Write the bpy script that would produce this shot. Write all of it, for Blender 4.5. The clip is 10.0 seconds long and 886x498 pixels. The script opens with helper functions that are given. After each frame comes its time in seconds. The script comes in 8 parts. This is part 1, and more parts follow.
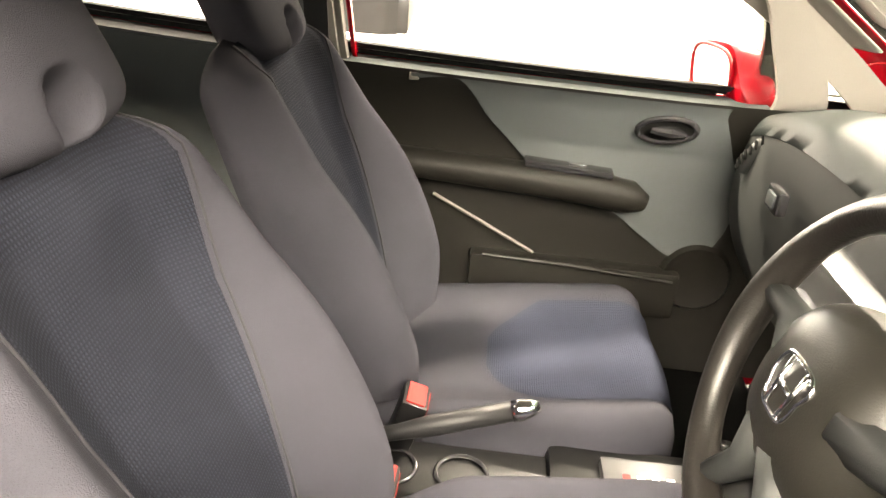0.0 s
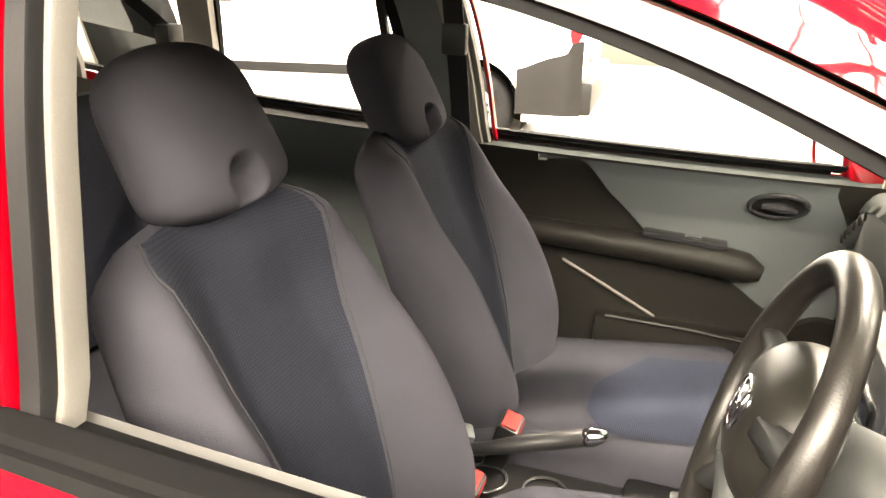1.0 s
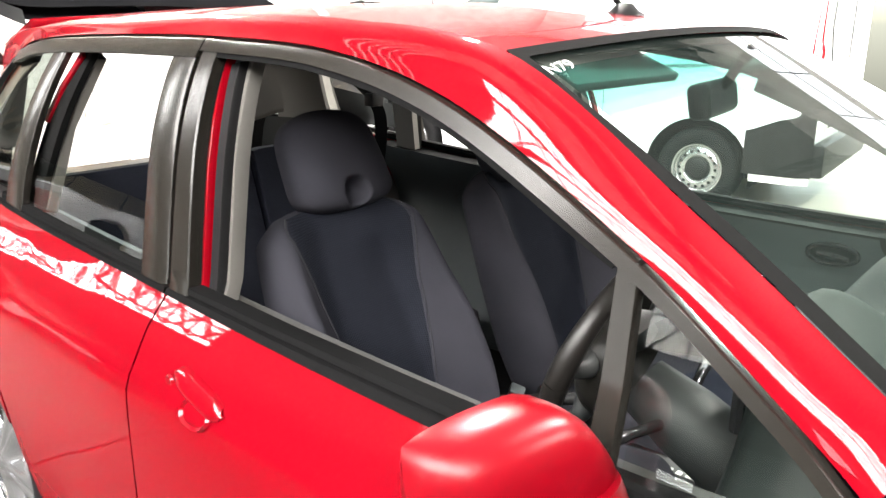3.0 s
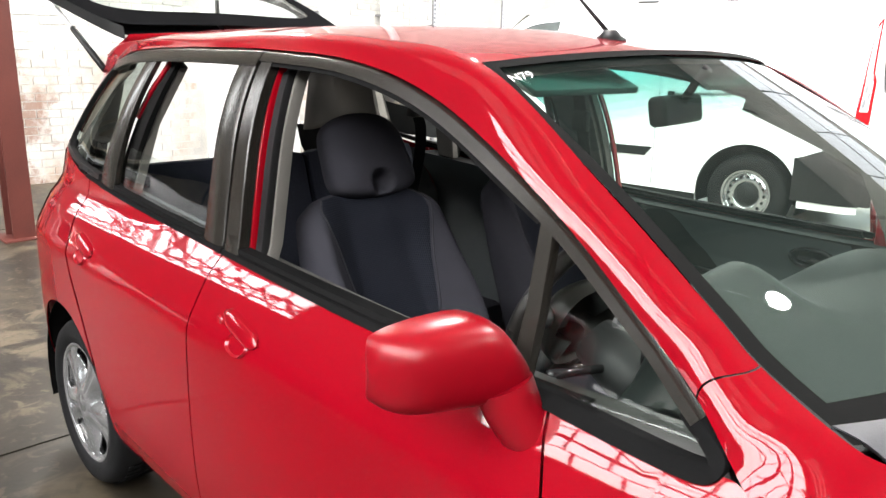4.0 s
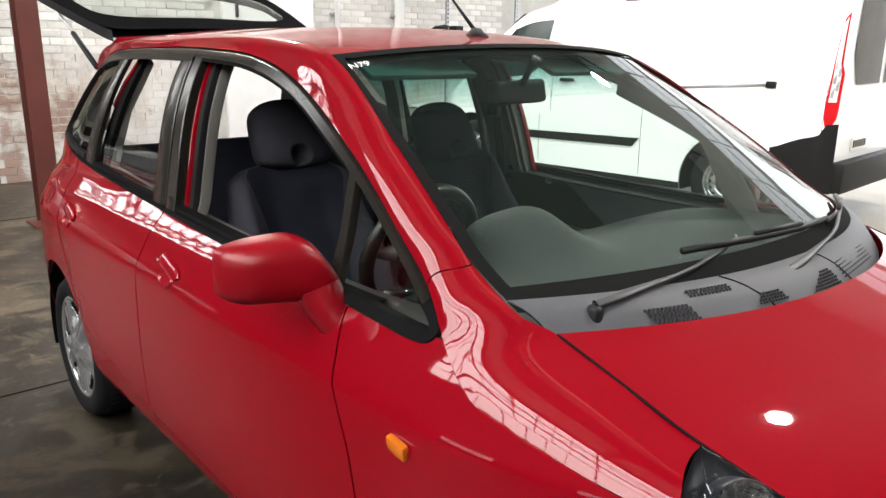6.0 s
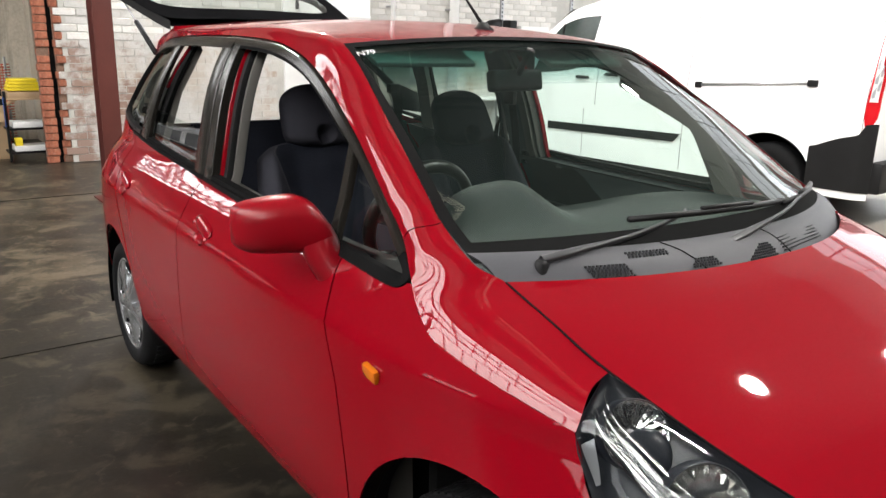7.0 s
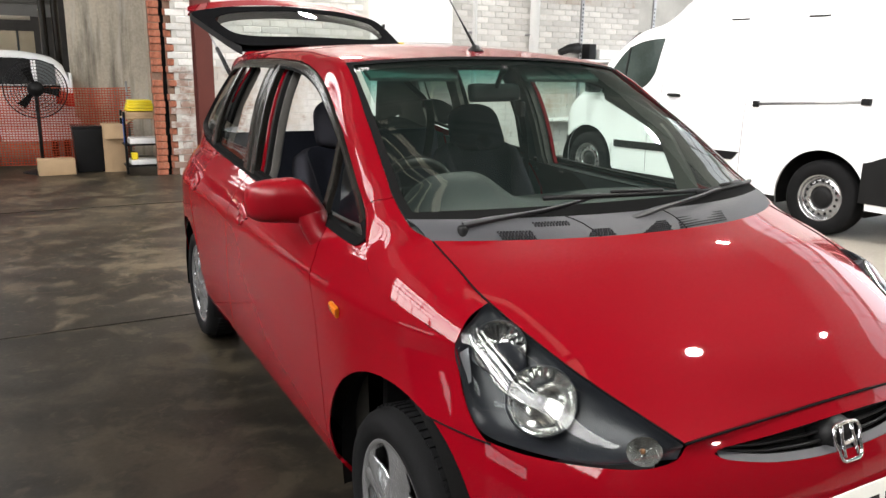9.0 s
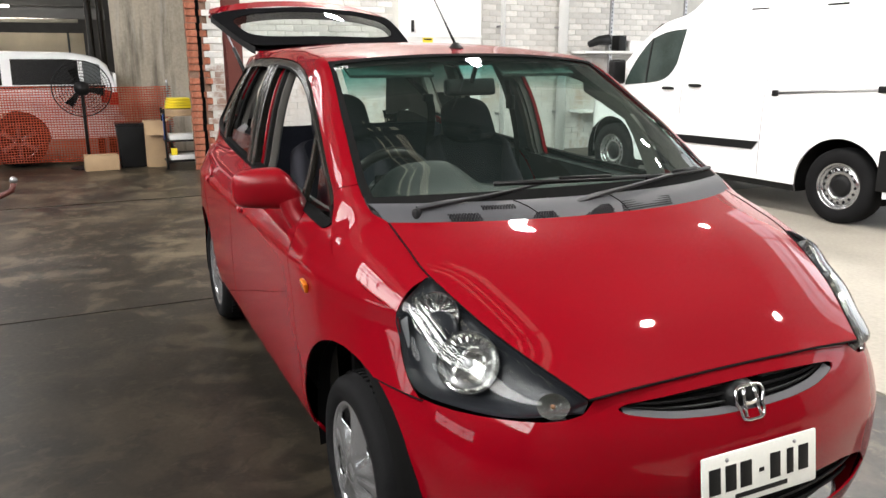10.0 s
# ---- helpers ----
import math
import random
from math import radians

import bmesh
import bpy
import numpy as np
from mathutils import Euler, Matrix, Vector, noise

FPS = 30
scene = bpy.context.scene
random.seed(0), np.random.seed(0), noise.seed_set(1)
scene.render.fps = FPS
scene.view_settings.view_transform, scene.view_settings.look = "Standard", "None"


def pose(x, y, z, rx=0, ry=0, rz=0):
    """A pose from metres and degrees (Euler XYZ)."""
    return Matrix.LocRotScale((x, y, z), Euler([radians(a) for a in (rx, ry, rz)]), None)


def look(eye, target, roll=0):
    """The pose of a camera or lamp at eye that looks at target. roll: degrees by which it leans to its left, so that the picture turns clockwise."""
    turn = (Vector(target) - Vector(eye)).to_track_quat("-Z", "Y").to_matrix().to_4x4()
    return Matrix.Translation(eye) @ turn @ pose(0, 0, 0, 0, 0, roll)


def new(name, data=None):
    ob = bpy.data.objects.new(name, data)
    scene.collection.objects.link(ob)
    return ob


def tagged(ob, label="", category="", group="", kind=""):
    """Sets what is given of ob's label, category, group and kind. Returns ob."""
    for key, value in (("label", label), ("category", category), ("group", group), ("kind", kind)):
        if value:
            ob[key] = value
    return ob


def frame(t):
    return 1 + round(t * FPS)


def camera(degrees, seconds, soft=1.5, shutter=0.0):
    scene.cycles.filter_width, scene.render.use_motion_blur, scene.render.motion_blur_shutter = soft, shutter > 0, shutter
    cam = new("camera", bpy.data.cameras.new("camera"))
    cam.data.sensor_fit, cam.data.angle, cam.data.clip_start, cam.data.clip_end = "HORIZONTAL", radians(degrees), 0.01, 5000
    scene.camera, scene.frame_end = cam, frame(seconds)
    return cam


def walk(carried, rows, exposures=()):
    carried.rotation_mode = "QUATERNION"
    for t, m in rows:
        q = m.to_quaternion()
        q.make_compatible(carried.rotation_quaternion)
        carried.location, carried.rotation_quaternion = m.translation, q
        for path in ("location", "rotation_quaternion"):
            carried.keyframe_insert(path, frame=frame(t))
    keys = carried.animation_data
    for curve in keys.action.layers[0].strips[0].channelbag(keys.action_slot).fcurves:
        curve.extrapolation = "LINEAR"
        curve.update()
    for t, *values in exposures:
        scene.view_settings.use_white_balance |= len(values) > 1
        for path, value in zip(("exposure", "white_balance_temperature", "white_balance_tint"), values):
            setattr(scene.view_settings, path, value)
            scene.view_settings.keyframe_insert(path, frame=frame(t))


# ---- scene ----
cam = camera(60.3, 10.0)
PATH = [
    (0, (0.135, -0.911, 1.33), (0.048, 0.899, 0.485), 5.1),
    (0.5, (0.218, -0.982, 1.364), (-0.142, 0.836, 0.611), 4.4),
    (1, (0.339, -1.13, 1.403), (-0.275, 0.645, 0.715), 1.3),
    (1.5, (0.488, -1.274, 1.429), (-0.374, 0.413, 0.788), 2.2),
    (2, (0.648, -1.324, 1.485), (-0.353, 0.294, 0.869), 0.5),
    (2.5, (0.838, -1.371, 1.48), (-0.289, 0.175, 0.899), 0.2),
    (2.7, (0.897, -1.391, 1.494), (-0.279, 0.114, 0.902), 0.1),
    (3.8, (1.257, -1.548, 1.474), (-0.122, -0.183, 0.989), 1.0),
    (4, (1.314, -1.57, 1.479), (-0.073, -0.221, 0.972), 1.3),
    (4.5, (1.459, -1.584, 1.508), (0.06, -0.249, 0.999), -0.1),
    (5, (1.65, -1.557, 1.49), (0.25, -0.227, 0.968), 0.1),
    (5.2, (1.709, -1.542, 1.481), (0.311, -0.22, 0.936), 1.0),
    (6.3, (2.014, -1.567, 1.471), (0.527, -0.325, 0.975), 0.7),
    (6.5, (2.083, -1.568, 1.456), (0.576, -0.354, 0.952), 1.2),
    (7, (2.228, -1.589, 1.472), (0.679, -0.439, 0.945), 1.5),
    (7.5, (2.376, -1.563, 1.474), (0.783, -0.464, 0.971), 1.3),
    (8, (2.563, -1.535, 1.46), (0.924, -0.499, 0.969), 1.4),
    (8.5, (2.705, -1.527, 1.464), (1.038, -0.541, 0.963), 1.5),
    (9, (2.856, -1.528, 1.461), (1.151, -0.595, 0.988), 1.0),
    (9.5, (3.02, -1.493, 1.476), (1.299, -0.597, 0.988), 0.9),
    (10, (3.163, -1.391, 1.477), (1.406, -0.57, 0.987), -0.0),
]
EXPOSURES = [(0, 2.85, 8300, 10), (1, 2.55, 8200, 10), (1.5, 2.12, 7550, 10), (2, 2.0, 7050, 10), (2.7, 1.40, 6700, 10), (4, 0.45, 6450, 10), (5.2, -0.06, 6500, 10), (6.5, -0.39, 6500, 10), (10, -0.35, 6500, 10)]
walk(cam, [(t, look(e, g, r)) for t, e, g, r in PATH], EXPOSURES)

# ---- world, light and exposure ----
world = bpy.data.worlds.new("world")
scene.world = world
world.use_nodes = True
sky = world.node_tree.nodes.new("ShaderNodeTexSky")
sky.sky_type, sky.sun_disc, sky.sun_elevation, sky.sun_rotation = "NISHITA", False, radians(48), radians(200)
world.node_tree.links.new(sky.outputs[0], world.node_tree.nodes["Background"].inputs[0])
world.node_tree.nodes["Background"].inputs[1].default_value = 0.12
sun = new("sun", bpy.data.lights.new("sun", "SUN"))
sun.data.energy, sun.data.angle, sun.data.color = 2.0, radians(1.0), (1, 0.96, 0.9)
sun.matrix_world = pose(0, 0, 12, 42, 0, 200)


def area_lamp(name, m, sx, sy, watts, colour=(1, 1, 1)):
    ob = new(name, bpy.data.lights.new(name, "AREA"))
    ob.data.shape, ob.data.size, ob.data.size_y, ob.data.energy, ob.data.color = "RECTANGLE", sx, sy, watts, colour
    ob.matrix_world = m
    return ob


# ---- materials ----
def mat(name, colour, rough=0.5, metal=0.0, coat=0.0, vary=0.12, scale=6.0, fine=120.0, bump=0.0, rvary=0.1, spec=0.5):
    """A Principled surface: two scales of noise vary its colour and roughness, the finer one gives relief."""
    m = bpy.data.materials.new(name)
    m.use_nodes = True
    nt = m.node_tree
    b = nt.nodes["Principled BSDF"]
    b.inputs["Metallic"].default_value, b.inputs["Coat Weight"].default_value = metal, coat
    b.inputs["Coat Roughness"].default_value, b.inputs["Specular IOR Level"].default_value = 0.03, spec
    co = nt.nodes.new("ShaderNodeTexCoord")
    big, small = nt.nodes.new("ShaderNodeTexNoise"), nt.nodes.new("ShaderNodeTexNoise")
    for n, s, d in ((big, scale, 5), (small, fine, 3)):
        n.inputs["Scale"].default_value, n.inputs["Detail"].default_value = s, d
        nt.links.new(co.outputs["Object"], n.inputs["Vector"])
    mix = nt.nodes.new("ShaderNodeMix")
    mix.data_type, mix.inputs[0].default_value = "FLOAT", 0.4
    nt.links.new(big.outputs["Fac"], mix.inputs[2]), nt.links.new(small.outputs["Fac"], mix.inputs[3])
    ramp = nt.nodes.new("ShaderNodeValToRGB")
    lo, hi = [c * (1 - vary) for c in colour], [min(1, c * (1 + vary)) for c in colour]
    ramp.color_ramp.elements[0].position, ramp.color_ramp.elements[1].position = 0.32, 0.68
    ramp.color_ramp.elements[0].color, ramp.color_ramp.elements[1].color = (*lo, 1), (*hi, 1)
    nt.links.new(mix.outputs[0], ramp.inputs[0]), nt.links.new(ramp.outputs[0], b.inputs["Base Color"])
    rr = nt.nodes.new("ShaderNodeMapRange")
    rr.inputs[3].default_value, rr.inputs[4].default_value = max(0, rough - rvary * rough), min(1, rough + rvary * rough)
    nt.links.new(mix.outputs[0], rr.inputs[0]), nt.links.new(rr.outputs[0], b.inputs["Roughness"])
    if bump:
        bp = nt.nodes.new("ShaderNodeBump")
        bp.inputs["Strength"].default_value, bp.inputs["Distance"].default_value = bump, 0.002
        nt.links.new(small.outputs["Fac"], bp.inputs["Height"]), nt.links.new(bp.outputs[0], b.inputs["Normal"])
    return m


def glass_mat(name, tint=(0.9, 0.95, 0.92), rough=0.0):
    """Thin glass: a tinted clear pane with a mirror's share by Fresnel."""
    m = bpy.data.materials.new(name)
    m.use_nodes = True
    nt = m.node_tree
    nt.nodes.remove(nt.nodes["Principled BSDF"])
    tr, gl, mx, fr = (nt.nodes.new("ShaderNode" + k) for k in ("BsdfTransparent", "BsdfGlossy", "MixShader", "Fresnel"))
    tr.inputs[0].default_value = (*tint, 1)
    gl.inputs["Roughness"].default_value, fr.inputs[0].default_value = rough, 1.5
    nt.links.new(fr.outputs[0], mx.inputs[0]), nt.links.new(tr.outputs[0], mx.inputs[1]), nt.links.new(gl.outputs[0], mx.inputs[2])
    nt.links.new(mx.outputs[0], nt.nodes["Material Output"].inputs[0])
    return m


def glow_mat(name, colour, strength):
    m = bpy.data.materials.new(name)
    m.use_nodes = True
    b = m.node_tree.nodes["Principled BSDF"]
    b.inputs["Base Color"].default_value = (*colour, 1)
    b.inputs["Emission Color"].default_value, b.inputs["Emission Strength"].default_value = (*colour, 1), strength
    return m


RED = mat("red_car_paint", (0.178, 0.0005, 0.0050), 0.5, 0.0, 0.75, 0.05, 2.0, 900, spec=0.02)
RED_SATIN = mat("satin_red_mirror_paint", (0.178, 0.0005, 0.0050), 0.31, vary=0.05, scale=2.0, fine=900, spec=0.32)
BLACK_TRIM = mat("black_rubber_trim", (0.008, 0.008, 0.0085), 0.45, vary=0.2, fine=300, bump=0.1, spec=0.18)
BLACK_GLOSS = mat("black_gloss", (0.012, 0.012, 0.013), 0.18, vary=0.1)
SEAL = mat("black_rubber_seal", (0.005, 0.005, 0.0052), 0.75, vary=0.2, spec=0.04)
PILLAR = mat("dark_pillar_paint", (0.0125, 0.0110, 0.0092), 0.26, vary=0.04, rvary=0.02, spec=0.42)
DARK = mat("dark_cavity", (0.006, 0.006, 0.006), 0.9, spec=0.06)
GREY_PLASTIC = mat("grey_cowl_plastic", (0.050, 0.051, 0.057), 0.55, vary=0.15, fine=500, bump=0.15, spec=0.35)
MESH_GREY = mat("dark_mesh_plastic", (0.027, 0.0275, 0.030), 0.7, vary=0.15, spec=0.1)
WIPER_GREY = mat("grey_wiper_paint", (0.026, 0.026, 0.029), 0.45, vary=0.15, fine=400, spec=0.4)
DASH = mat("dash_plastic", (0.019, 0.0205, 0.0205), 0.55, vary=0.12, fine=700, bump=0.1, spec=0.3)
DASH_GREY = mat("grey_door_trim", (0.056, 0.065, 0.067), 0.6, vary=0.1, fine=600, bump=0.25)
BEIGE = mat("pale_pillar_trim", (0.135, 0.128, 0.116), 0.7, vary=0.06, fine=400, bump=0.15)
LEDGE = mat("matt_ledge_trim", (0.024, 0.027, 0.027), 0.85, vary=0.1, spec=0.03)
TRIM_GREY = mat("grey_pillar_trim", (0.085, 0.081, 0.074), 0.7, vary=0.06, fine=400, bump=0.15, spec=0.3)
FABRIC = mat("grey_seat_fabric", (0.0275, 0.0274, 0.0338), 0.92, vary=0.14, scale=9, fine=900, bump=0.6, spec=0.05)
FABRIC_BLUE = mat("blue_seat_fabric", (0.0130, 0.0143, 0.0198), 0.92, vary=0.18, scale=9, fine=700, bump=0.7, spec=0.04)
def weave(m, period=0.0045, depth=0.5, axes=("Y", "Z")):
    """Adds a fine woven relief and tone to a cloth."""
    nt = m.node_tree
    b = nt.nodes["Principled BSDF"]
    co = nt.nodes.new("ShaderNodeTexCoord")
    waves = []
    for axis in axes:
        w = nt.nodes.new("ShaderNodeTexWave")
        w.wave_type, w.bands_direction = "BANDS", axis
        w.inputs["Scale"].default_value, w.inputs["Distortion"].default_value = 0.314 / period, 0.6
        nt.links.new(co.outputs["Object"], w.inputs["Vector"])
        waves.append(w)
    mul = nt.nodes.new("ShaderNodeMath")
    mul.operation = "MULTIPLY"
    nt.links.new(waves[0].outputs["Fac"], mul.inputs[0]), nt.links.new(waves[1].outputs["Fac"], mul.inputs[1])
    old = b.inputs["Base Color"].links[0].from_socket
    hsv, mr = nt.nodes.new("ShaderNodeHueSaturation"), nt.nodes.new("ShaderNodeMapRange")
    mr.inputs[3].default_value, mr.inputs[4].default_value = 1 - depth * 0.6, 1 + depth
    nt.links.new(mul.outputs[0], mr.inputs[0]), nt.links.new(mr.outputs[0], hsv.inputs["Value"])
    nt.links.new(old, hsv.inputs["Color"]), nt.links.new(hsv.outputs[0], b.inputs["Base Color"])
    bp = nt.nodes.new("ShaderNodeBump")
    bp.inputs["Strength"].default_value, bp.inputs["Distance"].default_value = 0.6, 0.001
    nt.links.new(mul.outputs[0], bp.inputs["Height"]), nt.links.new(bp.outputs[0], b.inputs["Normal"])


weave(FABRIC_BLUE, 0.0045, 0.45)
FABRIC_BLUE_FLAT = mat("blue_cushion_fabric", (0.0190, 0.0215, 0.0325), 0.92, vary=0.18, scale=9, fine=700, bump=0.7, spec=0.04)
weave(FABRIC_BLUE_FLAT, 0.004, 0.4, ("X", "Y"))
# darker copy of the dash plastic: shade on the dash top put into colour
DASH_SHADED = mat("shaded_dash_plastic", (0.0095, 0.0125, 0.012), 0.55, vary=0.14, fine=700, bump=0.3, spec=0.18)
DOOR_DARK = mat("dark_door_plastic", (0.0090, 0.0085, 0.0072), 0.42, vary=0.12, fine=600, bump=0.15, spec=0.3)
LEATHER = mat("worn_rim_leather", (0.0085, 0.0075, 0.0068), 0.36, vary=0.25, fine=400, bump=0.2, spec=0.35)
CHROME = mat("chrome", (0.8, 0.8, 0.82), 0.12, 1.0, vary=0.03)
SILVER = mat("silver_wheel_paint", (0.33, 0.333, 0.34), 0.22, 0.8, vary=0.06)
TYRE = mat("tyre_rubber", (0.009, 0.009, 0.0095), 0.75, vary=0.3, fine=200, bump=0.3, spec=0.06)
WHITE_PAINT = mat("white_van_paint", (0.82, 0.83, 0.84), 0.3, 0, 0.8, vary=0.03)
WHITE_PLASTIC = mat("white_plastic", (0.75, 0.75, 0.74), 0.4, vary=0.05)
ORANGE = mat("orange_lens", (0.50, 0.125, 0.005), 0.25, coat=0.5, vary=0.1)
RED_LENS = mat("red_lens", (0.5, 0.01, 0.015), 0.15, coat=0.8, vary=0.1)
BUCKLE_RED = mat("red_button", (0.20, 0.010, 0.009), 0.6, vary=0.05, spec=0.12)
PLATE = mat("white_plate", (0.75, 0.75, 0.7), 0.4, vary=0.05)
STEEL = mat("steel", (0.4, 0.4, 0.41), 0.35, 1.0)
RUST_RED = mat("oxide_red_steel", (0.10, 0.022, 0.016), 0.6, vary=0.3, scale=3, bump=0.2)
CARD = mat("cardboard", (0.42, 0.29, 0.17), 0.85, vary=0.12, scale=5)
YELLOW = mat("yellow_plastic", (0.8, 0.62, 0.02), 0.5, vary=0.15)
BLUE = mat("blue_plastic", (0.03, 0.08, 0.3), 0.5)
MESH_ORANGE = mat("orange_mesh", (0.50, 0.075, 0.028), 0.6)
GLASS = glass_mat("window_glass", (0.82, 0.88, 0.85))
SCREEN = glass_mat("windscreen_glass", (0.69, 0.83, 0.765))
# thin pale-green diffuse veil mixed into the windscreen glass
veil_nt = SCREEN.node_tree
veil, veil_mix = veil_nt.nodes.new("ShaderNodeBsdfDiffuse"), veil_nt.nodes.new("ShaderNodeMixShader")
veil.inputs[0].default_value, veil_mix.inputs[0].default_value = (0.36, 0.52, 0.47, 1), 0.011
veil_nt.links.new(veil_nt.nodes["Mix Shader"].outputs[0], veil_mix.inputs[1]), veil_nt.links.new(veil.outputs[0], veil_mix.inputs[2])
veil_nt.links.new(veil_mix.outputs[0], veil_nt.nodes["Material Output"].inputs[0])
BANDS = [glass_mat("green_shade_band", tuple(a + (b - a) * (k / 9.5) ** 1.7 for a, b in zip((0.10, 0.40, 0.37), (0.97, 1.0, 0.99)))) for k in range(10)]
VAN_GLASS = mat("dark_green_glass", (0.030, 0.042, 0.038), 0.10, vary=0.5, scale=3, spec=0.25)
REAR_GLASS = mat("brown_tinted_glass", (0.060, 0.056, 0.047), 0.2, vary=0.3, scale=2, spec=0.06)
DARK_GLASS = glass_mat("tinted_glass", (0.48, 0.55, 0.52))
LAMP_BOWL = mat("smoky_lamp_bowl", (0.012, 0.0138, 0.0175), 0.30, vary=0.15, spec=0.35)
LENS = glass_mat("lamp_lens", (0.93, 0.95, 0.95))
LAMP_SILVER = mat("lamp_silver", (0.42, 0.43, 0.45), 0.28, 0.85, vary=0.06)
REFLECTOR = mat("lamp_reflector", (0.86, 0.86, 0.84), 0.15, 1.0, vary=0.05)
DIM_REFLECTOR = mat("smoky_reflector", (0.42, 0.42, 0.41), 0.20, 0.9, vary=0.1)
ORANGE_DIM = mat("dim_orange_bulb", (0.16, 0.075, 0.03), 0.3, vary=0.1)
MIRROR = mat("mirror", (0.85, 0.87, 0.88), 0.02, 1.0, vary=0.01)


# ---- mesh helpers ----
def sharpen(bm, angle=38):
    for f in bm.faces:
        f.smooth = True
    for e in bm.edges:
        if len(e.link_faces) == 2 and e.calc_face_angle(0) > radians(angle):
            e.smooth = False


def part(name, bm, material, parent=None, label="", angle=38):
    """Links a bmesh as one mesh object, under parent if given; ends the bmesh."""
    sharpen(bm, angle)
    me = bpy.data.meshes.new(name)
    bm.to_mesh(me)
    bm.free()
    for m in material if isinstance(material, (list, tuple)) else [material]:
        me.materials.append(m)
    ob = new(name, me)
    if parent:
        ob.parent = parent
    return tagged(ob, label)


def empty(name, m=None, parent=None):
    ob = new(name)
    ob.empty_display_size = 0.1
    if m:
        ob.matrix_world = m
    if parent:
        ob.parent = parent
    return ob


def box(bm, x0, x1, y0, y1, z0, z1, bevel=0.0, m=None, seg=2):
    r = bmesh.ops.create_cube(bm, size=1, matrix=Matrix.LocRotScale(((x0 + x1) / 2, (y0 + y1) / 2, (z0 + z1) / 2), None, (x1 - x0, y1 - y0, z1 - z0)))
    vs = r["verts"]
    if bevel:
        es = {e for v in vs for e in v.link_edges}
        out = bmesh.ops.bevel(bm, geom=list(es), offset=bevel, segments=seg, profile=0.6, affect="EDGES")
        vs = list({v for f in out["faces"] for v in f.verts} | {v for v in vs if v.is_valid})
    if m:
        seen = set(vs)
        for v in list(vs):
            for e in v.link_edges:
                seen.add(e.other_vert(v))
        for v in seen:
            v.co = m @ v.co
    return bm


def boxpart(name, dims, material, parent=None, bevel=0.005, m=None, label=""):
    return part(name, box(bmesh.new(), *dims, bevel=bevel, m=m), material, parent, label)


def tube(bm, pts, radius, seg=10, caps=True):
    """A round bar along points; radius: one, or one a point."""
    pts = [Vector(p) for p in pts]
    rs = radius if isinstance(radius, (list, tuple)) else [radius] * len(pts)
    rings, up = [], Vector((0, 0, 1))
    for i, p in enumerate(pts):
        d = (pts[min(i + 1, len(pts) - 1)] - pts[max(i - 1, 0)]).normalized()
        a = d.cross(up if abs(d.dot(up)) < 0.95 else Vector((1, 0, 0))).normalized()
        b = a.cross(d)
        rings.append([bm.verts.new(p + rs[i] * (a * math.cos(2 * math.pi * k / seg) + b * math.sin(2 * math.pi * k / seg))) for k in range(seg)])
    for r0, r1 in zip(rings, rings[1:]):
        for k in range(seg):
            bm.faces.new((r0[k], r0[(k + 1) % seg], r1[(k + 1) % seg], r1[k]))
    if caps:
        bm.faces.new(rings[0][::-1]), bm.faces.new(rings[-1])
    return bm


def lathe(bm, profile, centre, axis="y", seg=40, a0=0.0, a1=2 * math.pi):
    """Turns (radius, along) pairs round an axis through centre."""
    c, full = Vector(centre), a1 - a0 > 6.28
    n = seg if full else seg + 1
    rings = []
    for k in range(n):
        a = a0 + (a1 - a0) * k / seg
        u, v = math.cos(a), math.sin(a)
        rings.append([bm.verts.new(c + (Vector((r * u, h, r * v)) if axis == "y" else Vector((r * u, r * v, h)) if axis == "z" else Vector((h, r * u, r * v)))) for r, h in profile])
    for k in range(seg):
        p, q = rings[k], rings[(k + 1) % n]
        for j in range(len(profile) - 1):
            try:
                bm.faces.new((p[j], p[j + 1], q[j + 1], q[j]))
            except ValueError:
                pass
    return bm


def sheet(bm, f, nu, nv):
    """A grid of faces over f(u, v) for u and v from 0 to 1."""
    vs = [[bm.verts.new(f(i / nu, j / nv)) for j in range(nv + 1)] for i in range(nu + 1)]
    for i in range(nu):
        for j in range(nv):
            bm.faces.new((vs[i][j], vs[i + 1][j], vs[i + 1][j + 1], vs[i][j + 1]))
    return vs


def thick(bm, t):
    """Gives a sheet thickness t against its normals."""
    bm.normal_update()
    rim = [e for e in bm.edges if e.is_boundary]
    skin = bm.faces[:]
    twin = {v: bm.verts.new(v.co - v.normal * t) for v in bm.verts[:]}
    for f in skin:
        bm.faces.new([twin[v] for v in reversed(f.verts)])
    for e in rim:
        f = e.link_faces[0]
        for l in f.loops:
            if l.edge == e:
                a, b = l.vert, l.link_loop_next.vert
                bm.faces.new((b, a, twin[a], twin[b]))
                break
    return bm


CY = 0.035  # the car's centre line


def flip(p, sgn=-1, centre=CY):
    """The point itself, or for sgn -1 its mirror image on the car's other side."""
    return Vector((p[0], p[1] if sgn > 0 else 2 * centre - p[1], p[2]))


def centred(p):
    """Eases a plan drawn round y = 0 over to the centre line; the driver's flank stays."""
    return Vector((p[0], p[1] + CY * (1 + p[1] / 0.84), p[2]))


def mirrored(bm, centre=CY):
    out = bm.copy()
    for v in out.verts:
        v.co.y = 2 * centre - v.co.y
    bmesh.ops.reverse_faces(out, faces=out.faces[:])
    return out


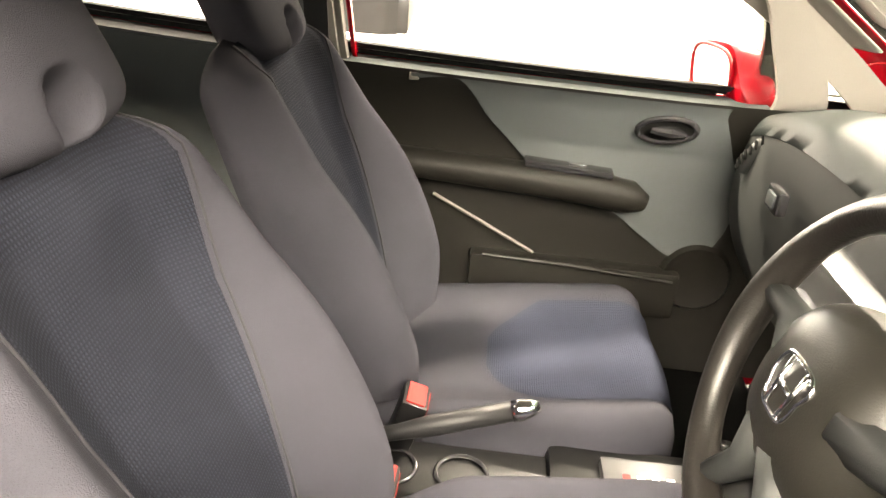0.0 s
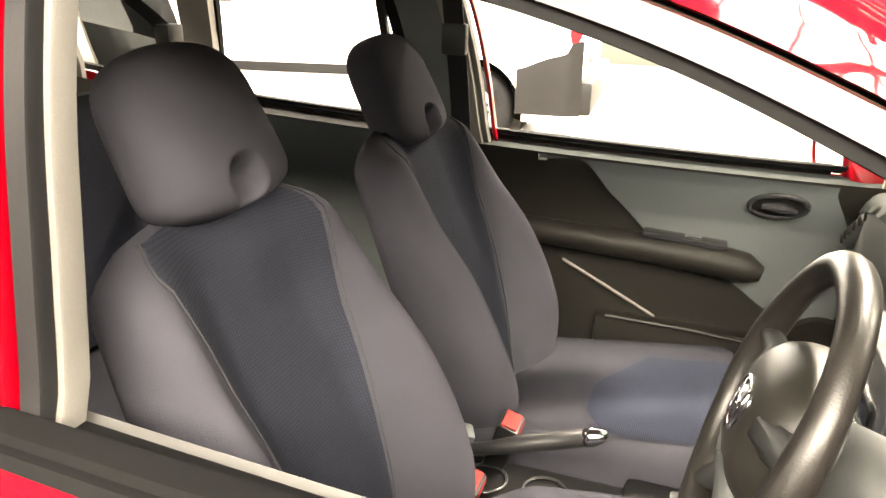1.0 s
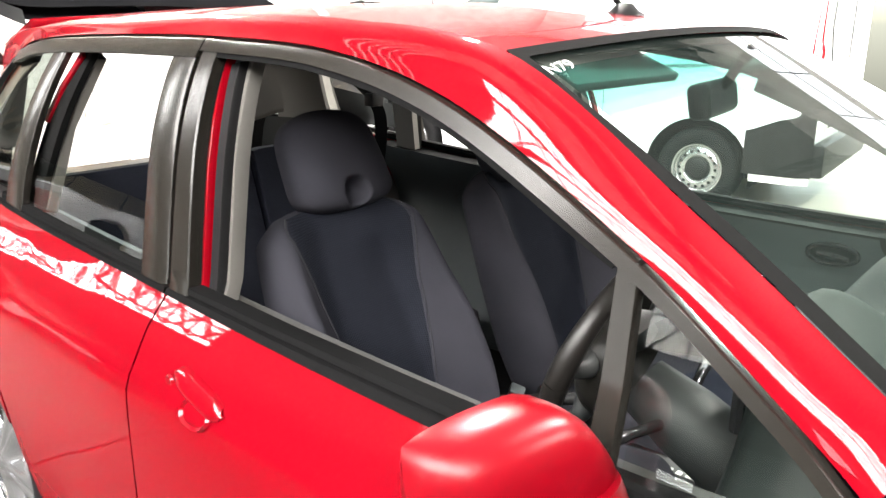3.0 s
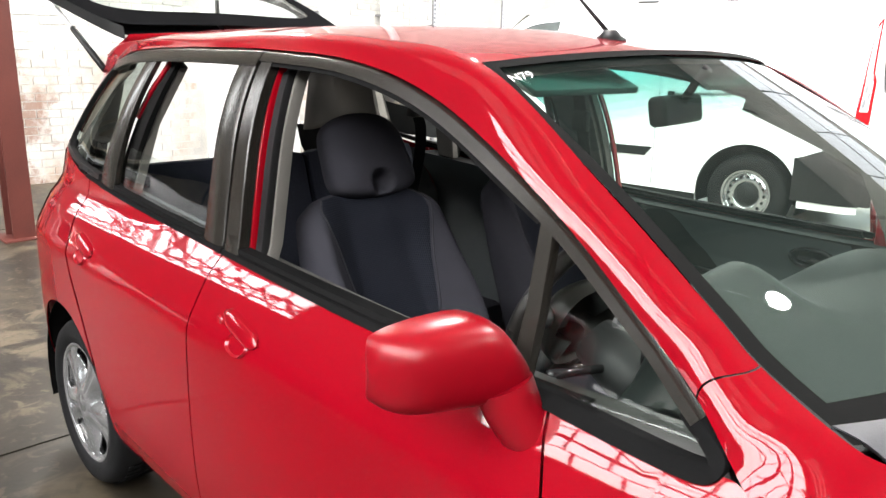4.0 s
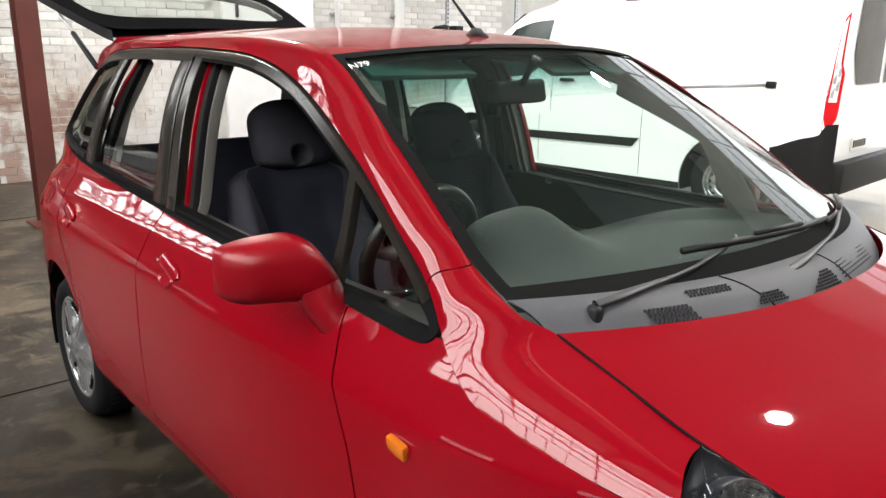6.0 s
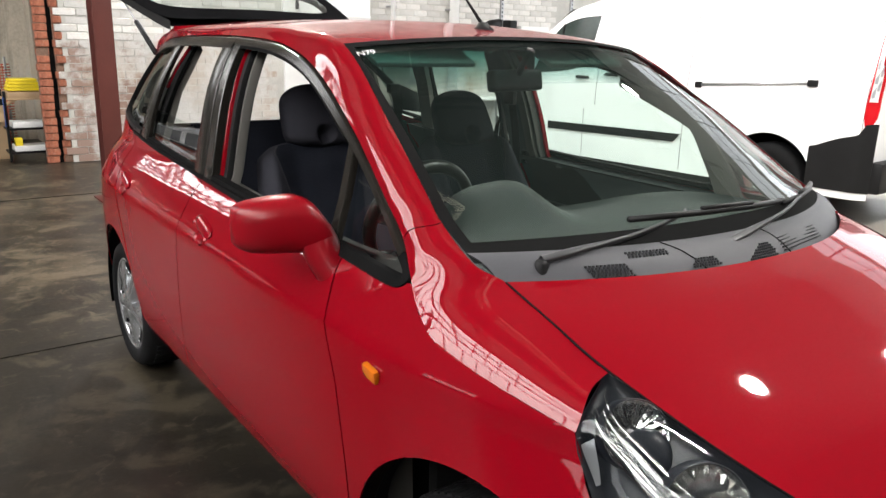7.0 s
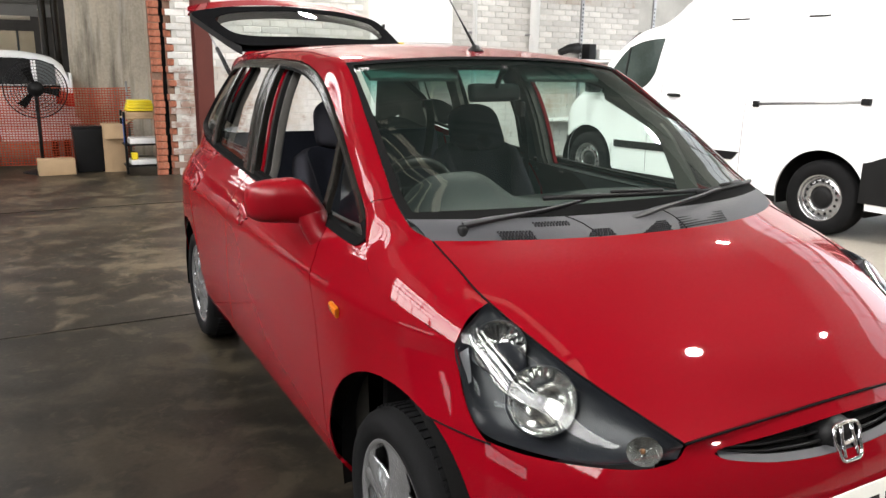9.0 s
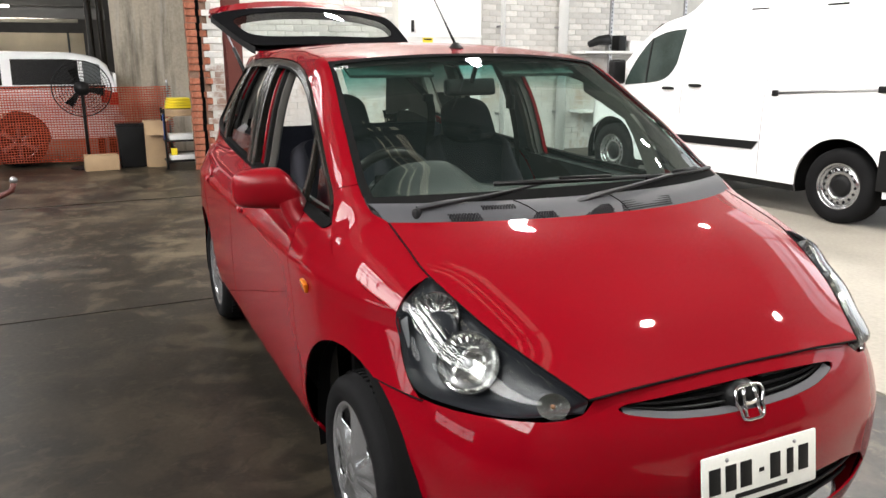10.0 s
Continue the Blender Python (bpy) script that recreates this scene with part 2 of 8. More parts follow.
def outward(bm, away=(0, 0, 0.6)):
    """Turns all faces of a sheet the same way, mostly away from a point."""
    bm.normal_update()
    s = sum(f.normal.dot(f.calc_center_median() - Vector(away)) * f.calc_area() for f in bm.faces)
    if s < 0:
        bmesh.ops.reverse_faces(bm, faces=bm.faces[:])
    bm.normal_update()
    return bm


def curve(pairs):
    """A smooth function through (x, value) pairs in rising x."""
    xs, ys = [p[0] for p in pairs], [p[1] for p in pairs]
    n = len(xs)
    d = [(ys[i + 1] - ys[i]) / (xs[i + 1] - xs[i]) for i in range(n - 1)]
    t = [d[0]] + [0.0 if d[i - 1] * d[i] <= 0 else 2 * d[i - 1] * d[i] / (d[i - 1] + d[i]) for i in range(1, n - 1)] + [d[-1]]

    def f(x):
        x = min(max(x, xs[0]), xs[-1])
        i = 0
        while i < n - 2 and x > xs[i + 1]:
            i += 1
        h = xs[i + 1] - xs[i]
        s = (x - xs[i]) / h
        return (2 * s**3 - 3 * s**2 + 1) * ys[i] + (s**3 - 2 * s**2 + s) * h * t[i] + (3 * s**2 - 2 * s**3) * ys[i + 1] + (s**3 - s**2) * h * t[i + 1]

    return f


def path(pts):
    """A smooth line through points; its argument runs from 0 to len(pts) - 1."""
    pts = [Vector(p) for p in pts]
    n = len(pts)

    def f(s):
        s = min(max(s, 0), n - 1)
        i = min(int(s), n - 2)
        a = s - i
        p1, p2 = pts[i], pts[i + 1]
        p0 = pts[i - 1] if i else 2 * p1 - p2
        p3 = pts[i + 2] if i + 2 < n else 2 * p2 - p1
        return 0.5 * (2 * p1 + (p2 - p0) * a + (2 * p0 - 5 * p1 + 4 * p2 - p3) * a**2 + (3 * p1 - p0 - 3 * p2 + p3) * a**3)

    return f


# ---- the hall ----
def concrete():
    """Old polished concrete: broad stains, scuffed pale patches, dark oil, fine grit and one darker zone."""
    m = mat("worn_concrete", (0.021, 0.0166, 0.0106), 0.40, vary=0.35, scale=0.5, fine=45, bump=0.12, rvary=0.4, spec=0.42)
    nt = m.node_tree
    b = nt.nodes["Principled BSDF"]
    base = b.inputs["Base Color"].links[0].from_socket
    co = nt.nodes.new("ShaderNodeTexCoord")
    mp = nt.nodes.new("ShaderNodeMapping")
    mp.inputs["Scale"].default_value = (1.0, 0.86, 1)
    nt.links.new(co.outputs["Object"], mp.inputs["Vector"])
    for scale, lo, hi, colour, detail in ((0.8, 0.49, 0.60, (0.082, 0.064, 0.041, 1), 8), (1.5, 0.50, 0.59, (0.0050, 0.0041, 0.0030, 1), 8), (3.4, 0.53, 0.61, (0.116, 0.093, 0.061, 1), 7), (6.5, 0.53, 0.63, (0.0060, 0.0050, 0.0038, 1), 6), (13.0, 0.57, 0.67, (0.125, 0.101, 0.068, 1), 5)):
        n, r, x = nt.nodes.new("ShaderNodeTexNoise"), nt.nodes.new("ShaderNodeMapRange"), nt.nodes.new("ShaderNodeMix")
        n.inputs["Scale"].default_value, n.inputs["Detail"].default_value, n.inputs["Roughness"].default_value = scale, detail, 0.62
        n.inputs["Distortion"].default_value = 0.9
        nt.links.new(mp.outputs[0], n.inputs["Vector"])
        r.inputs[1].default_value, r.inputs[2].default_value, r.inputs[4].default_value = lo, hi, 0.75
        nt.links.new(n.outputs["Fac"], r.inputs[0])
        x.data_type = "RGBA"
        x.inputs["B"].default_value = colour
        nt.links.new(r.outputs[0], x.inputs["Factor"]), nt.links.new(base, x.inputs["A"])
        base = x.outputs["Result"]
    # a darker zone beside the car with a ragged edge
    dist, n, add, r, x = (nt.nodes.new("ShaderNode" + k) for k in ("VectorMath", "TexNoise", "Math", "MapRange", "Mix"))
    dist.operation, dist.inputs[1].default_value = "DISTANCE", (1.3, -2.3, 0)
    n.inputs["Scale"].default_value, n.inputs["Detail"].default_value = 1.1, 8
    add.operation, add.inputs[2].default_value = "MULTIPLY_ADD", 0.0
    add.inputs[1].default_value = 3.2
    nt.links.new(co.outputs["Object"], dist.inputs[0]), nt.links.new(co.outputs["Object"], n.inputs["Vector"])
    nt.links.new(n.outputs["Fac"], add.inputs[0]), nt.links.new(dist.outputs["Value"], add.inputs[2])
    r.inputs[1].default_value, r.inputs[2].default_value, r.inputs[3].default_value, r.inputs[4].default_value = 3.9, 5.8, 0.72, 0.0
    nt.links.new(add.outputs[0], r.inputs[0])
    x.data_type = "RGBA"
    x.inputs["B"].default_value = (0.0065, 0.0052, 0.0038, 1)
    nt.links.new(r.outputs[0], x.inputs["Factor"]), nt.links.new(base, x.inputs["A"])
    nt.links.new(x.outputs["Result"], b.inputs["Base Color"])
    return m


CONCRETE = concrete()
nt = RED.node_tree
peel, peel_bump = nt.nodes.new("ShaderNodeTexNoise"), nt.nodes.new("ShaderNodeBump")
peel.inputs["Scale"].default_value, peel.inputs["Detail"].default_value = 22.0, 2.0
peel_bump.inputs["Strength"].default_value, peel_bump.inputs["Distance"].default_value = 0.012, 0.004
nt.links.new(peel.outputs["Fac"], peel_bump.inputs["Height"]), nt.links.new(peel_bump.outputs[0], nt.nodes["Principled BSDF"].inputs["Coat Normal"])
WALL_BRICK = mat("painted_brick", (0.56, 0.55, 0.53), 0.8, vary=0.3, scale=1.6, fine=60, bump=0.6)
ORANGE_BRICK = mat("orange_brick", (0.34, 0.112, 0.062), 0.85, vary=0.45, scale=7, fine=60, bump=0.6)
RENDERED = mat("grey_render", (0.50, 0.45, 0.37), 0.85, vary=0.25, scale=1.2, fine=30, bump=0.2)


def streaks(m, dark, light, scale=(2.2, 2.2, 0.22)):
    """Adds runs of dirt and washed-out paint down a wall."""
    nt = m.node_tree
    b = nt.nodes["Principled BSDF"]
    base = b.inputs["Base Color"].links[0].from_socket
    co, mp = nt.nodes.new("ShaderNodeTexCoord"), nt.nodes.new("ShaderNodeMapping")
    mp.inputs["Scale"].default_value = scale
    nt.links.new(co.outputs["Object"], mp.inputs["Vector"])
    for k, (s, lo, hi, c) in enumerate(((1.0, 0.50, 0.66, dark), (2.3, 0.54, 0.68, light))):
        n, r, x = nt.nodes.new("ShaderNodeTexNoise"), nt.nodes.new("ShaderNodeMapRange"), nt.nodes.new("ShaderNodeMix")
        n.inputs["Scale"].default_value, n.inputs["Detail"].default_value, n.inputs["Roughness"].default_value = s, 9, 0.65
        nt.links.new(mp.outputs[0], n.inputs["Vector"])
        r.inputs[1].default_value, r.inputs[2].default_value, r.inputs[4].default_value = lo, hi, 0.7
        nt.links.new(n.outputs["Fac"], r.inputs[0])
        x.data_type = "RGBA"
        x.inputs["B"].default_value = (*c, 1)
        nt.links.new(r.outputs[0], x.inputs["Factor"]), nt.links.new(base, x.inputs["A"])
        base = x.outputs["Result"]
    nt.links.new(base, b.inputs["Base Color"])


streaks(RENDERED, (0.10, 0.088, 0.07), (0.56, 0.53, 0.48), (4.2, 4.2, 0.45))
streaks(ORANGE_BRICK, (0.10, 0.055, 0.04), (0.42, 0.27, 0.20), (5, 5, 3))
ROOF_DARK = mat("roof_sheet", (0.13, 0.128, 0.122), 0.6, vary=0.25, scale=2)
TRUSS_STEEL = mat("dark_truss_steel", (0.022, 0.021, 0.020), 0.6, vary=0.2, scale=4)
# dark tone keeps grey reflections of the unseen walls off the paint
DARK_WALL = mat("dark_brick", (0.055, 0.05, 0.045), 0.85, vary=0.35, scale=1.5, fine=40, bump=0.3)
MORTAR = mat("lime_mortar", (0.50, 0.49, 0.46), 0.9, vary=0.25, scale=3, fine=80, bump=0.5)
floor = tagged(boxpart("floor", (-32, 10, -12, 12, -0.2, 0), CONCRETE, bevel=0), "worn stained grey-brown concrete warehouse floor", "floor", kind="structure")
# paler slabs: the stronger light on this floor is put into their colour
LIT_CONCRETE = mat("lit_concrete", (0.30, 0.275, 0.235), 0.55, vary=0.25, scale=1.2, fine=40, bump=0.1, rvary=0.3, spec=0.3)
tagged(boxpart("floor_bay", (-3.2, 9.7, 1.75, 11.7, 0, 0.004), LIT_CONCRETE, bevel=0), "worn concrete floor of the van bay, its paleness standing for stronger light", "floor", kind="structure")
tagged(boxpart("floor_bay", (2.0, 9.7, 0.7, 1.75, 0, 0.004), LIT_CONCRETE, bevel=0), "worn concrete floor before the car, its paleness standing for stronger light", "floor", kind="structure")
H = 7.8
JOINT = mat("joint_filler", (0.021, 0.017, 0.012), 0.6, vary=0.5, scale=3, spec=0.2)
for x in (-1.6, -5.4, 2.4, -9.2):
    tagged(boxpart("floor_joint", (x - 0.003, x + 0.003, -11.7, 1.74, 0, 0.0035), JOINT, bevel=0), "dark filled joint in the concrete floor", "joint", kind="structure")


def mix(a, b, t):
    return a + (b - a) * t


wall_back = tagged(boxpart("wall_back", (-7.75, -7.4115, 0.19, 12, 0, H), MORTAR, bevel=0), "whitewashed brick warehouse wall", "wall", kind="structure")
SIDE_WINDOWS = ((-5.6, -2.4), (1.4, 4.8))
WZ0, WZ1 = 1.55, 3.15
for d in ((-32, -5.6, -12, -11.7, 0, H), (-2.4, 1.4, -12, -11.7, 0, H), (4.8, 10, -12, -11.7, 0, H), (-5.6, -2.4, -12, -11.7, 0, WZ0), (-5.6, -2.4, -12, -11.7, WZ1, H), (1.4, 4.8, -12, -11.7, 0, WZ0), (1.4, 4.8, -12, -11.7, WZ1, H)):
    tagged(boxpart("wall_right", d, DARK_WALL, bevel=0), "unseen brick side wall kept dark for reflections, with barred windows", "wall", kind="structure")
wall_far = tagged(boxpart("wall_far", (-32, -31.7, -11.7, 11.7, 0, H), DARK_WALL, bevel=0), "dark far wall", "wall", kind="structure")
wall_bay = tagged(boxpart("wall_bay", (-9.95, -9.75, -0.86, 0.19, 0, H), RENDERED, bevel=0), "stained grey rendered wall of the side bay", "wall", kind="structure")
wall_bay_side = tagged(boxpart("wall_bay_side", (-9.75, -7.75, 0.19, 0.35, 0, H), RENDERED, bevel=0), "stained grey rendered return wall", "wall", kind="structure")
wall_front = tagged(boxpart("wall_front", (9.7, 10, -11.7, 11.7, 0, H), DARK_WALL, bevel=0), "unseen brick end wall kept dark for reflections", "wall", kind="structure")
# unseen left wall: an assumed wide open roller door, added bright glazing, (x0, x1, z0, z1)
LEFT_FILL = ((-6.5, 0.5, 4.3, 5.6), (0.5, 9.0, 3.0, 5.6))
wf = [boxpart("wall_left", d, WALL_BRICK, bevel=0) for d in ((-32, -6.5, 11.7, 12, 0, H), (0.5, 10, 11.7, 12, 0, LEFT_FILL[1][2]), (-6.5, 0.5, 11.7, 12, 4.0, LEFT_FILL[0][2]), (-6.5, 10, 11.7, 12, LEFT_FILL[0][3], H), (9.0, 10, 11.7, 12, LEFT_FILL[1][2], LEFT_FILL[1][3]))]
for w in wf:
    tagged(w, "pale painted brick side wall with an assumed wide doorway", "wall", kind="structure")
# roof: flat sheeting, and a long tilted glazed strip that faces the cars from the driver's side
SX0, SX1 = -29.5, 9.0
SHUT0, SHUT1 = -9.9, -5.2
SLOW, SHI = Vector((0, -8.3, 3.5)), Vector((0, -5.5, 7.56))
SLO = SLOW + (SHI - SLOW) * 0.45
SLEN = (SHI - SLO).length
bm = bmesh.new()
box(bm, -32, 10, -5.5, 9.3, H, H + 0.15)
box(bm, -32, 10, 9.3, 12, H, H + 0.15)
box(bm, -32, 10, -12, -8.3, 3.4, 3.5)
box(bm, -32, 10, -5.52, -5.42, 7.5, H)
tilt = math.degrees(math.atan2(SHI.z - SLO.z, SHI.y - SLO.y))
box(bm, -32, SHUT1, -0.04, 0.04, 0, (SLO - SLOW).length, 0, Matrix.Translation(SLOW) @ pose(0, 0, 0, tilt - 90, 0, 0))
box(bm, SHUT1, 10, -0.04, 0.04, 0, (SLO - SLOW).length * 0.48, 0, Matrix.Translation(SLOW) @ pose(0, 0, 0, tilt - 90, 0, 0))
ceiling = tagged(part("ceiling", bm, ROOF_DARK), "dark sheet roof of the warehouse", "ceiling", kind="structure")
# narrow translucent sheets in the flat roof
ROOF_SHEET = glow_mat("translucent_roof_sheet", (0.95, 0.84, 0.68), 1.15)
for y0, y1 in ((-0.40, -0.33), (-0.16, -0.10), (0.14, 0.34)):
    tagged(boxpart("roof_light", (-2.0, 3.2, y0, y1, H - 0.03, H - 0.005), ROOF_SHEET, bevel=0), "narrow dirty translucent sheet in the roof", "rooflight", kind="structure")
BRIGHT_SHEET = glow_mat("clear_roof_sheet", (1.0, 0.93, 0.84), 2.2)
for k in range(6):
    y = -4.75 + 0.42 * k
    tagged(boxpart("roof_light", (-8.0, 4.0, y - 0.04, y + 0.04, H - 0.03, H - 0.005), BRIGHT_SHEET, bevel=0), "narrow clear sheet in the roof", "rooflight", kind="structure")
BACK_LOW = 0.10
for a, b, v, watts in ((SX0, SHUT0, BACK_LOW, 2400), (SHUT1, SX1, 0.0, 2150)):
    p = mix(SLO, SHI, (1 + v) / 2)
    area_lamp("skylight_lamp", pose((a + b) / 2, p.y - 0.08, p.z + 0.07, tilt, 0, 0), b - a, SLEN * (1 - v) - 0.05, watts, (1, 0.985, 0.96))
# added fill from the left, through the assumed doorway out of view
area_lamp("doorway_lamp", pose(-3.0, 11.85, 2.0, 90, 0, 180), 7.0, 4.0, 380, (0.98, 0.99, 1))
for a, b in SIDE_WINDOWS:
    area_lamp("side_window_lamp", pose((a + b) / 2, -11.92, (WZ0 + WZ1) / 2, 90, 0, 0), b - a, WZ1 - WZ0, 60, (1, 0.99, 0.97))
p = mix(SLOW, SLO, 0.74)
area_lamp("skylight_lamp", pose((SHUT1 + SX1) / 2, p.y - 0.08, p.z + 0.07, tilt, 0, 0), SX1 - SHUT1, (SLO - SLOW).length * 0.52 - 0.05, 880, (1, 0.97, 0.93))
# added lamps stand in for the bright white left wall
for (a, b, z0, z1), watts in zip(LEFT_FILL, (60, 150)):
    area_lamp("left_window_lamp", pose((a + b) / 2, 11.92, (z0 + z1) / 2, 90, 0, 180), b - a, z1 - z0, watts, (1, 0.98, 0.94))
skylight = tagged(empty("window_1"), "long tilted roof glazing with dark bars", "skylight", kind="structure")
for k in range(50):
    x = SX0 + 0.785 * k
    bm = bmesh.new()
    box(bm, x - 0.022, x + 0.022, -0.022, 0.022, 0, SLEN, 0, Matrix.Translation((0, SLO.y + 0.08, SLO.z)) @ pose(0, 0, 0, tilt - 90, 0, 0))
    part("glazing_bar", bm, TRUSS_STEEL, skylight)
bm = bmesh.new()
box(bm, SHUT0, SHUT1, -0.012, 0.012, 0, SLEN, 0, Matrix.Translation((0, SLO.y + 0.02, SLO.z)) @ pose(0, 0, 0, tilt - 90, 0, 0))
part("boarded_panel", bm, ROOF_DARK, skylight)
bm = bmesh.new()
box(bm, SX0, SHUT0, -0.012, 0.012, 0, SLEN * BACK_LOW, 0, Matrix.Translation((0, SLO.y + 0.02, SLO.z)) @ pose(0, 0, 0, tilt - 90, 0, 0))
part("boarded_panel", bm, ROOF_DARK, skylight)
for k in range(17):
    x = SHUT1 + 0.02 + 0.8825 * k
    bm = bmesh.new()
    box(bm, x - 0.022, x + 0.022, -0.022, 0.022, 0, (SLO - SLOW).length, 0, Matrix.Translation((0, SLOW.y + 0.08, SLOW.z)) @ pose(0, 0, 0, tilt - 90, 0, 0))
    part("glazing_bar", bm, TRUSS_STEEL, skylight)
bm = bmesh.new()
box(bm, SX1, 10, -0.04, 0.04, 0, (SHI - SLOW).length, 0, Matrix.Translation(SLOW) @ pose(0, 0, 0, tilt - 90, 0, 0))
part("boarded_panel", bm, ROOF_DARK, skylight)
for k in (-2, -1, 0, 1, 2, 3):
    p = SLO + (SHI - SLO) * (k / 3) * (1 if k >= 0 else 1.2)
    boxpart("glazing_bar", (SX0, SX1, p.y + 0.04, p.y + 0.10, p.z - 0.03, p.z + 0.03), TRUSS_STEEL, skylight, 0)
# a lattice girder runs along the glazing
girder = tagged(empty("lattice_girder"), "dark steel lattice girder along the roof glazing", "girder")
GY, GZ0, GZ1 = -5.9, 5.5, 6.7
for z in (GZ0, GZ1):
    boxpart("girder_chord", (SX0, SX1, GY - 0.05, GY + 0.05, z - 0.05, z + 0.05), TRUSS_STEEL, girder, 0)
for k in range(32):
    x = SX0 + 1.2 * k
    bm = bmesh.new()
    tube(bm, [(x, GY, GZ0 if k % 2 else GZ1), (x + 1.2, GY, GZ1 if k % 2 else GZ0)], 0.03, 6)
    part("girder_web", bm, TRUSS_STEEL, girder)
brace = tagged(empty("wind_brace"), "crossed steel wind braces below the roof glazing", "brace")
for k in range(22):
    x = SX0 + 0.9 * k
    for s in (0, 1):
        bm = bmesh.new()
        tube(bm, [(x, -6.75 + 0.9 * s, 5.65 + 1.4 * s), (x + 0.9, -5.85 - 0.9 * s, 7.05 - 1.4 * s)], 0.05, 5)
        part("brace_bar", bm, TRUSS_STEEL, brace)
for n, (a, b) in enumerate(SIDE_WINDOWS):
    side_light = tagged(empty("window_%d" % (n + 2)), "barred window in the side wall", "window", kind="structure")
    for k in range(5):
        x = mix(a, b, k / 4)
        boxpart("glazing_bar", (x - 0.025, x + 0.025, -11.76, -11.70, WZ0, WZ1), TRUSS_STEEL, side_light, 0)
    for z in (WZ0, (WZ0 + WZ1) / 2, WZ1):
        boxpart("glazing_bar", (a, b, -11.77, -11.72, z - 0.025, z + 0.025), TRUSS_STEEL, side_light, 0)
    for k in range(2):
        bm = bmesh.new()
        tube(bm, [(mix(a, b, 0.5 * k + 0.05), -11.5, WZ0 - 0.1), (mix(a, b, 0.5 * k + 0.45), -11.5, WZ1 + 0.1)], 0.03, 4)
        part("brace_bar", bm, TRUSS_STEEL, side_light)
for n, (a, b, z0, z1) in enumerate(LEFT_FILL):
    wall_fill = tagged(empty("window_%d" % (n + 4)), "added barred glazing that stands for a brightly lit white wall", "window", kind="structure")
    for k in range(int((b - a) / 1.4) + 1):
        x = mix(a, b, k / int((b - a) / 1.4))
        boxpart("glazing_bar", (x - 0.02, x + 0.02, 11.74, 11.80, z0, z1), TRUSS_STEEL, wall_fill, 0)
    for z in (z0, (z0 + z1) / 2, z1):
        boxpart("glazing_bar", (a, b, 11.81, 11.86, z - 0.02, z + 0.02), TRUSS_STEEL, wall_fill, 0)
# roof trusses
def truss(x):
    t = tagged(empty("roof_truss"), "dark steel lattice roof truss", "truss", "roof trusses")
    bm = bmesh.new()
    box(bm, x - 0.05, x + 0.05, -5.4, 11.7, H - 0.12, H - 0.04)
    part("top_chord", bm, TRUSS_STEEL, t)
    bm = bmesh.new()
    box(bm, x - 0.05, x + 0.05, -5.4, 11.7, H - 0.85, H - 0.77)
    part("bottom_chord", bm, TRUSS_STEEL, t)
    for k in range(15):
        y = -5.35 + 1.13 * k
        bm = bmesh.new()
        tube(bm, [(x, y, H - 0.8), (x, y + 0.575, H - 0.09)], 0.025, 6)
        part("web_bar", bm, TRUSS_STEEL, t)
        bm = bmesh.new()
        tube(bm, [(x, y + 0.575, H - 0.09), (x, y + 1.15, H - 0.8)], 0.025, 6)
        part("web_bar", bm, TRUSS_STEEL, t)


for x in (-26, -19, -12, -8.5, -5, -1.5, 2.0, 5.5, 8.5):
    truss(x)
# round high-bay lamps
LAMP_GLOW = glow_mat("lamp_glow", (1, 0.97, 0.92), 1200)
def bay_lamp(x, y):
    l = tagged(empty("bay_lamp"), "round high-bay lamp hanging from the roof", "lamp", "high-bay lamps")
    bm = bmesh.new()
    lathe(bm, [(0.0, 0.24), (0.05, 0.24), (0.07, 0.12), (0.17, 0.0), (0.18, -0.02)], (x, y, 5.0), "z", 28)
    part("reflector", bm, STEEL, l)
    bm = bmesh.new()
    lathe(bm, [(0.0, -0.03), (0.13, -0.02), (0.165, 0.0)], (x, y, 5.0), "z", 28)
    part("diffuser", bm, LAMP_GLOW, l)
    bm = bmesh.new()
    tube(bm, [(x, y, 5.22), (x, y, H)], 0.01, 6)
    part("hanger", bm, STEEL, l)


for x, y in ((2.4, 2.1), (2.4, 6.5), (-2.3, 2.2), (-2.3, 6.5), (-7.0, 2.2), (7.0, 2.1)):
    bay_lamp(x, y)

# ---- the red car: its surfaces ----
# x runs forward, y to the car's left; the driver's side is y < 0. The axles stand at x = 1.225 and -1.225.
half_width = curve([(-1.82, 0.53), (-1.76, 0.65), (-1.66, 0.745), (-1.5, 0.796), (-1.25, 0.825), (-0.9, 0.834), (0, 0.836), (0.7, 0.836), (1.0, 0.831), (1.25, 0.82), (1.42, 0.795), (1.55, 0.76), (1.7, 0.695)])
tuck = curve([(0.16, 0.16), (0.22, 0.10), (0.26, 0.066), (0.30, 0.036), (0.36, 0.016), (0.48, 0.004), (0.62, 0.0), (0.78, 0.002), (0.842, 0.006), (0.853, 0.010), (0.875, 0.022), (0.90, 0.036), (0.94, 0.058), (0.97, 0.082), (0.99, 0.101), (1.005, 0.111), (1.03, 0.118), (1.12, 0.138), (1.25, 0.172), (1.36, 0.215), (1.46, 0.275), (1.5, 0.32)])
rear_taper = curve([(-1.7, 0.11), (-1.5, 0.075), (-1.2, 0.04), (-0.8, 0.012), (-0.4, 0.0), (0, 0.0)])
front_taper = curve([(0.9, 0.0), (1.05, 0.006), (1.2, 0.024), (1.35, 0.050), (1.45, 0.068), (1.6, 0.085)])
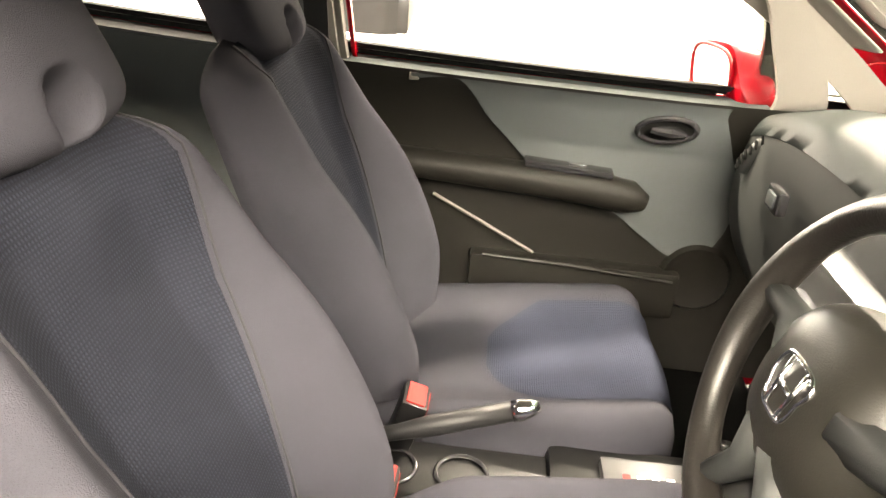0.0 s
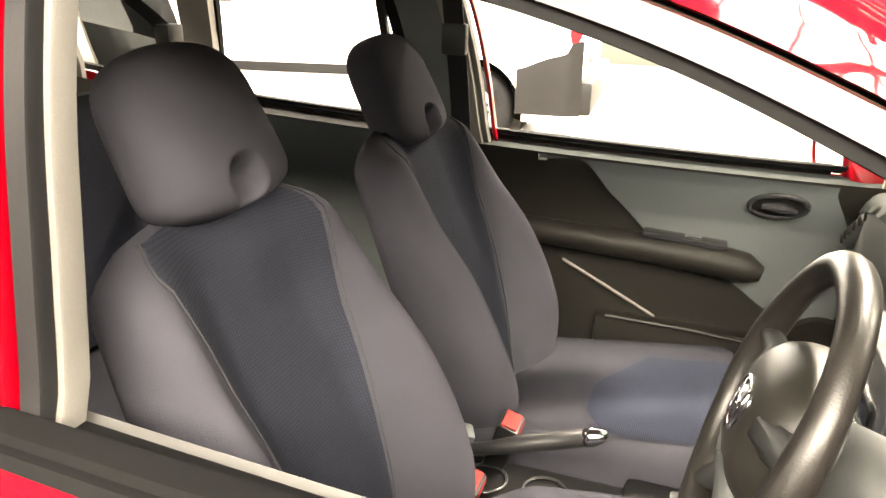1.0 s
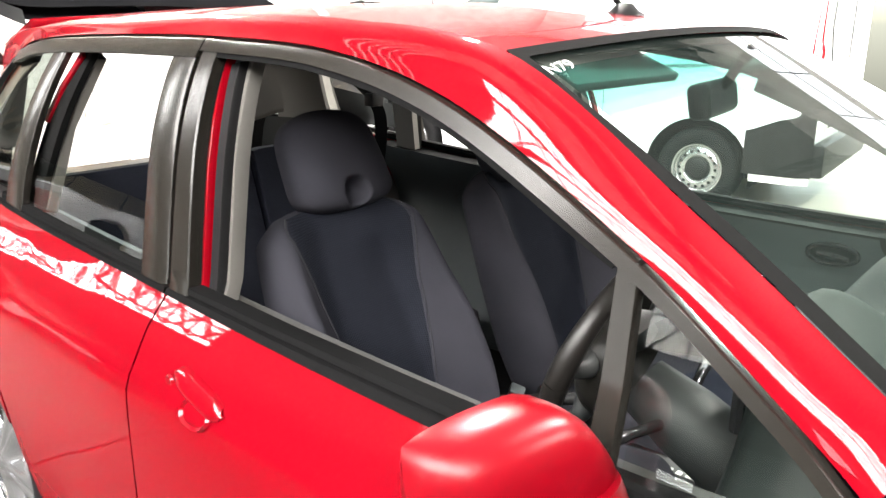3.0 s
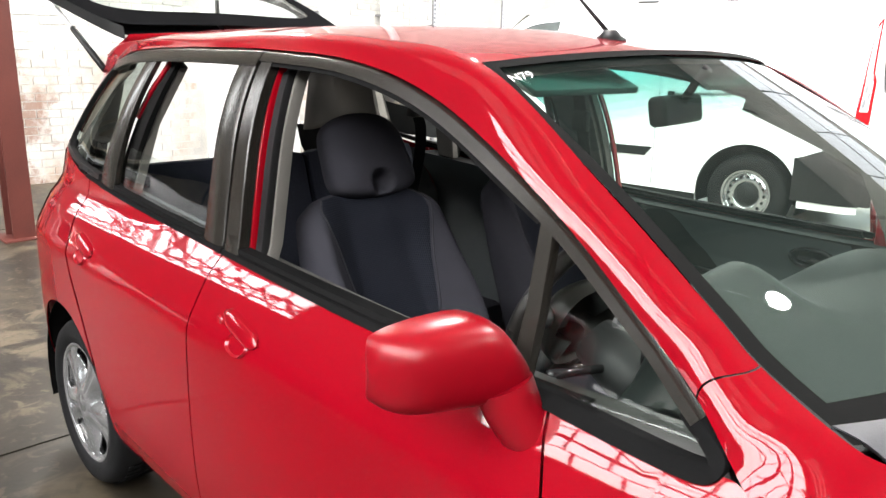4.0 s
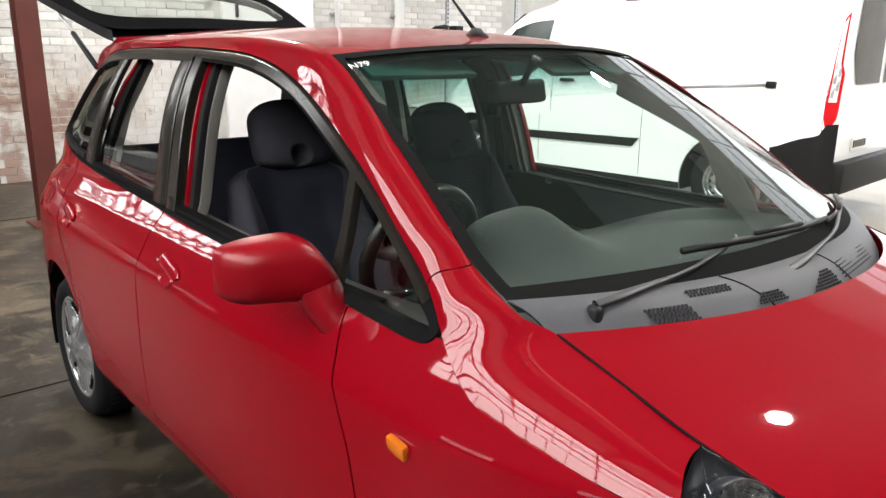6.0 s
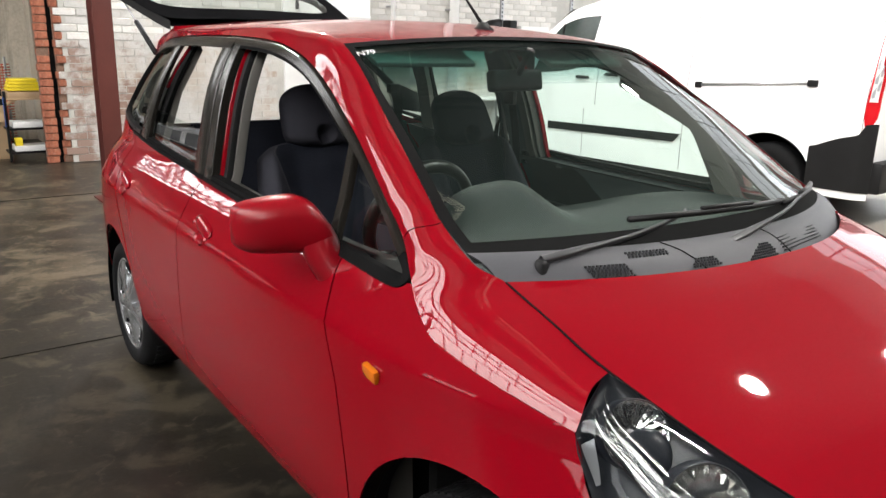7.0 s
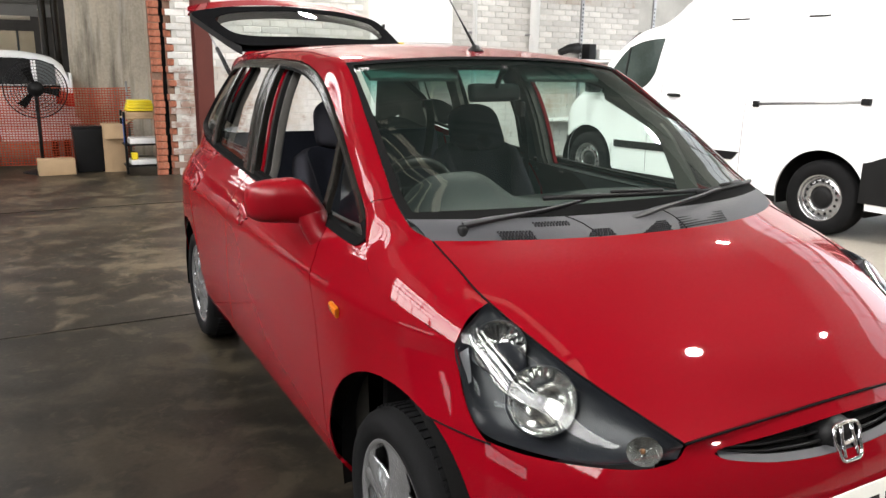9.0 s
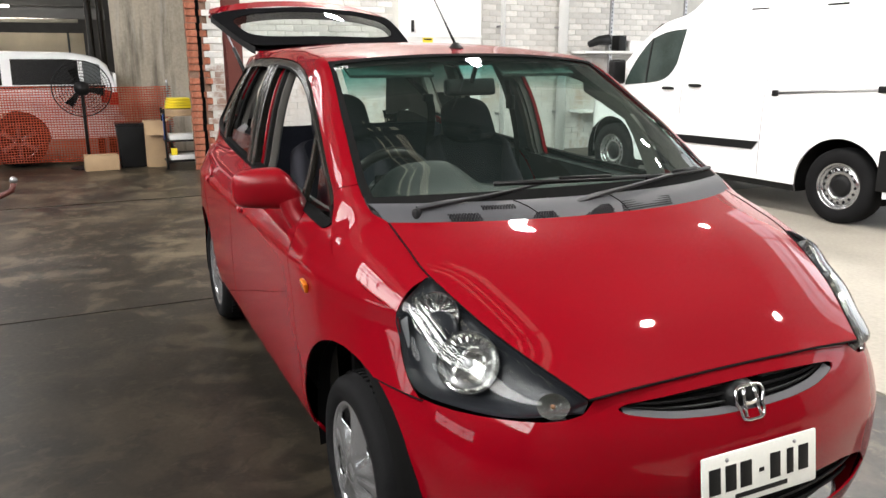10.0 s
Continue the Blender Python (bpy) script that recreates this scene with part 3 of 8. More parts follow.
belt = curve([(-1.56, 1.125), (-1.3, 1.075), (-0.9, 1.04), (-0.3, 1.008), (0.3, 0.988), (0.62, 0.984), (0.95, 0.992), (1.05, 0.992)])


def wide(x, z):
    """The half width of the car at x and height z."""
    up = min(max((z - 1.12) / 0.28, 0), 1)
    nose_side = min(max((z - 0.60) / 0.20, 0), 1)
    return half_width(x) - tuck(z) - rear_taper(x) * up - front_taper(x) * nose_side


def side(x, z, out=0.0):
    """The point of the right-hand flank at x, z, moved outward."""
    return Vector((x, -wide(x, z) - out, z))


# lower and upper edges of the band between the side windows and the roof, the windscreen and the bonnet, from the tail forward
LOWER = [(-1.60, 1.13), (-1.50, 1.30), (-1.37, 1.425), (-1.15, 1.458), (-0.75, 1.470), (-0.36, 1.470), (0.0, 1.452), (0.3, 1.390), (0.6, 1.258), (0.80, 1.13), (0.90, 1.055), (1.02, 0.955), (1.12, 0.905), (1.26, 0.880), (1.44, 0.845)]
UPPER = [(-1.76, -0.44, 1.12), (-1.69, -0.42, 1.30), (-1.60, -0.41, 1.45), (-1.2, -0.455, 1.498), (-0.75, -0.478, 1.508), (-0.36, -0.492, 1.511), (0.0, -0.512, 1.500), (0.351, -0.548, 1.456), (0.66, -0.600, 1.285), (0.87, -0.634, 1.15), (0.949, -0.645, 1.096), (1.07, -0.650, 1.035), (1.133, -0.617, 1.007), (1.27, -0.618, 0.965), (1.41, -0.612, 0.915)]
lower_edge = path([side(x, z) for x, z in LOWER])
upper_edge = path(UPPER)


def band(s, v):
    """A point of that band: s along the stations, v from the lower to the upper edge, rounded over."""
    a, d = lower_edge(s), upper_edge(s)
    gap = d - a
    rise = (side(a.x, min(a.z + 0.03, 1.5)) - side(a.x, a.z)).normalized()
    inward = Vector((0.12 if s > 7 else 0, 1, 0.22 if s < 7.5 else 0.30)).normalized()
    b, c = a + rise * gap.length * 0.42, d - inward * gap.length * 0.42
    w = 1 - v
    return w**3 * a + 3 * w * w * v * b + 3 * w * v * v * c + v**3 * d


ROOF_MID = path([(-1.66, 0, 1.475), (-1.2, 0, 1.528), (-0.75, 0, 1.540), (-0.36, 0, 1.540), (0.0, 0, 1.532), (0.43, 0, 1.487)])
SCREEN_EDGE = path([UPPER[7], UPPER[8], UPPER[9], UPPER[10], (1.07, -0.650, 1.035)])
SCREEN_MID = path([(0.43, 0, 1.487), (0.74, 0, 1.335), (0.98, 0, 1.205), (1.10, 0, 1.135), (1.28, 0, 1.035)])
HOOD_EDGE = path([(1.133, -0.613, 1.008), (1.27, -0.614, 0.966), (1.41, -0.606, 0.917), (1.64, -0.532, 0.820), (1.853, -0.412, 0.720)])
HOOD_MID = path([(1.335, 0, 1.020), (1.465, 0, 0.986), (1.60, 0, 0.928), (1.752, 0, 0.846), (1.877, 0, 0.742)])


def across(edge, mid, s, t, crown=2.0):
    """A point between the two mirrored edges of a panel, t from -1 (driver's side) to 1."""
    e, c = edge(s), mid(s)
    k = abs(t) ** crown
    return Vector((c.x + (e.x - c.x) * k, CY + (e.y - CY) * -t, c.z + (e.z - c.z) * k))


car = tagged(empty("car"), "shiny red five-door hatchback with its tailgate raised and front window down", "car")


def shell(name, f, nu, nv, t, material, parent, both=False, label="", away=(0, 0, 0.6)):
    """A panel from a sheet with thickness t; both: also its mirror image on the other side."""
    bm = bmesh.new()
    sheet(bm, f, nu, nv)
    outward(bm, away)
    thick(bm, t)
    other = mirrored(bm) if both else None
    one = part(name, bm, material, parent, label, 50)
    return (one, part(name, other, material, parent, label, 50)) if both else one


# roof, bonnet, bands
shell("roof", lambda u, v: across(lambda s: upper_edge(2 + s), ROOF_MID, u * 5, v * 2 - 1, 2.4), 50, 36, 0.004, RED, car)
shell("roof_rail", lambda u, v: band(mix(0, 9.985, u), v), 100, 12, 0.004, RED, car, True)
shell("bonnet", lambda u, v: across(HOOD_EDGE, HOOD_MID, u * 4, v * 2 - 1, 2.2), 44, 44, 0.004, RED, car)

for sg in (1, -1):
    bm = bmesh.new()
    tube(bm, [flip(HOOD_EDGE(4 * k / 40) + Vector((0, -0.0035, -0.001)), sg) for k in range(41)], 0.0022, 6)
    part("panel_gap", bm, DARK, car, "dark gap beside the bonnet")
bm = bmesh.new()
tube(bm, [across(HOOD_EDGE, HOOD_MID, 4, k / 20 - 1, 2.2) + Vector((0.003, 0, -0.003)) for k in range(41)], 0.0024, 6)
part("panel_gap", bm, DARK, car, "dark gap before the bonnet")

# doors, wings and quarters on the flank
gap_front = curve([(0.16, 0.865), (0.45, 0.862), (0.7, 0.82), (0.87, 0.745), (1.0, 0.69)])
gap_rear = curve([(0.16, -0.80), (0.35, -0.82), (0.55, -0.93), (0.75, -1.10), (0.95, -1.19), (1.1, -1.21)])
SILL = 0.300


def flank(x0, x1, z0, z1, nu, nv):
    """A panel of the flank: bounds as functions, x of z and z of x."""
    def f(u, v):
        xm = mix(x0(0.6), x1(0.6), u)
        z = mix(z0(xm), z1(xm), v)
        x = mix(x0(z), x1(z), u)
        return side(x, mix(z0(x), z1(x), v))
    return f


def arch(x, cx, r=0.352, low=0.2, cz=0.305):
    d = r * r - (x - cx) ** 2
    return cz + math.sqrt(d) if d > 0 else low


G = 0.0028
front_doors = shell("front_door", flank(lambda z: -0.30 + G, lambda z: gap_front(z) - G, lambda x: SILL, lambda x: belt(x) - 0.012, 40, 26), 40, 26, 0.004, RED, car, True, away=(0.3, 0, 0.6))
rear_doors = shell("rear_door", flank(lambda z: gap_rear(z) + G, lambda z: -0.30 - G, lambda x: max(SILL, arch(x, -1.225)), lambda x: belt(x) - 0.012, 40, 26), 48, 26, 0.004, RED, car, True, away=(-0.6, 0, 0.6))


def sheet_x(bm, xs, z0, z1, nv, fn=side):
    cols = [[bm.verts.new(fn(x, mix(z0(x), z1(x), j / nv))) for j in range(nv + 1)] for x in xs]
    for p, q in zip(cols, cols[1:]):
        for j in range(nv):
            bm.faces.new((p[j], q[j], q[j + 1], p[j + 1]))


low_z = curve(sorted((x, z) for x, z in LOWER if x >= 0.8))
# front wing: flank in front of the door, over the arch, and the rounded top by the bonnet
bm = bmesh.new()
sheet(bm, flank(lambda z: gap_front(z) + G, lambda z: 0.888, lambda x: SILL, lambda x: min(belt(x) - 0.012, 0.980), 8, 26), 8, 26)
xs = [1.255 - 0.369 * math.cos(math.pi * k / 40) for k in range(0, 31)]
xs = [x for x in xs if 0.890 < x < 1.404]
sheet_x(bm, [0.888] + xs + [1.405], lambda x: arch(x, 1.255, 0.37, SILL, 0.33) if x > 0.889 else SILL, lambda x: min(0.980, low_z(x)), 26)
lamp_x = curve([(0.66, 1.605), (0.68, 1.567), (0.705, 1.532), (0.77, 1.475), (0.845, 1.441)])
sheet(bm, lambda u, v: (lambda z: side(mix(1.405, lamp_x(z) - 0.003, u), z + (low_z(1.405) - 0.845) * (1 - u) * v))(mix(0.668, 0.845, v)), 10, 26)
sheet(bm, lambda u, v: band(mix(10.01, 14, u), v), 40, 12)
bmesh.ops.remove_doubles(bm, verts=bm.verts[:], dist=0.0015)
bmesh.ops.recalc_face_normals(bm, faces=bm.faces[:])
outward(bm, (1.1, 0, 0.6)), thick(bm, 0.004)
other = mirrored(bm)
wings = [part("front_wing", b, RED, car, "", 50) for b in (bm, other)]
for sg in (1, -1):
    bm = bmesh.new()
    tube(bm, [(lambda p: flip(p, sg))(side(1.412 + 0.185 * k / 14, 0.666, 0.0)) for k in range(15)], 0.0022, 6)
    part("panel_gap", bm, DARK, car, "dark gap between wing and bumper")
# rear quarter, from the rear door back round the tail
def quarter(u, v):
    z_top = lambda x: belt(x) - 0.012 if x > -1.56 else 1.115 - 0.5 * max(0, (-1.66 - x) / 0.15)
    a = math.pi * 0.24 + u * 2.2
    x_mid = -1.0 - 0.81 * u
    z = mix(max(0.26, arch(x_mid, -1.225, low=0.26)), z_top(x_mid), v)
    x = mix(gap_rear(z) - G, -1.81, u)
    return side(x, mix(max(0.26, arch(x, -1.225, low=0.26)), z_top(x), v))


bm = bmesh.new()
sheet(bm, quarter, 70, 26)
outward(bm, (-1.3, 0, 0.6)), thick(bm, 0.004)
other = mirrored(bm)
for b in (bm, other):
    part("rear_quarter", b, RED, car, "", 50)
# rear bumper, closing the tail below the hatch opening
shell("rear_bumper", lambda u, v: Vector((-1.82 - 0.04 * math.sin(math.pi * u) + 0.05 * abs(v - 0.6), mix(-0.50, 0.50, u), mix(0.25, 0.62, v))), 24, 10, 0.02, RED, car)
shell("sill", lambda u, v: side(mix(-0.9, 0.9, u), mix(0.232, SILL - 0.004, v), -0.004), 30, 4, 0.01, RED, car, True)

# front bumper: a plan line from the wheel arch round the nose
NOSE = path([(1.25, -0.82, 0), (1.38, -0.806, 0), (1.5, -0.778, 0), (1.63, -0.728, 0), (1.75, -0.655, 0), (1.848, -0.555, 0), (1.915, -0.43, 0), (1.956, -0.28, 0), (1.976, -0.14, 0), (1.982, 0, 0)])
nose_in = curve([(0.18, 0.085), (0.26, 0.03), (0.40, 0.002), (0.5, 0.0), (0.57, 0.012), (0.64, 0.035), (0.70, 0.072), (0.75, 0.115), (0.8, 0.15)])
NS = [NOSE(9 * i / 300) for i in range(301)]


def nose(s, z, out=0.0):
    """A point of the nose: s from 0 to 9 along the plan line, at height z."""
    p, d = NOSE(s), NOSE(min(s + 0.05, 9)) - NOSE(max(s - 0.05, 0))
    n = Vector((-d.y, d.x, 0)).normalized() * -1
    if n.x < 0 and n.y > 0:
        n = -n
    k = min(1, 0.25 + s / 5)
    q = p + n * (out - nose_in(z) * k)
    return centred((q.x, q.y, z))


nose_top = curve([(0, 0.664), (1.0, 0.664), (2.0, 0.668), (2.6, 0.662), (3.4, 0.657), (4.4, 0.660), (5.2, 0.665), (5.6, 0.674), (5.78, 0.683), (5.95, 0.705), (6.12, 0.718), (6.3, 0.7245), (7.0, 0.731), (8, 0.737), (9, 0.7385)])
slot_low = curve([(6.35, 0.686), (6.45, 0.678), (6.7, 0.670), (7.3, 0.658), (8.2, 0.651), (9, 0.649)])
slot_high = curve([(6.35, 0.688), (6.45, 0.694), (6.7, 0.698), (7.3, 0.704), (8.2, 0.710), (9, 0.712)])
# where the slot begins on the driver's and on the other side
SLOT_TIP = {1: 6.35, -1: 6.78}


def slot(s, sgn, edge):
    """The height of the slot's lower or upper edge at s, on one side."""
    return edge(mix(6.35, 9, (s - SLOT_TIP[sgn]) / (9 - SLOT_TIP[sgn])))


def arch_s(z):
    """Where along the plan line the wheel arch cuts it."""
    d = 0.37**2 - (z - 0.33) ** 2
    x = max(1.407, 1.255 + math.sqrt(max(d, 0.0)))
    return next(i for i, p in enumerate(NS) if p.x >= x) * 9 / 300


mouth_half = 5.7


def bumper_piece(bm, s0, s1, z0, z1, nu, nv):
    def f(u, v):
        zm = mix(0.2, 0.6, v)
        a = s0(zm) if callable(s0) else s0
        s = mix(a, s1, u)
        z = mix(z0(s), z1(s), v)
        a = s0(z) if callable(s0) else s0
        s = mix(a, s1, u)
        return nose(s, mix(z0(s), z1(s), v))
    sheet(bm, f, nu, nv)


mouth_low, mouth_high = curve([(5.7, 0.36), (6.2, 0.325), (7, 0.31), (9, 0.305)]), curve([(5.7, 0.365), (6.2, 0.42), (7, 0.44), (9, 0.445)])


def bumper_half(sgn):
    bm, tip = bmesh.new(), SLOT_TIP[sgn]
    bumper_piece(bm, arch_s, mouth_half, lambda s: 0.19, nose_top, 44, 26)
    bumper_piece(bm, mouth_half, tip, mouth_high, nose_top, 10, 16)
    bumper_piece(bm, tip, 9, mouth_high, lambda s: slot(s, sgn, slot_low), 40, 16)
    bumper_piece(bm, tip, 9, lambda s: slot(s, sgn, slot_high), nose_top, 40, 3)
    bumper_piece(bm, mouth_half, 9, lambda s: 0.19, mouth_low, 36, 8)
    outward(bm, (1.4, 0, 0.45))
    return bm


bm, far_half = bumper_half(1), bumper_half(-1)
other = mirrored(far_half)
far_half.free()
tmp = bpy.data.meshes.new("tmp")
other.to_mesh(tmp), bm.from_mesh(tmp), other.free(), bpy.data.meshes.remove(tmp)
bmesh.ops.remove_doubles(bm, verts=bm.verts[:], dist=0.0004)
outward(bm, (1.4, 0, 0.45)), thick(bm, 0.006)
bumper = part("front_bumper", bm, RED, car, "", 50)
# recess behind the slots and the intake, with a mesh of slats
bm = bmesh.new()
sheet(bm, lambda u, v: nose(mix(5.5, 9, u), mix(0.28, 0.735, v), -0.055), 30, 4)
sheet(bm, lambda u, v: flip(nose(mix(5.5, 9, u), mix(0.28, 0.735, v), -0.055)), 30, 4)
part("intake_backing", bm, DARK, car)
for sgn in (1, -1):
    bm = bmesh.new()
    run = [mix(SLOT_TIP[sgn] + 0.03, 8.62, k / 24) for k in range(25)]
    sheet(bm, lambda u, v: (lambda q: flip(nose(q, slot(q, sgn, slot_low) + mix(-0.001, 0.007, v), mix(-0.003, -0.020, v)), sgn))(mix(SLOT_TIP[sgn] + 0.08, 8.9, u)), 30, 3)
    part("grille_lip", bm, GREY_PLASTIC, car, "satin grey lower grille lip")
    for j in range(3):
        bm = bmesh.new()
        tube(bm, [flip(nose(q, mix(slot(q, sgn, slot_low), slot(q, sgn, slot_high), (j + 0.7) / 3.6), -0.03), sgn) for q in run], 0.004, 6)
        part("grille_slat", bm, BLACK_TRIM, car)
for j in range(3):
    bm = bmesh.new()
    pts = [nose(mix(5.8, 9, k / 24), 0.335 + 0.036 * j, -0.035) for k in range(25)]
    tube(bm, pts + [flip(p) for p in pts[-2::-1]], 0.005, 6)
    part("intake_slat", bm, BLACK_TRIM, car)
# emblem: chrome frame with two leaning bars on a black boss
bm = bmesh.new()
lathe(bm, [(0.0, 0.016), (0.040, 0.014), (0.054, 0.004), (0.058, -0.02), (0.058, -0.05)], (1.928, 0, 0.668), "x", 32)
for v in bm.verts:
    v.co.y *= 1.05
boss = part("emblem", bm, BLACK_TRIM, car, "chrome badge on a black boss")
boss.matrix_local = Matrix.Translation((1.912, 0.006, 0.662)) @ Matrix.Diagonal((1, 0.86, 0.86, 1)) @ Matrix.Translation((-1.928, 0, -0.668))
bm = bmesh.new()
ring = [Vector((1.953 - 0.35 * (z - 0.672) ** 1, y, z)) for y, z in [(0.050 * (1.04 if math.sin(a) > 0 else 0.86) * math.copysign(abs(math.cos(a)) ** 0.45, math.cos(a)), 0.672 + 0.044 * math.copysign(abs(math.sin(a)) ** 0.45, math.sin(a))) for a in [2 * math.pi * k / 40 for k in range(41)]]]
tube(bm, ring, 0.0048, 8, False)
part("badge_frame", bm, CHROME, boss)
for sgn in (1, -1):
    bm = bmesh.new()
    tube(bm, [(1.952 - 0.35 * (z - 0.672), sgn * mix(0.026, 0.020, (z - 0.634) / 0.08), z) for z in (0.637, 0.66, 0.69, 0.710)], [0.0055, 0.005, 0.005, 0.0075], 8)
    part("badge_bar", bm, CHROME, boss)
bm = bmesh.new()
box(bm, 1.948, 1.956, -0.022, 0.022, 0.664, 0.676, 0.002)
part("badge_bar", bm, CHROME, boss)
# number plate with bars for its writing
plate = boxpart("number_plate", (-0.003, 0.003, -0.186, 0.186, -0.067, 0.067), PLATE, car, 0.004)
plate.matrix_local = pose(1.992, 0.000, 0.512, 0, -8, 0)
tagged(plate, "white embossed number plate with black bars")
for k, (y, w) in enumerate([(-0.148, 0.036), (-0.098, 0.034), (-0.05, 0.036), (0.045, 0.034), (0.095, 0.022), (0.14, 0.034)]):
    boxpart("plate_bar", (0.003, 0.0042, y - w / 2, y + w / 2, -0.028, 0.036), BLACK_TRIM, plate, 0.001)
boxpart("plate_bar", (0.003, 0.0042, -0.085, 0.085, -0.052, -0.040), BLACK_TRIM, plate, 0.001)
boxpart("plate_bar", (0.003, 0.0042, -0.008, 0.008, -0.002, 0.008), BLACK_TRIM, plate, 0.001)
for y in (-0.11, 0.11):
    bm = bmesh.new()
    lathe(bm, [(0, 0.006), (0.005, 0.005), (0.006, 0.003)], (0, y, 0.05), "x", 10)
    part("plate_screw", bm, STEEL, plate)

# ---- headlamps ----
LAMP_TOP = path([(1.412, -0.613, 0.917), (1.47, -0.592, 0.893), (1.56, -0.562, 0.855), (1.66, -0.528, 0.812), (1.76, -0.475, 0.768), (1.846, -0.421, 0.722), nose(5.85, 0.700)])
LAMP_LOW = path([(1.412, -0.630, 0.911), side(1.441, 0.845), side(1.476, 0.770), side(1.532, 0.705), nose(2.85, 0.668), nose(4.40, 0.665), nose(5.75, 0.682)])


def lamp_skin(s, v, out=0.0):
    """The clear cover of the headlamp, bowed outward."""
    a, b = LAMP_LOW(s), LAMP_TOP(s)
    n = Vector((0.62, -0.66, 0.42)).normalized()
    return mix(a, b, v) + n * (0.045 * math.sin(math.pi * v) ** 0.8 * math.sin(math.pi * min(1, (s + 0.15) / 6.15)) ** 0.7 + out)


def headlamp(sgn):
    def fl(p):
        return flip(p, sgn)
    bm = bmesh.new()
    sheet(bm, lambda u, v: fl(lamp_skin(u * 6, v)), 40, 16)
    outward(bm, (1.4, 0, 0.6))
    lamp = part("headlamp", bm, LENS, car, "clear headlamp with a black bowl and chrome reflectors")
    lamp.visible_shadow = False
    bm = bmesh.new()
    sheet(bm, lambda u, v: fl(lamp_skin(u * 6, v, -0.002 - 0.080 * math.sin(math.pi * v) ** 0.5 * math.sin(math.pi * u) ** 0.5)), 30, 14)
    part("lamp_bowl", bm, LAMP_BOWL, lamp, "black lamp bowl")
    # two bright ribs run down into the main bowl
    for s0, va, vb, w in ((0.70, 0.50, 0.60, 0.045), (0.80, 0.42, 0.54, 0.055), (0.95, 0.29, 0.45, 0.095)):
        bm = bmesh.new()
        sheet(bm, lambda u, v: fl(lamp_skin(mix(s0, 3.15, u), mix(va, vb, u) + w * (v - 0.5) * math.sin(math.pi * mix(0.15, 0.9, u)), -0.018 - 0.012 * u + 0.006 * math.sin(math.pi * v))), 24, 5)
        part("chrome_rib", bm, REFLECTOR, lamp, "bright chrome rib")
    bm = bmesh.new()
    sheet(bm, lambda u, v: fl(lamp_skin(mix(1.30, 2.15, u), mix(0.06, mix(0.22, 0.10, u), v), -0.020)), 8, 4)
    part("side_reflector", bm, LAMP_SILVER, lamp, "small side reflector")
    aim = Vector((0.80, -0.42 * sgn, 0.42)).normalized()
    q = aim.to_track_quat("Z", "Y").to_matrix().to_4x4()
    for name, s, v, r, d in (("main_reflector", 3.25, 0.58, 0.074, 0.036), ("upper_reflector", 1.62, 0.60, 0.058, 0.016), ("indicator_reflector", 5.05, 0.58, 0.030, 0.02)):
        c = fl(lamp_skin(s, v, -0.032 if r > 0.04 else -0.026))
        bm = bmesh.new()
        # the cup is faceted in curved steps, finely toothed along its lower rim
        rings, seg = 16, 96
        vs = []
        for i in range(rings + 1):
            k = i / rings
            row = []
            for j in range(seg):
                a = 2 * math.pi * j / seg
                rr = r * (1 - 0.9 * k)
                x, y = rr * math.cos(a), rr * math.sin(a)
                z = -d * (1 - (1 - k) ** 2)
                if r < 0.04:
                    x, z = x * 1.25, z + 0.004 * math.cos(x / r * 26)
                if i > 1:
                    # broad stepped panes within, flutes on the rim of the main bowl and across the upper one
                    z += 0.016 * r * math.cos((y + 0.4 * x) / r * 6.5) * (1 - k) if r > 0.06 else 0.035 * r * math.cos(a * 22) * (1 - k)
                    z += 0.05 * r * (j % 2) if r > 0.06 and i < 3 and y < 0.3 * r else 0
                else:
                    z += 0.02 * r * (j % 2)
                row.append(bm.verts.new((x, y, z)))
            vs.append(row)
        for p, o in zip(vs, vs[1:]):
            for j in range(seg):
                bm.faces.new((p[j], p[(j + 1) % seg], o[(j + 1) % seg], o[j]))
        bm.faces.new(vs[-1])
        bmesh.ops.transform(bm, matrix=Matrix.Translation(c) @ q, verts=bm.verts[:])
        part(name, bm, REFLECTOR if r > 0.04 else DIM_REFLECTOR, lamp, "fluted chrome reflector", 30)
        if r > 0.06:
            # teeth along the upper lip of the main bowl
            for k in range(7):
                a = math.pi * mix(0.22, 0.78, k / 6)
                bm = bmesh.new()
                bmesh.ops.create_cone(bm, cap_ends=True, segments=4, radius1=0.007, radius2=0.001, depth=0.016, matrix=Matrix.Translation(c) @ q @ pose(0.058 * math.cos(a), 0.056 * math.sin(a), -0.004, 70, 0, math.degrees(a) - 90))
                part("reflector_tooth", bm, REFLECTOR, lamp)
        elif r > 0.04:
            bm = bmesh.new()
            def dome(u, v):
                a, k = 2 * math.pi * u, math.pi / 2 * v
                return Matrix.Translation(c) @ q @ Vector((0.046 * math.cos(a) * math.cos(k) + 0.014, 0.046 * math.sin(a) * math.cos(k) - 0.034, 0.002 + 0.012 * math.sin(k)))
            sheet(bm, dome, 36, 8)
            part("reflector_hood", bm, LAMP_BOWL, lamp, "smoky dome beside the reflector", 60)
        if r > 0.04:
            bm = bmesh.new()
            lathe(bm, [(r * 1.0, 0.0), (r * 1.02, 0.003), (r * 1.045, 0.0), (r * 1.05, -0.03)], (0, 0, 0), "z", 48)
            bmesh.ops.transform(bm, matrix=Matrix.Translation(c) @ q, verts=bm.verts[:])
            part("bowl_rim", bm, LAMP_BOWL, lamp, "dark bowl rim")
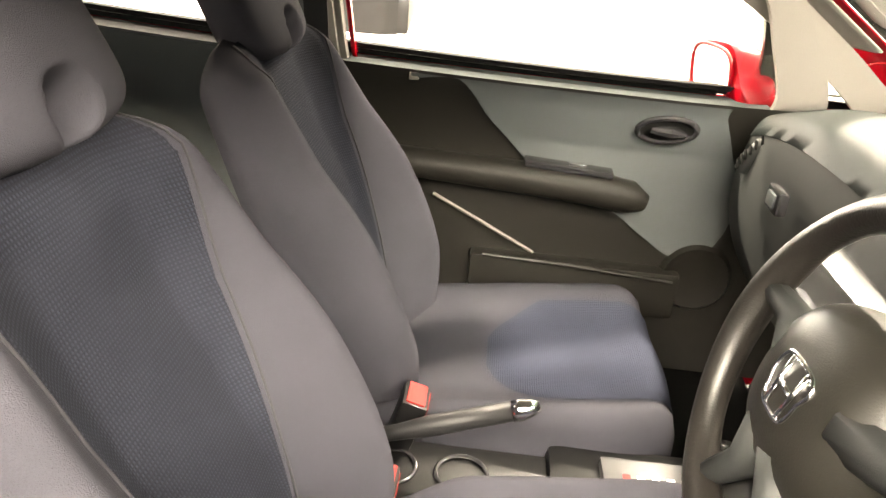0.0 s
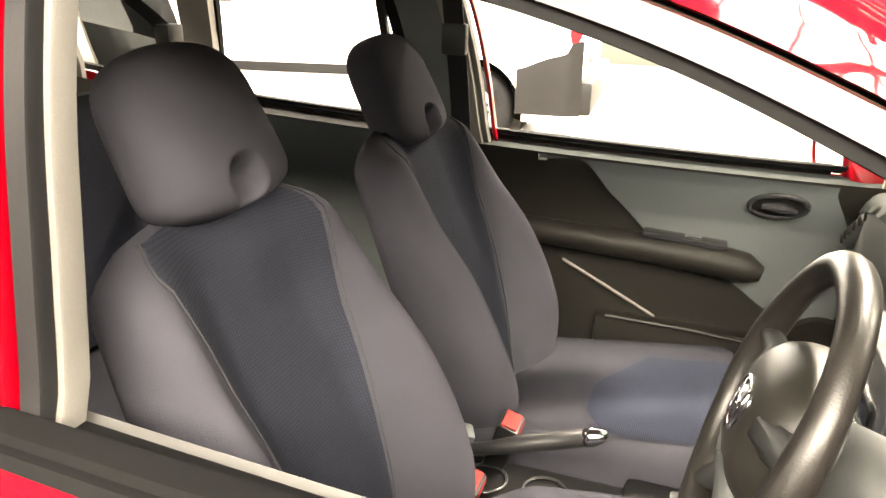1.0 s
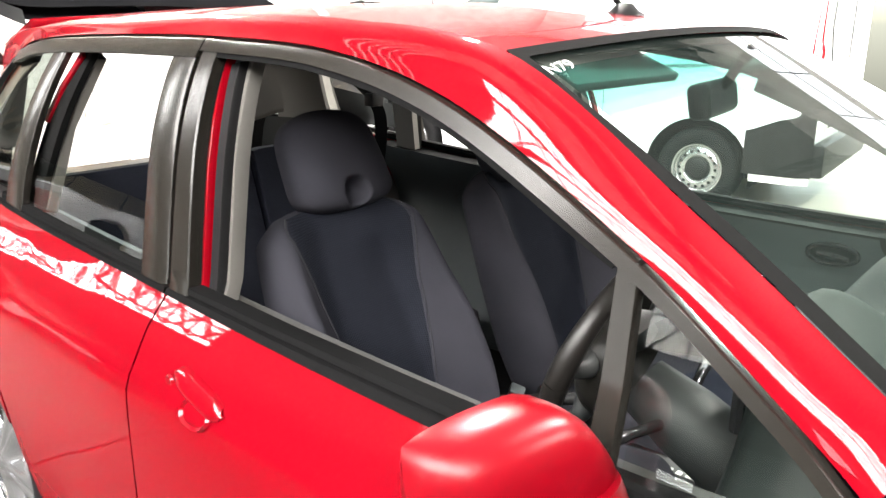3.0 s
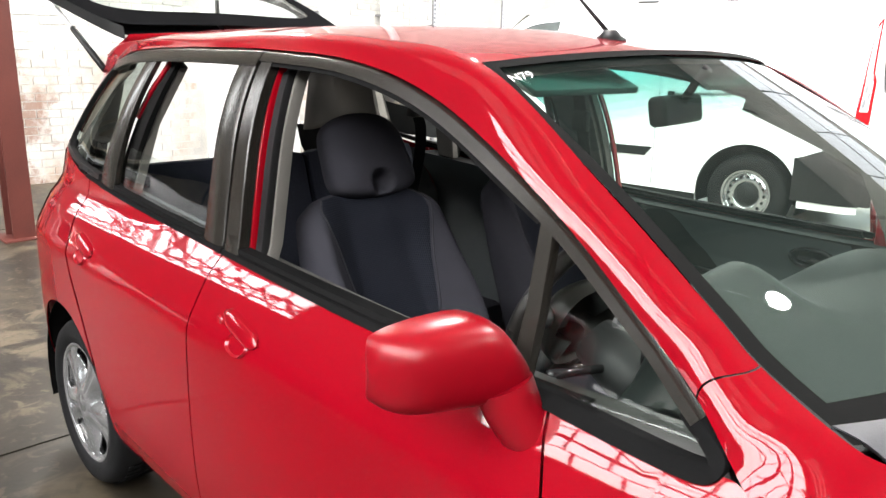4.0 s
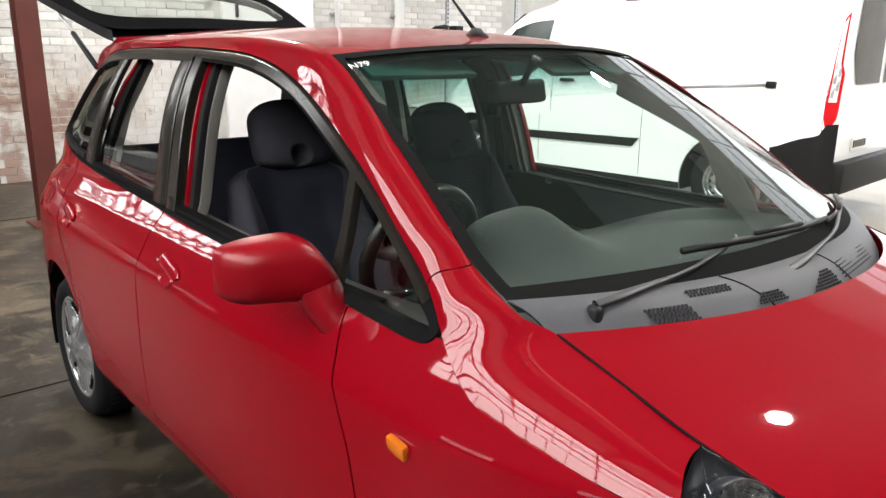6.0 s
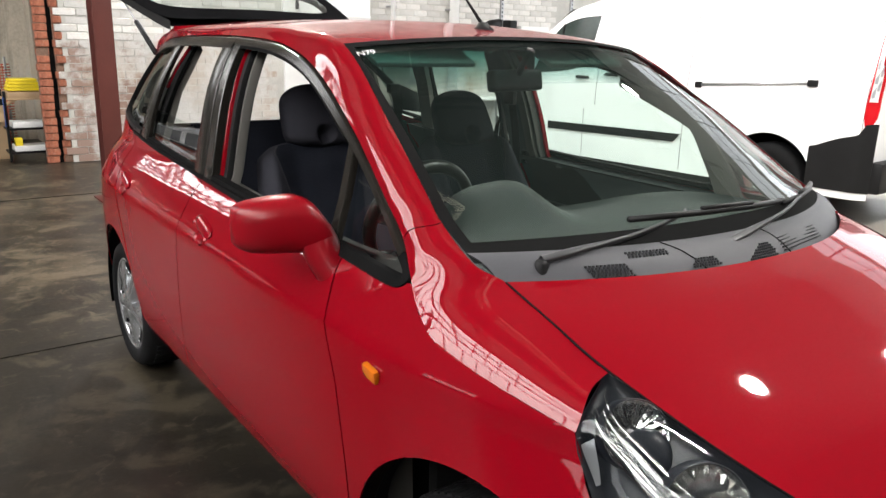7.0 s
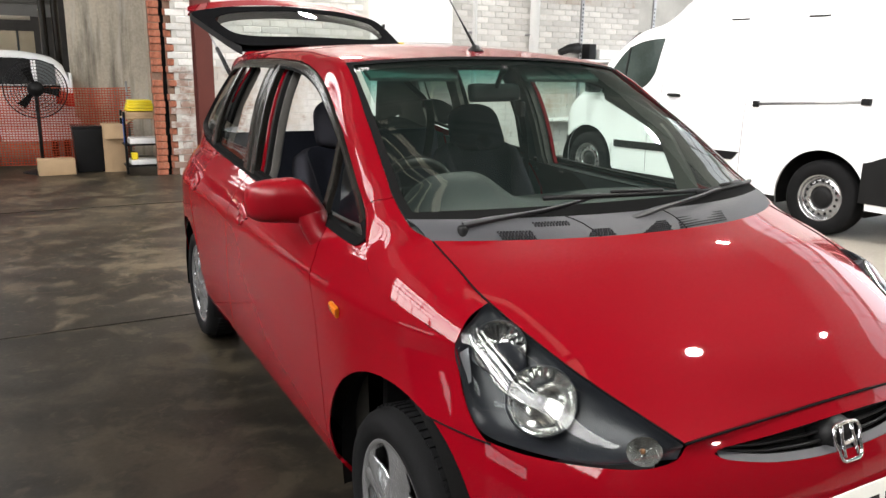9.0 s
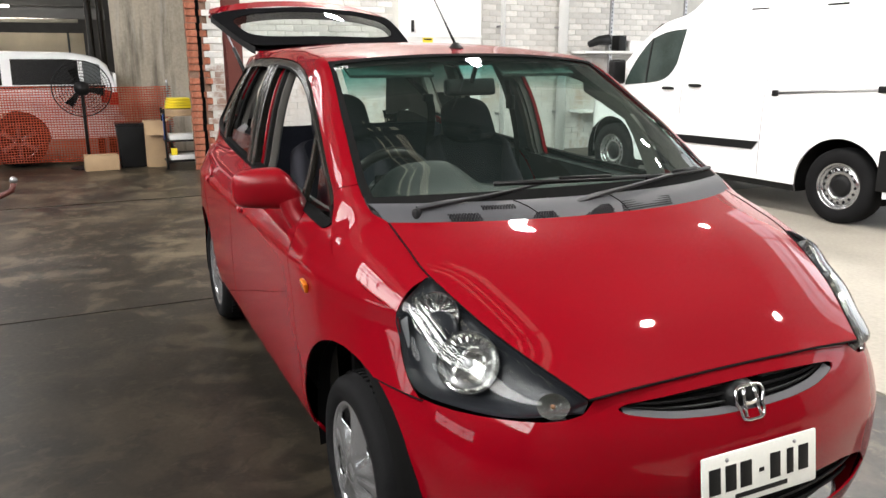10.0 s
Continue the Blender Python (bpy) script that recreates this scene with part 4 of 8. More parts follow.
        bm = bmesh.new()
        bmesh.ops.create_uvsphere(bm, u_segments=14, v_segments=8, radius=r * (0.13 if r > 0.04 else 0.20), matrix=Matrix.Translation(c - aim * d * 0.45))
        part("bulb_cap", bm, LAMP_SILVER if r > 0.04 else ORANGE_DIM, lamp)

headlamp(1), headlamp(-1)

# ---- glass, cowl, wipers, window frames, mirrors, wheels ----
def screen_pt(u, t, out=0.0):
    p = across(SCREEN_EDGE, SCREEN_MID, u * 4, t, 2.2)
    return p + Vector((0.5, 0, 0.86)) * out


bm = bmesh.new()
sheet(bm, lambda u, v: screen_pt(u, v * 1.96 - 0.98, -0.003), 30, 40)
screen = part("windscreen", outward(bm), SCREEN, car, "clear slightly green windscreen")
screen.visible_shadow = False
bm = bmesh.new()
sheet(bm, lambda u, v: screen_pt(mix(0.035, 0.19, u), v * 1.86 - 0.93, -0.006), 10, 40)
outward(bm)
for f in bm.faces:
    p = f.calc_center_median()
    us = [k / 80 for k in range(2, 18)]
    u = min(us, key=lambda k: (screen_pt(k, min(0.93, max(-0.93, (p.y - CY) / 0.62)), -0.006) - p).length)
    f.material_index = min(9, max(0, int((u - 0.035) / 0.155 * 10)))
b = part("shade_band", bm, BANDS, screen, "green shade band along the top")
b.visible_shadow = False
for f in (lambda u, v: screen_pt(u, -mix(0.965, 1.0, v), 0.002), lambda u, v: screen_pt(u, mix(0.965, 1.0, v), 0.002), lambda u, v: screen_pt(mix(0, 0.016, u), v * 1.93 - 0.965, 0.002), lambda u, v: screen_pt(mix(0.885, 1.0, u), v * 1.93 - 0.965, 0.002)):
    bm = bmesh.new()
    sheet(bm, f, 30, 20)
    part("seal_strip", outward(bm), DARK, screen, "black screen border")
text = new("screen_mark", bpy.data.curves.new("screen_mark", "FONT"))
text.data.body, text.data.size, text.data.extrude = "N79", 0.030, 0.0002
text.data.materials.append(WHITE_PLASTIC)
text.parent = screen
tagged(text, "white hand-written stock mark")
o, ax, ay = screen_pt(0.052, -0.975, 0.006), screen_pt(0.046, -0.84, 0.006), screen_pt(0.02, -0.975, 0.006)
ex = (ax - o).normalized()
ez = ex.cross(ay - o).normalized()
text.matrix_local = Matrix.Translation(o) @ Matrix((ex, ez.cross(ex), ez)).transposed().to_4x4()

# cowl between the screen and the bonnet
COWL_B = path([(1.140, -0.625, 0.998), (1.245, -0.42, 1.003), (1.315, -0.2, 1.006), (1.337, 0, 1.006), (1.315, 0.2, 1.006), (1.245, 0.42, 1.003), (1.132, 0.652, 0.996)])
def cowl_pt(s, v):
    """A point of the cowl: s from 0 to 6 across, v from the screen to the bonnet."""
    return mix(screen_pt(0.945, s / 3 - 1, 0.004), centred(COWL_B(s)), v)


cowl = shell("cowl", lambda u, v: cowl_pt(u * 6, v) + Vector((0, 0, 0.012 * math.sin(math.pi * v) - 0.012 * v)), 50, 8, 0.006, GREY_PLASTIC, car, label="grey ribbed plastic scuttle panel")
# dotted mesh patches and one slatted vent, of uneven sizes
for s0, s1, v0, v1, lean, slats in ((0.80, 1.22, 0.58, 0.93, 0.0, False), (1.27, 1.72, 0.30, 0.46, 0.0, False), (1.80, 2.18, 0.62, 0.86, 0.10, False), (2.50, 3.10, 0.52, 0.95, 0.40, False), (3.22, 4.25, 0.46, 0.86, 0.06, True)):
    bm = bmesh.new()
    rows = 5 if slats else max(3, round((v1 - v0) / 0.060))
    for w in range(rows):
        v = mix(v0, v1, (w + 0.5) / rows)
        a = s0 + lean * (1 - w / (rows - 1))
        if slats:
            p, q = cowl_pt(a, v), cowl_pt(s1, v)
            tube(bm, [mix(p, q, k / 8) + Vector((0, 0, 0.0110 - 0.008 * v)) for k in range(9)], 0.0020, 4)
        else:
            for k in range(int((s1 - a) / 0.036)):
                p = cowl_pt(a + 0.036 * k + 0.010 * (w % 2), v) + Vector((0, 0, 0.0130 - 0.009 * v))
                box(bm, p.x - 0.0018, p.x + 0.0018, p.y - 0.0019, p.y + 0.0019, p.z - 0.004, p.z + 0.001)
    part("cowl_grille", bm, MESH_GREY, cowl, "dark ventilation mesh")
for s0 in (1.75, 3.15):
    bm = bmesh.new()
    tube(bm, [cowl_pt(s0 + 0.25 * k, k) + Vector((0, 0, 0.012 * math.sin(math.pi * k) - 0.012 * k)) for k in (0.02, 0.2, 0.4, 0.6, 0.8, 0.98)], 0.0022, 5)
    part("cowl_joint", bm, DARK, cowl, "dark joint in the scuttle panel")


def wiper(px, py, pts, blade):
    w = empty("wiper", None, car)
    tagged(w, "black windscreen wiper arm and blade")
    bm = bmesh.new()
    lathe(bm, [(0.0, 0.026), (0.011, 0.024), (0.015, 0.017), (0.015, -0.02)], (px, py, 1.020), "z", 20)
    part("pivot_cap", bm, BLACK_TRIM, w)
    bm = bmesh.new()
    f = path(pts)
    n = len(pts) - 1
    flat = lambda k: mix(0.0110, 0.0048, min(1, max(0, k - 0.9) / 0.8))
    def arm(u, v):
        k, a = n * u, 2 * math.pi * v
        d = (f(min(n, k + 0.05)) - f(max(0, k - 0.05))).normalized()
        out = Vector((0.45, 0, 0.9)).normalized()
        across_arm = d.cross(out).normalized()
        cs, sn = math.cos(a), math.sin(a)
        return f(k) + across_arm * flat(k) * math.copysign(abs(cs) ** 0.5, cs) * 0.8 + out * (0.006 if k < 2.4 else 0.005) * math.copysign(abs(sn) ** 0.5, sn)
    sheet(bm, arm, 40, 16)
    part("arm", bm, WIPER_GREY, w, "grey wiper arm")
    bm = bmesh.new()
    tube(bm, blade, 0.0075, 6)
    part("blade", bm, BLACK_TRIM, w)
    bm = bmesh.new()
    tube(bm, [Vector(p) + Vector((0, 0, 0.010)) for p in blade[1:-1]], 0.0055, 6)
    part("blade_holder", bm, BLACK_TRIM, w)


def on_screen(y, u, out):
    p = across(SCREEN_EDGE, SCREEN_MID, u * 4, 0, 2.2)
    e = SCREEN_EDGE(u * 4)
    return screen_pt(u, y / abs(e.y), out)


wiper(1.145, -0.533, [(1.145, -0.533, 1.045), (1.165, -0.46, 1.058), (1.185, -0.30, 1.075), (1.165, -0.12, 1.095), (1.15, -0.08, 1.100)], [on_screen(y, u, 0.016) for y, u in ((-0.30, 0.862), (-0.1, 0.872), (0.08, 0.882), (0.24, 0.888))])
wiper(1.262, -0.06, [(1.262, -0.06, 1.045), (1.262, 0.02, 1.062), (1.235, 0.20, 1.08), (1.18, 0.36, 1.088), (1.165, 0.40, 1.088)], [on_screen(y, u, 0.016) for y, u in ((0.22, 0.897), (0.35, 0.894), (0.50, 0.890), (0.62, 0.886))])


def ribbon(bm, pts, width, out=0.004, deep=0.02, surface=side, seg=1):
    """A flat bar of that width along points (x, z) on the flank, standing out from it. width: one, or one a point."""
    P = [Vector((x, z)) for x, z in pts]
    rows = []
    for i, p in enumerate(P):
        d = (P[min(i + 1, len(P) - 1)] - P[max(i - 1, 0)]).normalized()
        n = Vector((-d.y, d.x)) * (width[i] if isinstance(width, (list, tuple)) else width) / 2
        a, b = p - n, p + n
        rows.append([bm.verts.new(q) for q in (surface(a.x, a.y, out - deep), surface(a.x, a.y, out - 0.003), surface(a.x + n.x * 0.12, a.y + n.y * 0.12, out), surface(b.x - n.x * 0.12, b.y - n.y * 0.12, out), surface(b.x, b.y, out - 0.003), surface(b.x, b.y, out - deep))])
    for r, q in zip(rows, rows[1:]):
        for j in range(5):
            bm.faces.new((r[j], r[j + 1], q[j + 1], q[j]))
        bm.faces.new((r[5], r[0], q[0], q[5]))
    bm.faces.new(rows[0]), bm.faces.new(rows[-1][::-1])
    return bm


def dense(pts, n=60):
    f = path([(x, z, 0) for x, z in pts])
    return [f((len(pts) - 1) * k / n).xy for k in range(n + 1)]


def both(name, make, material, parent=None, label=""):
    bm = bmesh.new()
    make(bm)
    bmesh.ops.recalc_face_normals(bm, faces=bm.faces[:])
    other = mirrored(bm)
    p = parent if isinstance(parent, (list, tuple)) else (parent or car,) * 2
    return part(name, bm, material, p[0], label), part(name, other, material, p[1], label)


TOP_LINE = [(-1.44, 1.36), (-1.36, 1.415), (-1.15, 1.446), (-0.75, 1.458), (-0.36, 1.458), (0.0, 1.440), (0.3, 1.378), (0.6, 1.246), (0.80, 1.118), (0.90, 1.043), (0.985, 0.975)]
front_frame = dense([(-0.352, 1.453)] + [(x, z - 0.005) for x, z in TOP_LINE if -0.3 < x < 0.85] + [(0.880, 1.049), (0.908, 1.027)], 130)
frame_width = curve([(-0.4, 0.023), (0.45, 0.023), (0.66, 0.018), (0.95, 0.016)])
both("window_frame", lambda bm: ribbon(bm, front_frame, [frame_width(p.x) for p in front_frame], 0.007), PILLAR, front_doors, "black window surround")
seal_line = dense([(-0.345, 1.440)] + [(x, z - 0.0185) for x, z in TOP_LINE if -0.3 < x < 0.65], 90)
seal_width = curve([(-0.4, 0.015), (0.3, 0.016), (0.6, 0.011)])
both("frame_seal", lambda bm: ribbon(bm, seal_line, [seal_width(p.x) for p in seal_line], 0.001, 0.030), SEAL, front_doors, "dark rubber inside the window frame")
both("quarter_seal", lambda bm: ribbon(bm, dense([(0.890, 1.036), (0.922, 1.013), (0.944, 0.996), (0.949, 0.984), (0.936, 0.977), (0.90, 0.976), (0.82, 0.979), (0.72, 0.984), (0.60, 0.989)], 60), 0.021, 0.006, 0.018), SEAL, front_doors, "black rubber quarter-window seal")
both("window_frame", lambda bm: ribbon(bm, dense([(x, z - 0.012) for x, z in TOP_LINE if -1.4 < x < -0.37] + [(-0.358, 1.447)]), 0.036, 0.007), PILLAR, rear_doors, "black window surround")
for dz, w, o in ((-0.006, 0.012, 0.008), (0.008, 0.011, 0.003)):
    both("belt_seal", lambda bm: ribbon(bm, dense([(x, belt(x) + 0.003 + dz) for x in (-0.297, 0, 0.3, 0.5, 0.62)]), w, o, 0.03), SEAL, front_doors, "black rubber belt seal")
for dz, w, o in ((-0.006, 0.012, 0.008), (0.008, 0.011, 0.003)):
    both("belt_seal", lambda bm: ribbon(bm, dense([(x, belt(x) + 0.003 + dz) for x in (-1.22, -0.9, -0.6, -0.303)]), w, o, 0.03), SEAL, rear_doors, "black rubber belt seal")
both("door_pillar", lambda bm: ribbon(bm, dense([(-0.262, 1.0), (-0.278, 1.15), (-0.300, 1.3), (-0.322, 1.448)], 18), [0.062 - 0.0009 * k for k in range(19)], 0.005, 0.03), PILLAR, front_doors, "dark painted window pillar")
both("door_pillar", lambda bm: ribbon(bm, dense([(-0.352, 1.01), (-0.366, 1.15), (-0.386, 1.3), (-0.404, 1.452)], 18), [0.100 - 0.0011 * k for k in range(19)], 0.005), PILLAR, rear_doors, "dark painted window pillar")
def one(name, sgn, make, material, parent, label=""):
    bm = bmesh.new()
    make(bm)
    bmesh.ops.recalc_face_normals(bm, faces=bm.faces[:])
    return part(name, mirrored(bm) if sgn > 0 else bm, material, parent, label)


one("window_divider", -1, lambda bm: ribbon(bm, [(0.628, 0.985), (0.626, 1.1), (0.619, 1.236)], [0.034, 0.031, 0.028], 0.006), PILLAR, front_doors[0], "dark quarter-window bar")
one("window_divider", 1, lambda bm: ribbon(bm, [(0.735, 0.975), (0.705, 1.1), (0.675, 1.215)], [0.044, 0.042, 0.040], 0.006), PILLAR, front_doors[1], "dark quarter-window bar")
bm = bmesh.new()
ribbon(bm, dense([(0.772, 0.950), (0.752, 1.03), (0.708, 1.117), (0.668, 1.19), (0.630, 1.235)]), [0.108 - 0.00100 * k for k in range(61)], -0.050, 0.02)
bmesh.ops.recalc_face_normals(bm, faces=bm.faces[:])
part("divider_trim", mirrored(bm, 0.012), BEIGE, front_doors[1], "pale inner trim of the quarter-window bar")
both("window_divider", lambda bm: ribbon(bm, dense([(-1.04, 1.04), (-1.03, 1.22), (-1.0, 1.442)], 12), [0.105 - 0.002 * k for k in range(13)], 0.005), PILLAR, rear_doors, "dark rear window pillar")
both("quarter_frame", lambda bm: ribbon(bm, dense([(-1.12, 1.070), (-1.25, 1.080), (-1.40, 1.10), (-1.50, 1.12), (-1.54, 1.16), (-1.50, 1.27), (-1.43, 1.375), (-1.36, 1.41)]), 0.018, 0.003), BLACK_TRIM, None, "black quarter-window surround")


def pane(bm, f, nu=8, nv=8):
    sheet(bm, f, nu, nv)


def side_pane(name, x0, x1, z0, z1, parent, material=GLASS, out=-0.012):
    r = both(name, lambda bm: pane(bm, lambda u, v: (lambda x: side(x, mix(z0(x), z1(x), v), out))(mix(x0, x1, u)), 14, 10), material, parent)
    for o in r:
        o.visible_shadow = False


top_z = curve([(x, z - 0.012) for x, z in TOP_LINE])
side_pane("quarter_glass", 0.65, 0.94, lambda x: belt(x) + 0.008, lambda x: max(top_z(x) - 0.004, belt(x) + 0.010), front_doors, GLASS, -0.010)
one("lowered_glass", -1, lambda bm: pane(bm, lambda u, v: (lambda x: side(x, mix(belt(x), belt(x) + 0.135, v), -0.012))(mix(-0.98, -0.40, u)), 14, 10), GLASS, rear_doors[0], "partly lowered rear window").visible_shadow = False
side_pane("rear_quarter_glass", -1.50, -1.09, lambda x: 1.10, lambda x: min(top_z(x), mix(1.16, 1.42, (x + 1.52) / 0.16)) if x < -1.36 else top_z(x), None, DARK_GLASS)

# door handles
def handle(x, z, parents):
    """A flush flap with a scooped finger recess under it."""
    def flap(u, v):
        a, b = u * 2 - 1, v * 2 - 1
        w = 0.088 * (1 - 0.12 * abs(b)) 
        h = 0.019 * math.sqrt(max(0, 1 - abs(a) ** 5))
        out = 0.013 * max(0, 1 - abs(a) ** 4) ** 0.5 * max(0, 1 - abs(b) ** 3) ** 0.5 - 0.001
        return side(x + a * w, z + b * h - 0.014 * a, out)
    both("door_handle", lambda bm: sheet(bm, flap, 24, 12), RED, parents, "body-coloured flush door handle")
    def scoop(u, v):
        a = 2 * math.pi * u
        r = v
        return side(x + 0.008 + 0.044 * r * math.cos(a), z - 0.030 + 0.026 * r * math.sin(a), 0.0012 + 0.006 * (r > 0.75) * (1 - abs(r - 0.87) / 0.13 if r > 0.74 else 0))
    both("handle_recess", lambda bm: sheet(bm, scoop, 28, 8), RED, parents)


handle(-0.085, 0.890, front_doors), handle(-1.01, 0.890, rear_doors)
both("key_lock", lambda bm: lathe(bm, [(0, 0.0), (0.010, -0.001), (0.013, 0.004)], side(-0.175, 0.885, 0.003), "y", 16), RED, front_doors, "red capped door lock")
both("side_indicator", lambda bm: box(bm, -0.026, 0.026, -0.012, 0.004, -0.016, 0.016, 0.007, Matrix.Translation(side(0.965, 0.800, 0.0)) @ pose(0, 0, 0, 12, 8, 0)), ORANGE, wings, "orange side indicator lens")


# door mirrors: a rounded housing on a short foot
MIRROR_TOP = curve([(-1, 0.004), (-0.97, 0.030), (-0.86, 0.050), (-0.6, 0.062), (-0.2, 0.070), (0.2, 0.073), (0.40, 0.066), (0.7, 0.024), (1, -0.030)])
MIRROR_LOW = curve([(-1, -0.004), (-0.97, -0.034), (-0.86, -0.052), (-0.6, -0.062), (0, -0.066), (0.6, -0.070), (1, -0.072)])


def mirror_make(bm):
    c = Vector((0.588, -0.842, 1.038))
    rows = []
    for i in range(25):
        a = -math.cos(math.pi * i / 24)
        r = max(0.0, 1 - abs(a) ** (3.6 if a < 0 else 5.0)) ** 0.5
        row = []
        for k in range(36):
            b = 2 * math.pi * k / 36
            cx, cz = math.copysign(abs(math.cos(b)) ** 0.8, math.cos(b)), math.copysign(abs(math.sin(b)) ** 0.7, math.sin(b))
            end = min(1.0, (1 - a) / 0.05) ** 0.5
            mid, tall = (MIRROR_TOP(a) + MIRROR_LOW(a)) / 2, (MIRROR_TOP(a) - MIRROR_LOW(a)) / 2 * end
            x = 0.062 * cx * r if cx > 0 else -0.030 * min(1, -cx * 3) * min(1, r * 1.6)
            row.append(bm.verts.new(c + Vector((x + 0.036 * a - 0.006, a * 0.116, mid + cz * tall))))
        rows.append(row)
    for p, q in zip(rows, rows[1:]):
        for k in range(36):
            bm.faces.new((p[k], p[(k + 1) % 36], q[(k + 1) % 36], q[k]))
    bmesh.ops.remove_doubles(bm, verts=bm.verts[:], dist=0.0005)


def moved(pair, x, z, y=-0.055):
    """Shifts the left one of a pair."""
    for v in pair[1].data.vertices:
        v.co.x, v.co.y, v.co.z = v.co.x + x, v.co.y + y, v.co.z + z
    return pair


mirrors = moved(both("door_mirror", mirror_make, RED_SATIN, None, "red door mirror housing"), 0.076, -0.028, -0.043)
moved(both("mirror_foot", lambda bm: tube(bm, [(0.632, -0.775, 1.000), (0.645, -0.768, 0.968), (0.662, -0.757, 0.938), (0.690, -0.735, 0.908)], [0.046, 0.045, 0.044, 0.044], 22), RED_SATIN, mirrors), 0.076, -0.028, -0.043)
def glass_edge(a, k=1.0):
    """The rounded outline of a mirror glass."""
    c, q = math.cos(a), math.sin(a)
    return Vector((0, 0.074 * k * math.copysign(abs(c) ** 0.6, c), 0.060 * k * math.copysign(abs(q) ** 0.6, q)))


for m, place, k in zip(mirrors, (pose(0.548, -0.848, 1.034, 0, -8, -18), pose(0.618, 0.872, 1.010, 0, -8, 20)), (0.86, 1.0)):
    bm = bmesh.new()
    sheet(bm, lambda u, v: place @ glass_edge(2 * math.pi * u, v * k), 40, 6)
    part("mirror_glass", bm, MIRROR, m, "mirror glass")
    bm = bmesh.new()
    tube(bm, [place @ glass_edge(2 * math.pi * i / 40, 1.03 * k) for i in range(41)], 0.0045, 8, False)
    part("mirror_rim", bm, RED_SATIN, m, "red rim round the mirror glass")

# roof aerial
bm = bmesh.new()
lathe(bm, [(0.0, 0.022), (0.012, 0.020), (0.022, 0.006), (0.030, 0.0), (0.032, -0.004)], (0.215, 0.045, 1.512), "z", 20)
for v in bm.verts:
    v.co.x = 0.215 + (v.co.x - 0.215) * 1.4
aerial = part("aerial", bm, BLACK_TRIM, car, "black whip aerial on the roof")
bm = bmesh.new()
tube(bm, [(0.205, 0.045, 1.53), (0.08, 0.047, 1.64), (-0.17, 0.05, 1.86)], [0.006, 0.003, 0.002], 8)
part("aerial_mast", bm, BLACK_TRIM, aerial)


# wheels
def wheel(m):
    w = empty("wheel", None, car)
    tagged(w, "black tyre with a silver five-spoke hubcap")
    bm = bmesh.new()
    lathe(bm, [(0.205, 0.0), (0.215, -0.012), (0.245, -0.018), (0.270, -0.012), (0.284, 0.006), (0.290, 0.04), (0.2915, 0.085), (0.290, 0.13), (0.284, 0.164), (0.245, 0.185), (0.2, 0.17)], (0, 0, 0), "y", 64)
    part("tyre", bm, TYRE, w, "worn black tyre")
    bm = bmesh.new()
    for k in range(64):
        a = 2 * math.pi * k / 64
        for y in (0.03, 0.10):
            box(bm, -0.009, 0.009, y, y + 0.045, 0.288, 0.2945, 0.0, pose(0, 0, 0, 0, math.degrees(a), 0) @ pose(0, 0, 0, 0, 0, 0))
    tagged(part("tread", bm, TYRE, w), "", kind="stuff")
    bm = bmesh.new()
    lathe(bm, [(0.208, -0.006), (0.200, -0.008), (0.190, 0.004), (0.186, 0.04)], (0, 0, 0), "y", 64)
    part("rim", bm, SILVER, w)
    bm = bmesh.new()
    lathe(bm, [(0.0, 0.045), (0.192, 0.045)], (0, 0, 0), "y", 40)
    part("rim_backing", bm, DARK, w)
    # a domed hubcap with five openings between broad ribbed spokes
    def cap(u, v):
        a, r = 2 * math.pi * u, mix(0.030, 0.203, v)
        d = abs((a + math.pi / 5) % (2 * math.pi / 5) - math.pi / 5)
        rise = -0.016 + 0.014 * (r / 0.2) ** 2
        rise += 0.032 * math.exp(-((d / 0.31) ** 2)) * math.sin(math.pi * min(1, max(0, (r - 0.05) / 0.15)))
        rise += 0.008 * math.exp(-(((d - math.pi / 5) / 0.07) ** 2)) * min(1, max(0, (r - 0.045) / 0.03))
        return Vector((r * math.cos(a), rise, r * math.sin(a)))

    def opening(f):
        c = f.calc_center_median()
        r, a = math.hypot(c.x, c.z), math.atan2(c.z, c.x) % (2 * math.pi)
        d = abs((a + math.pi / 5) % (2 * math.pi / 5) - math.pi / 5)
        return 0.108 < r < 0.186 and d < 0.11 + 0.22 * (r - 0.108) / 0.078 - 0.12 * max(0, (r - 0.170) / 0.016)

    bm = bmesh.new()
    sheet(bm, cap, 180, 32)
    bmesh.ops.remove_doubles(bm, verts=bm.verts[:], dist=0.0003)
    bmesh.ops.delete(bm, geom=[f for f in bm.faces if opening(f)], context="FACES")
    outward(bm, (0, 0.3, 0)), thick(bm, 0.010)
    part("hubcap", bm, SILVER, w, "silver hubcap with five openings", 60)
    bm = bmesh.new()
    lathe(bm, [(0.0, -0.018), (0.026, -0.017), (0.034, -0.010), (0.045, -0.004), (0.05, 0.01)], (0, 0, 0), "y", 28)
    part("centre_cap", bm, SILVER, w)
    w.matrix_local = m
    return w


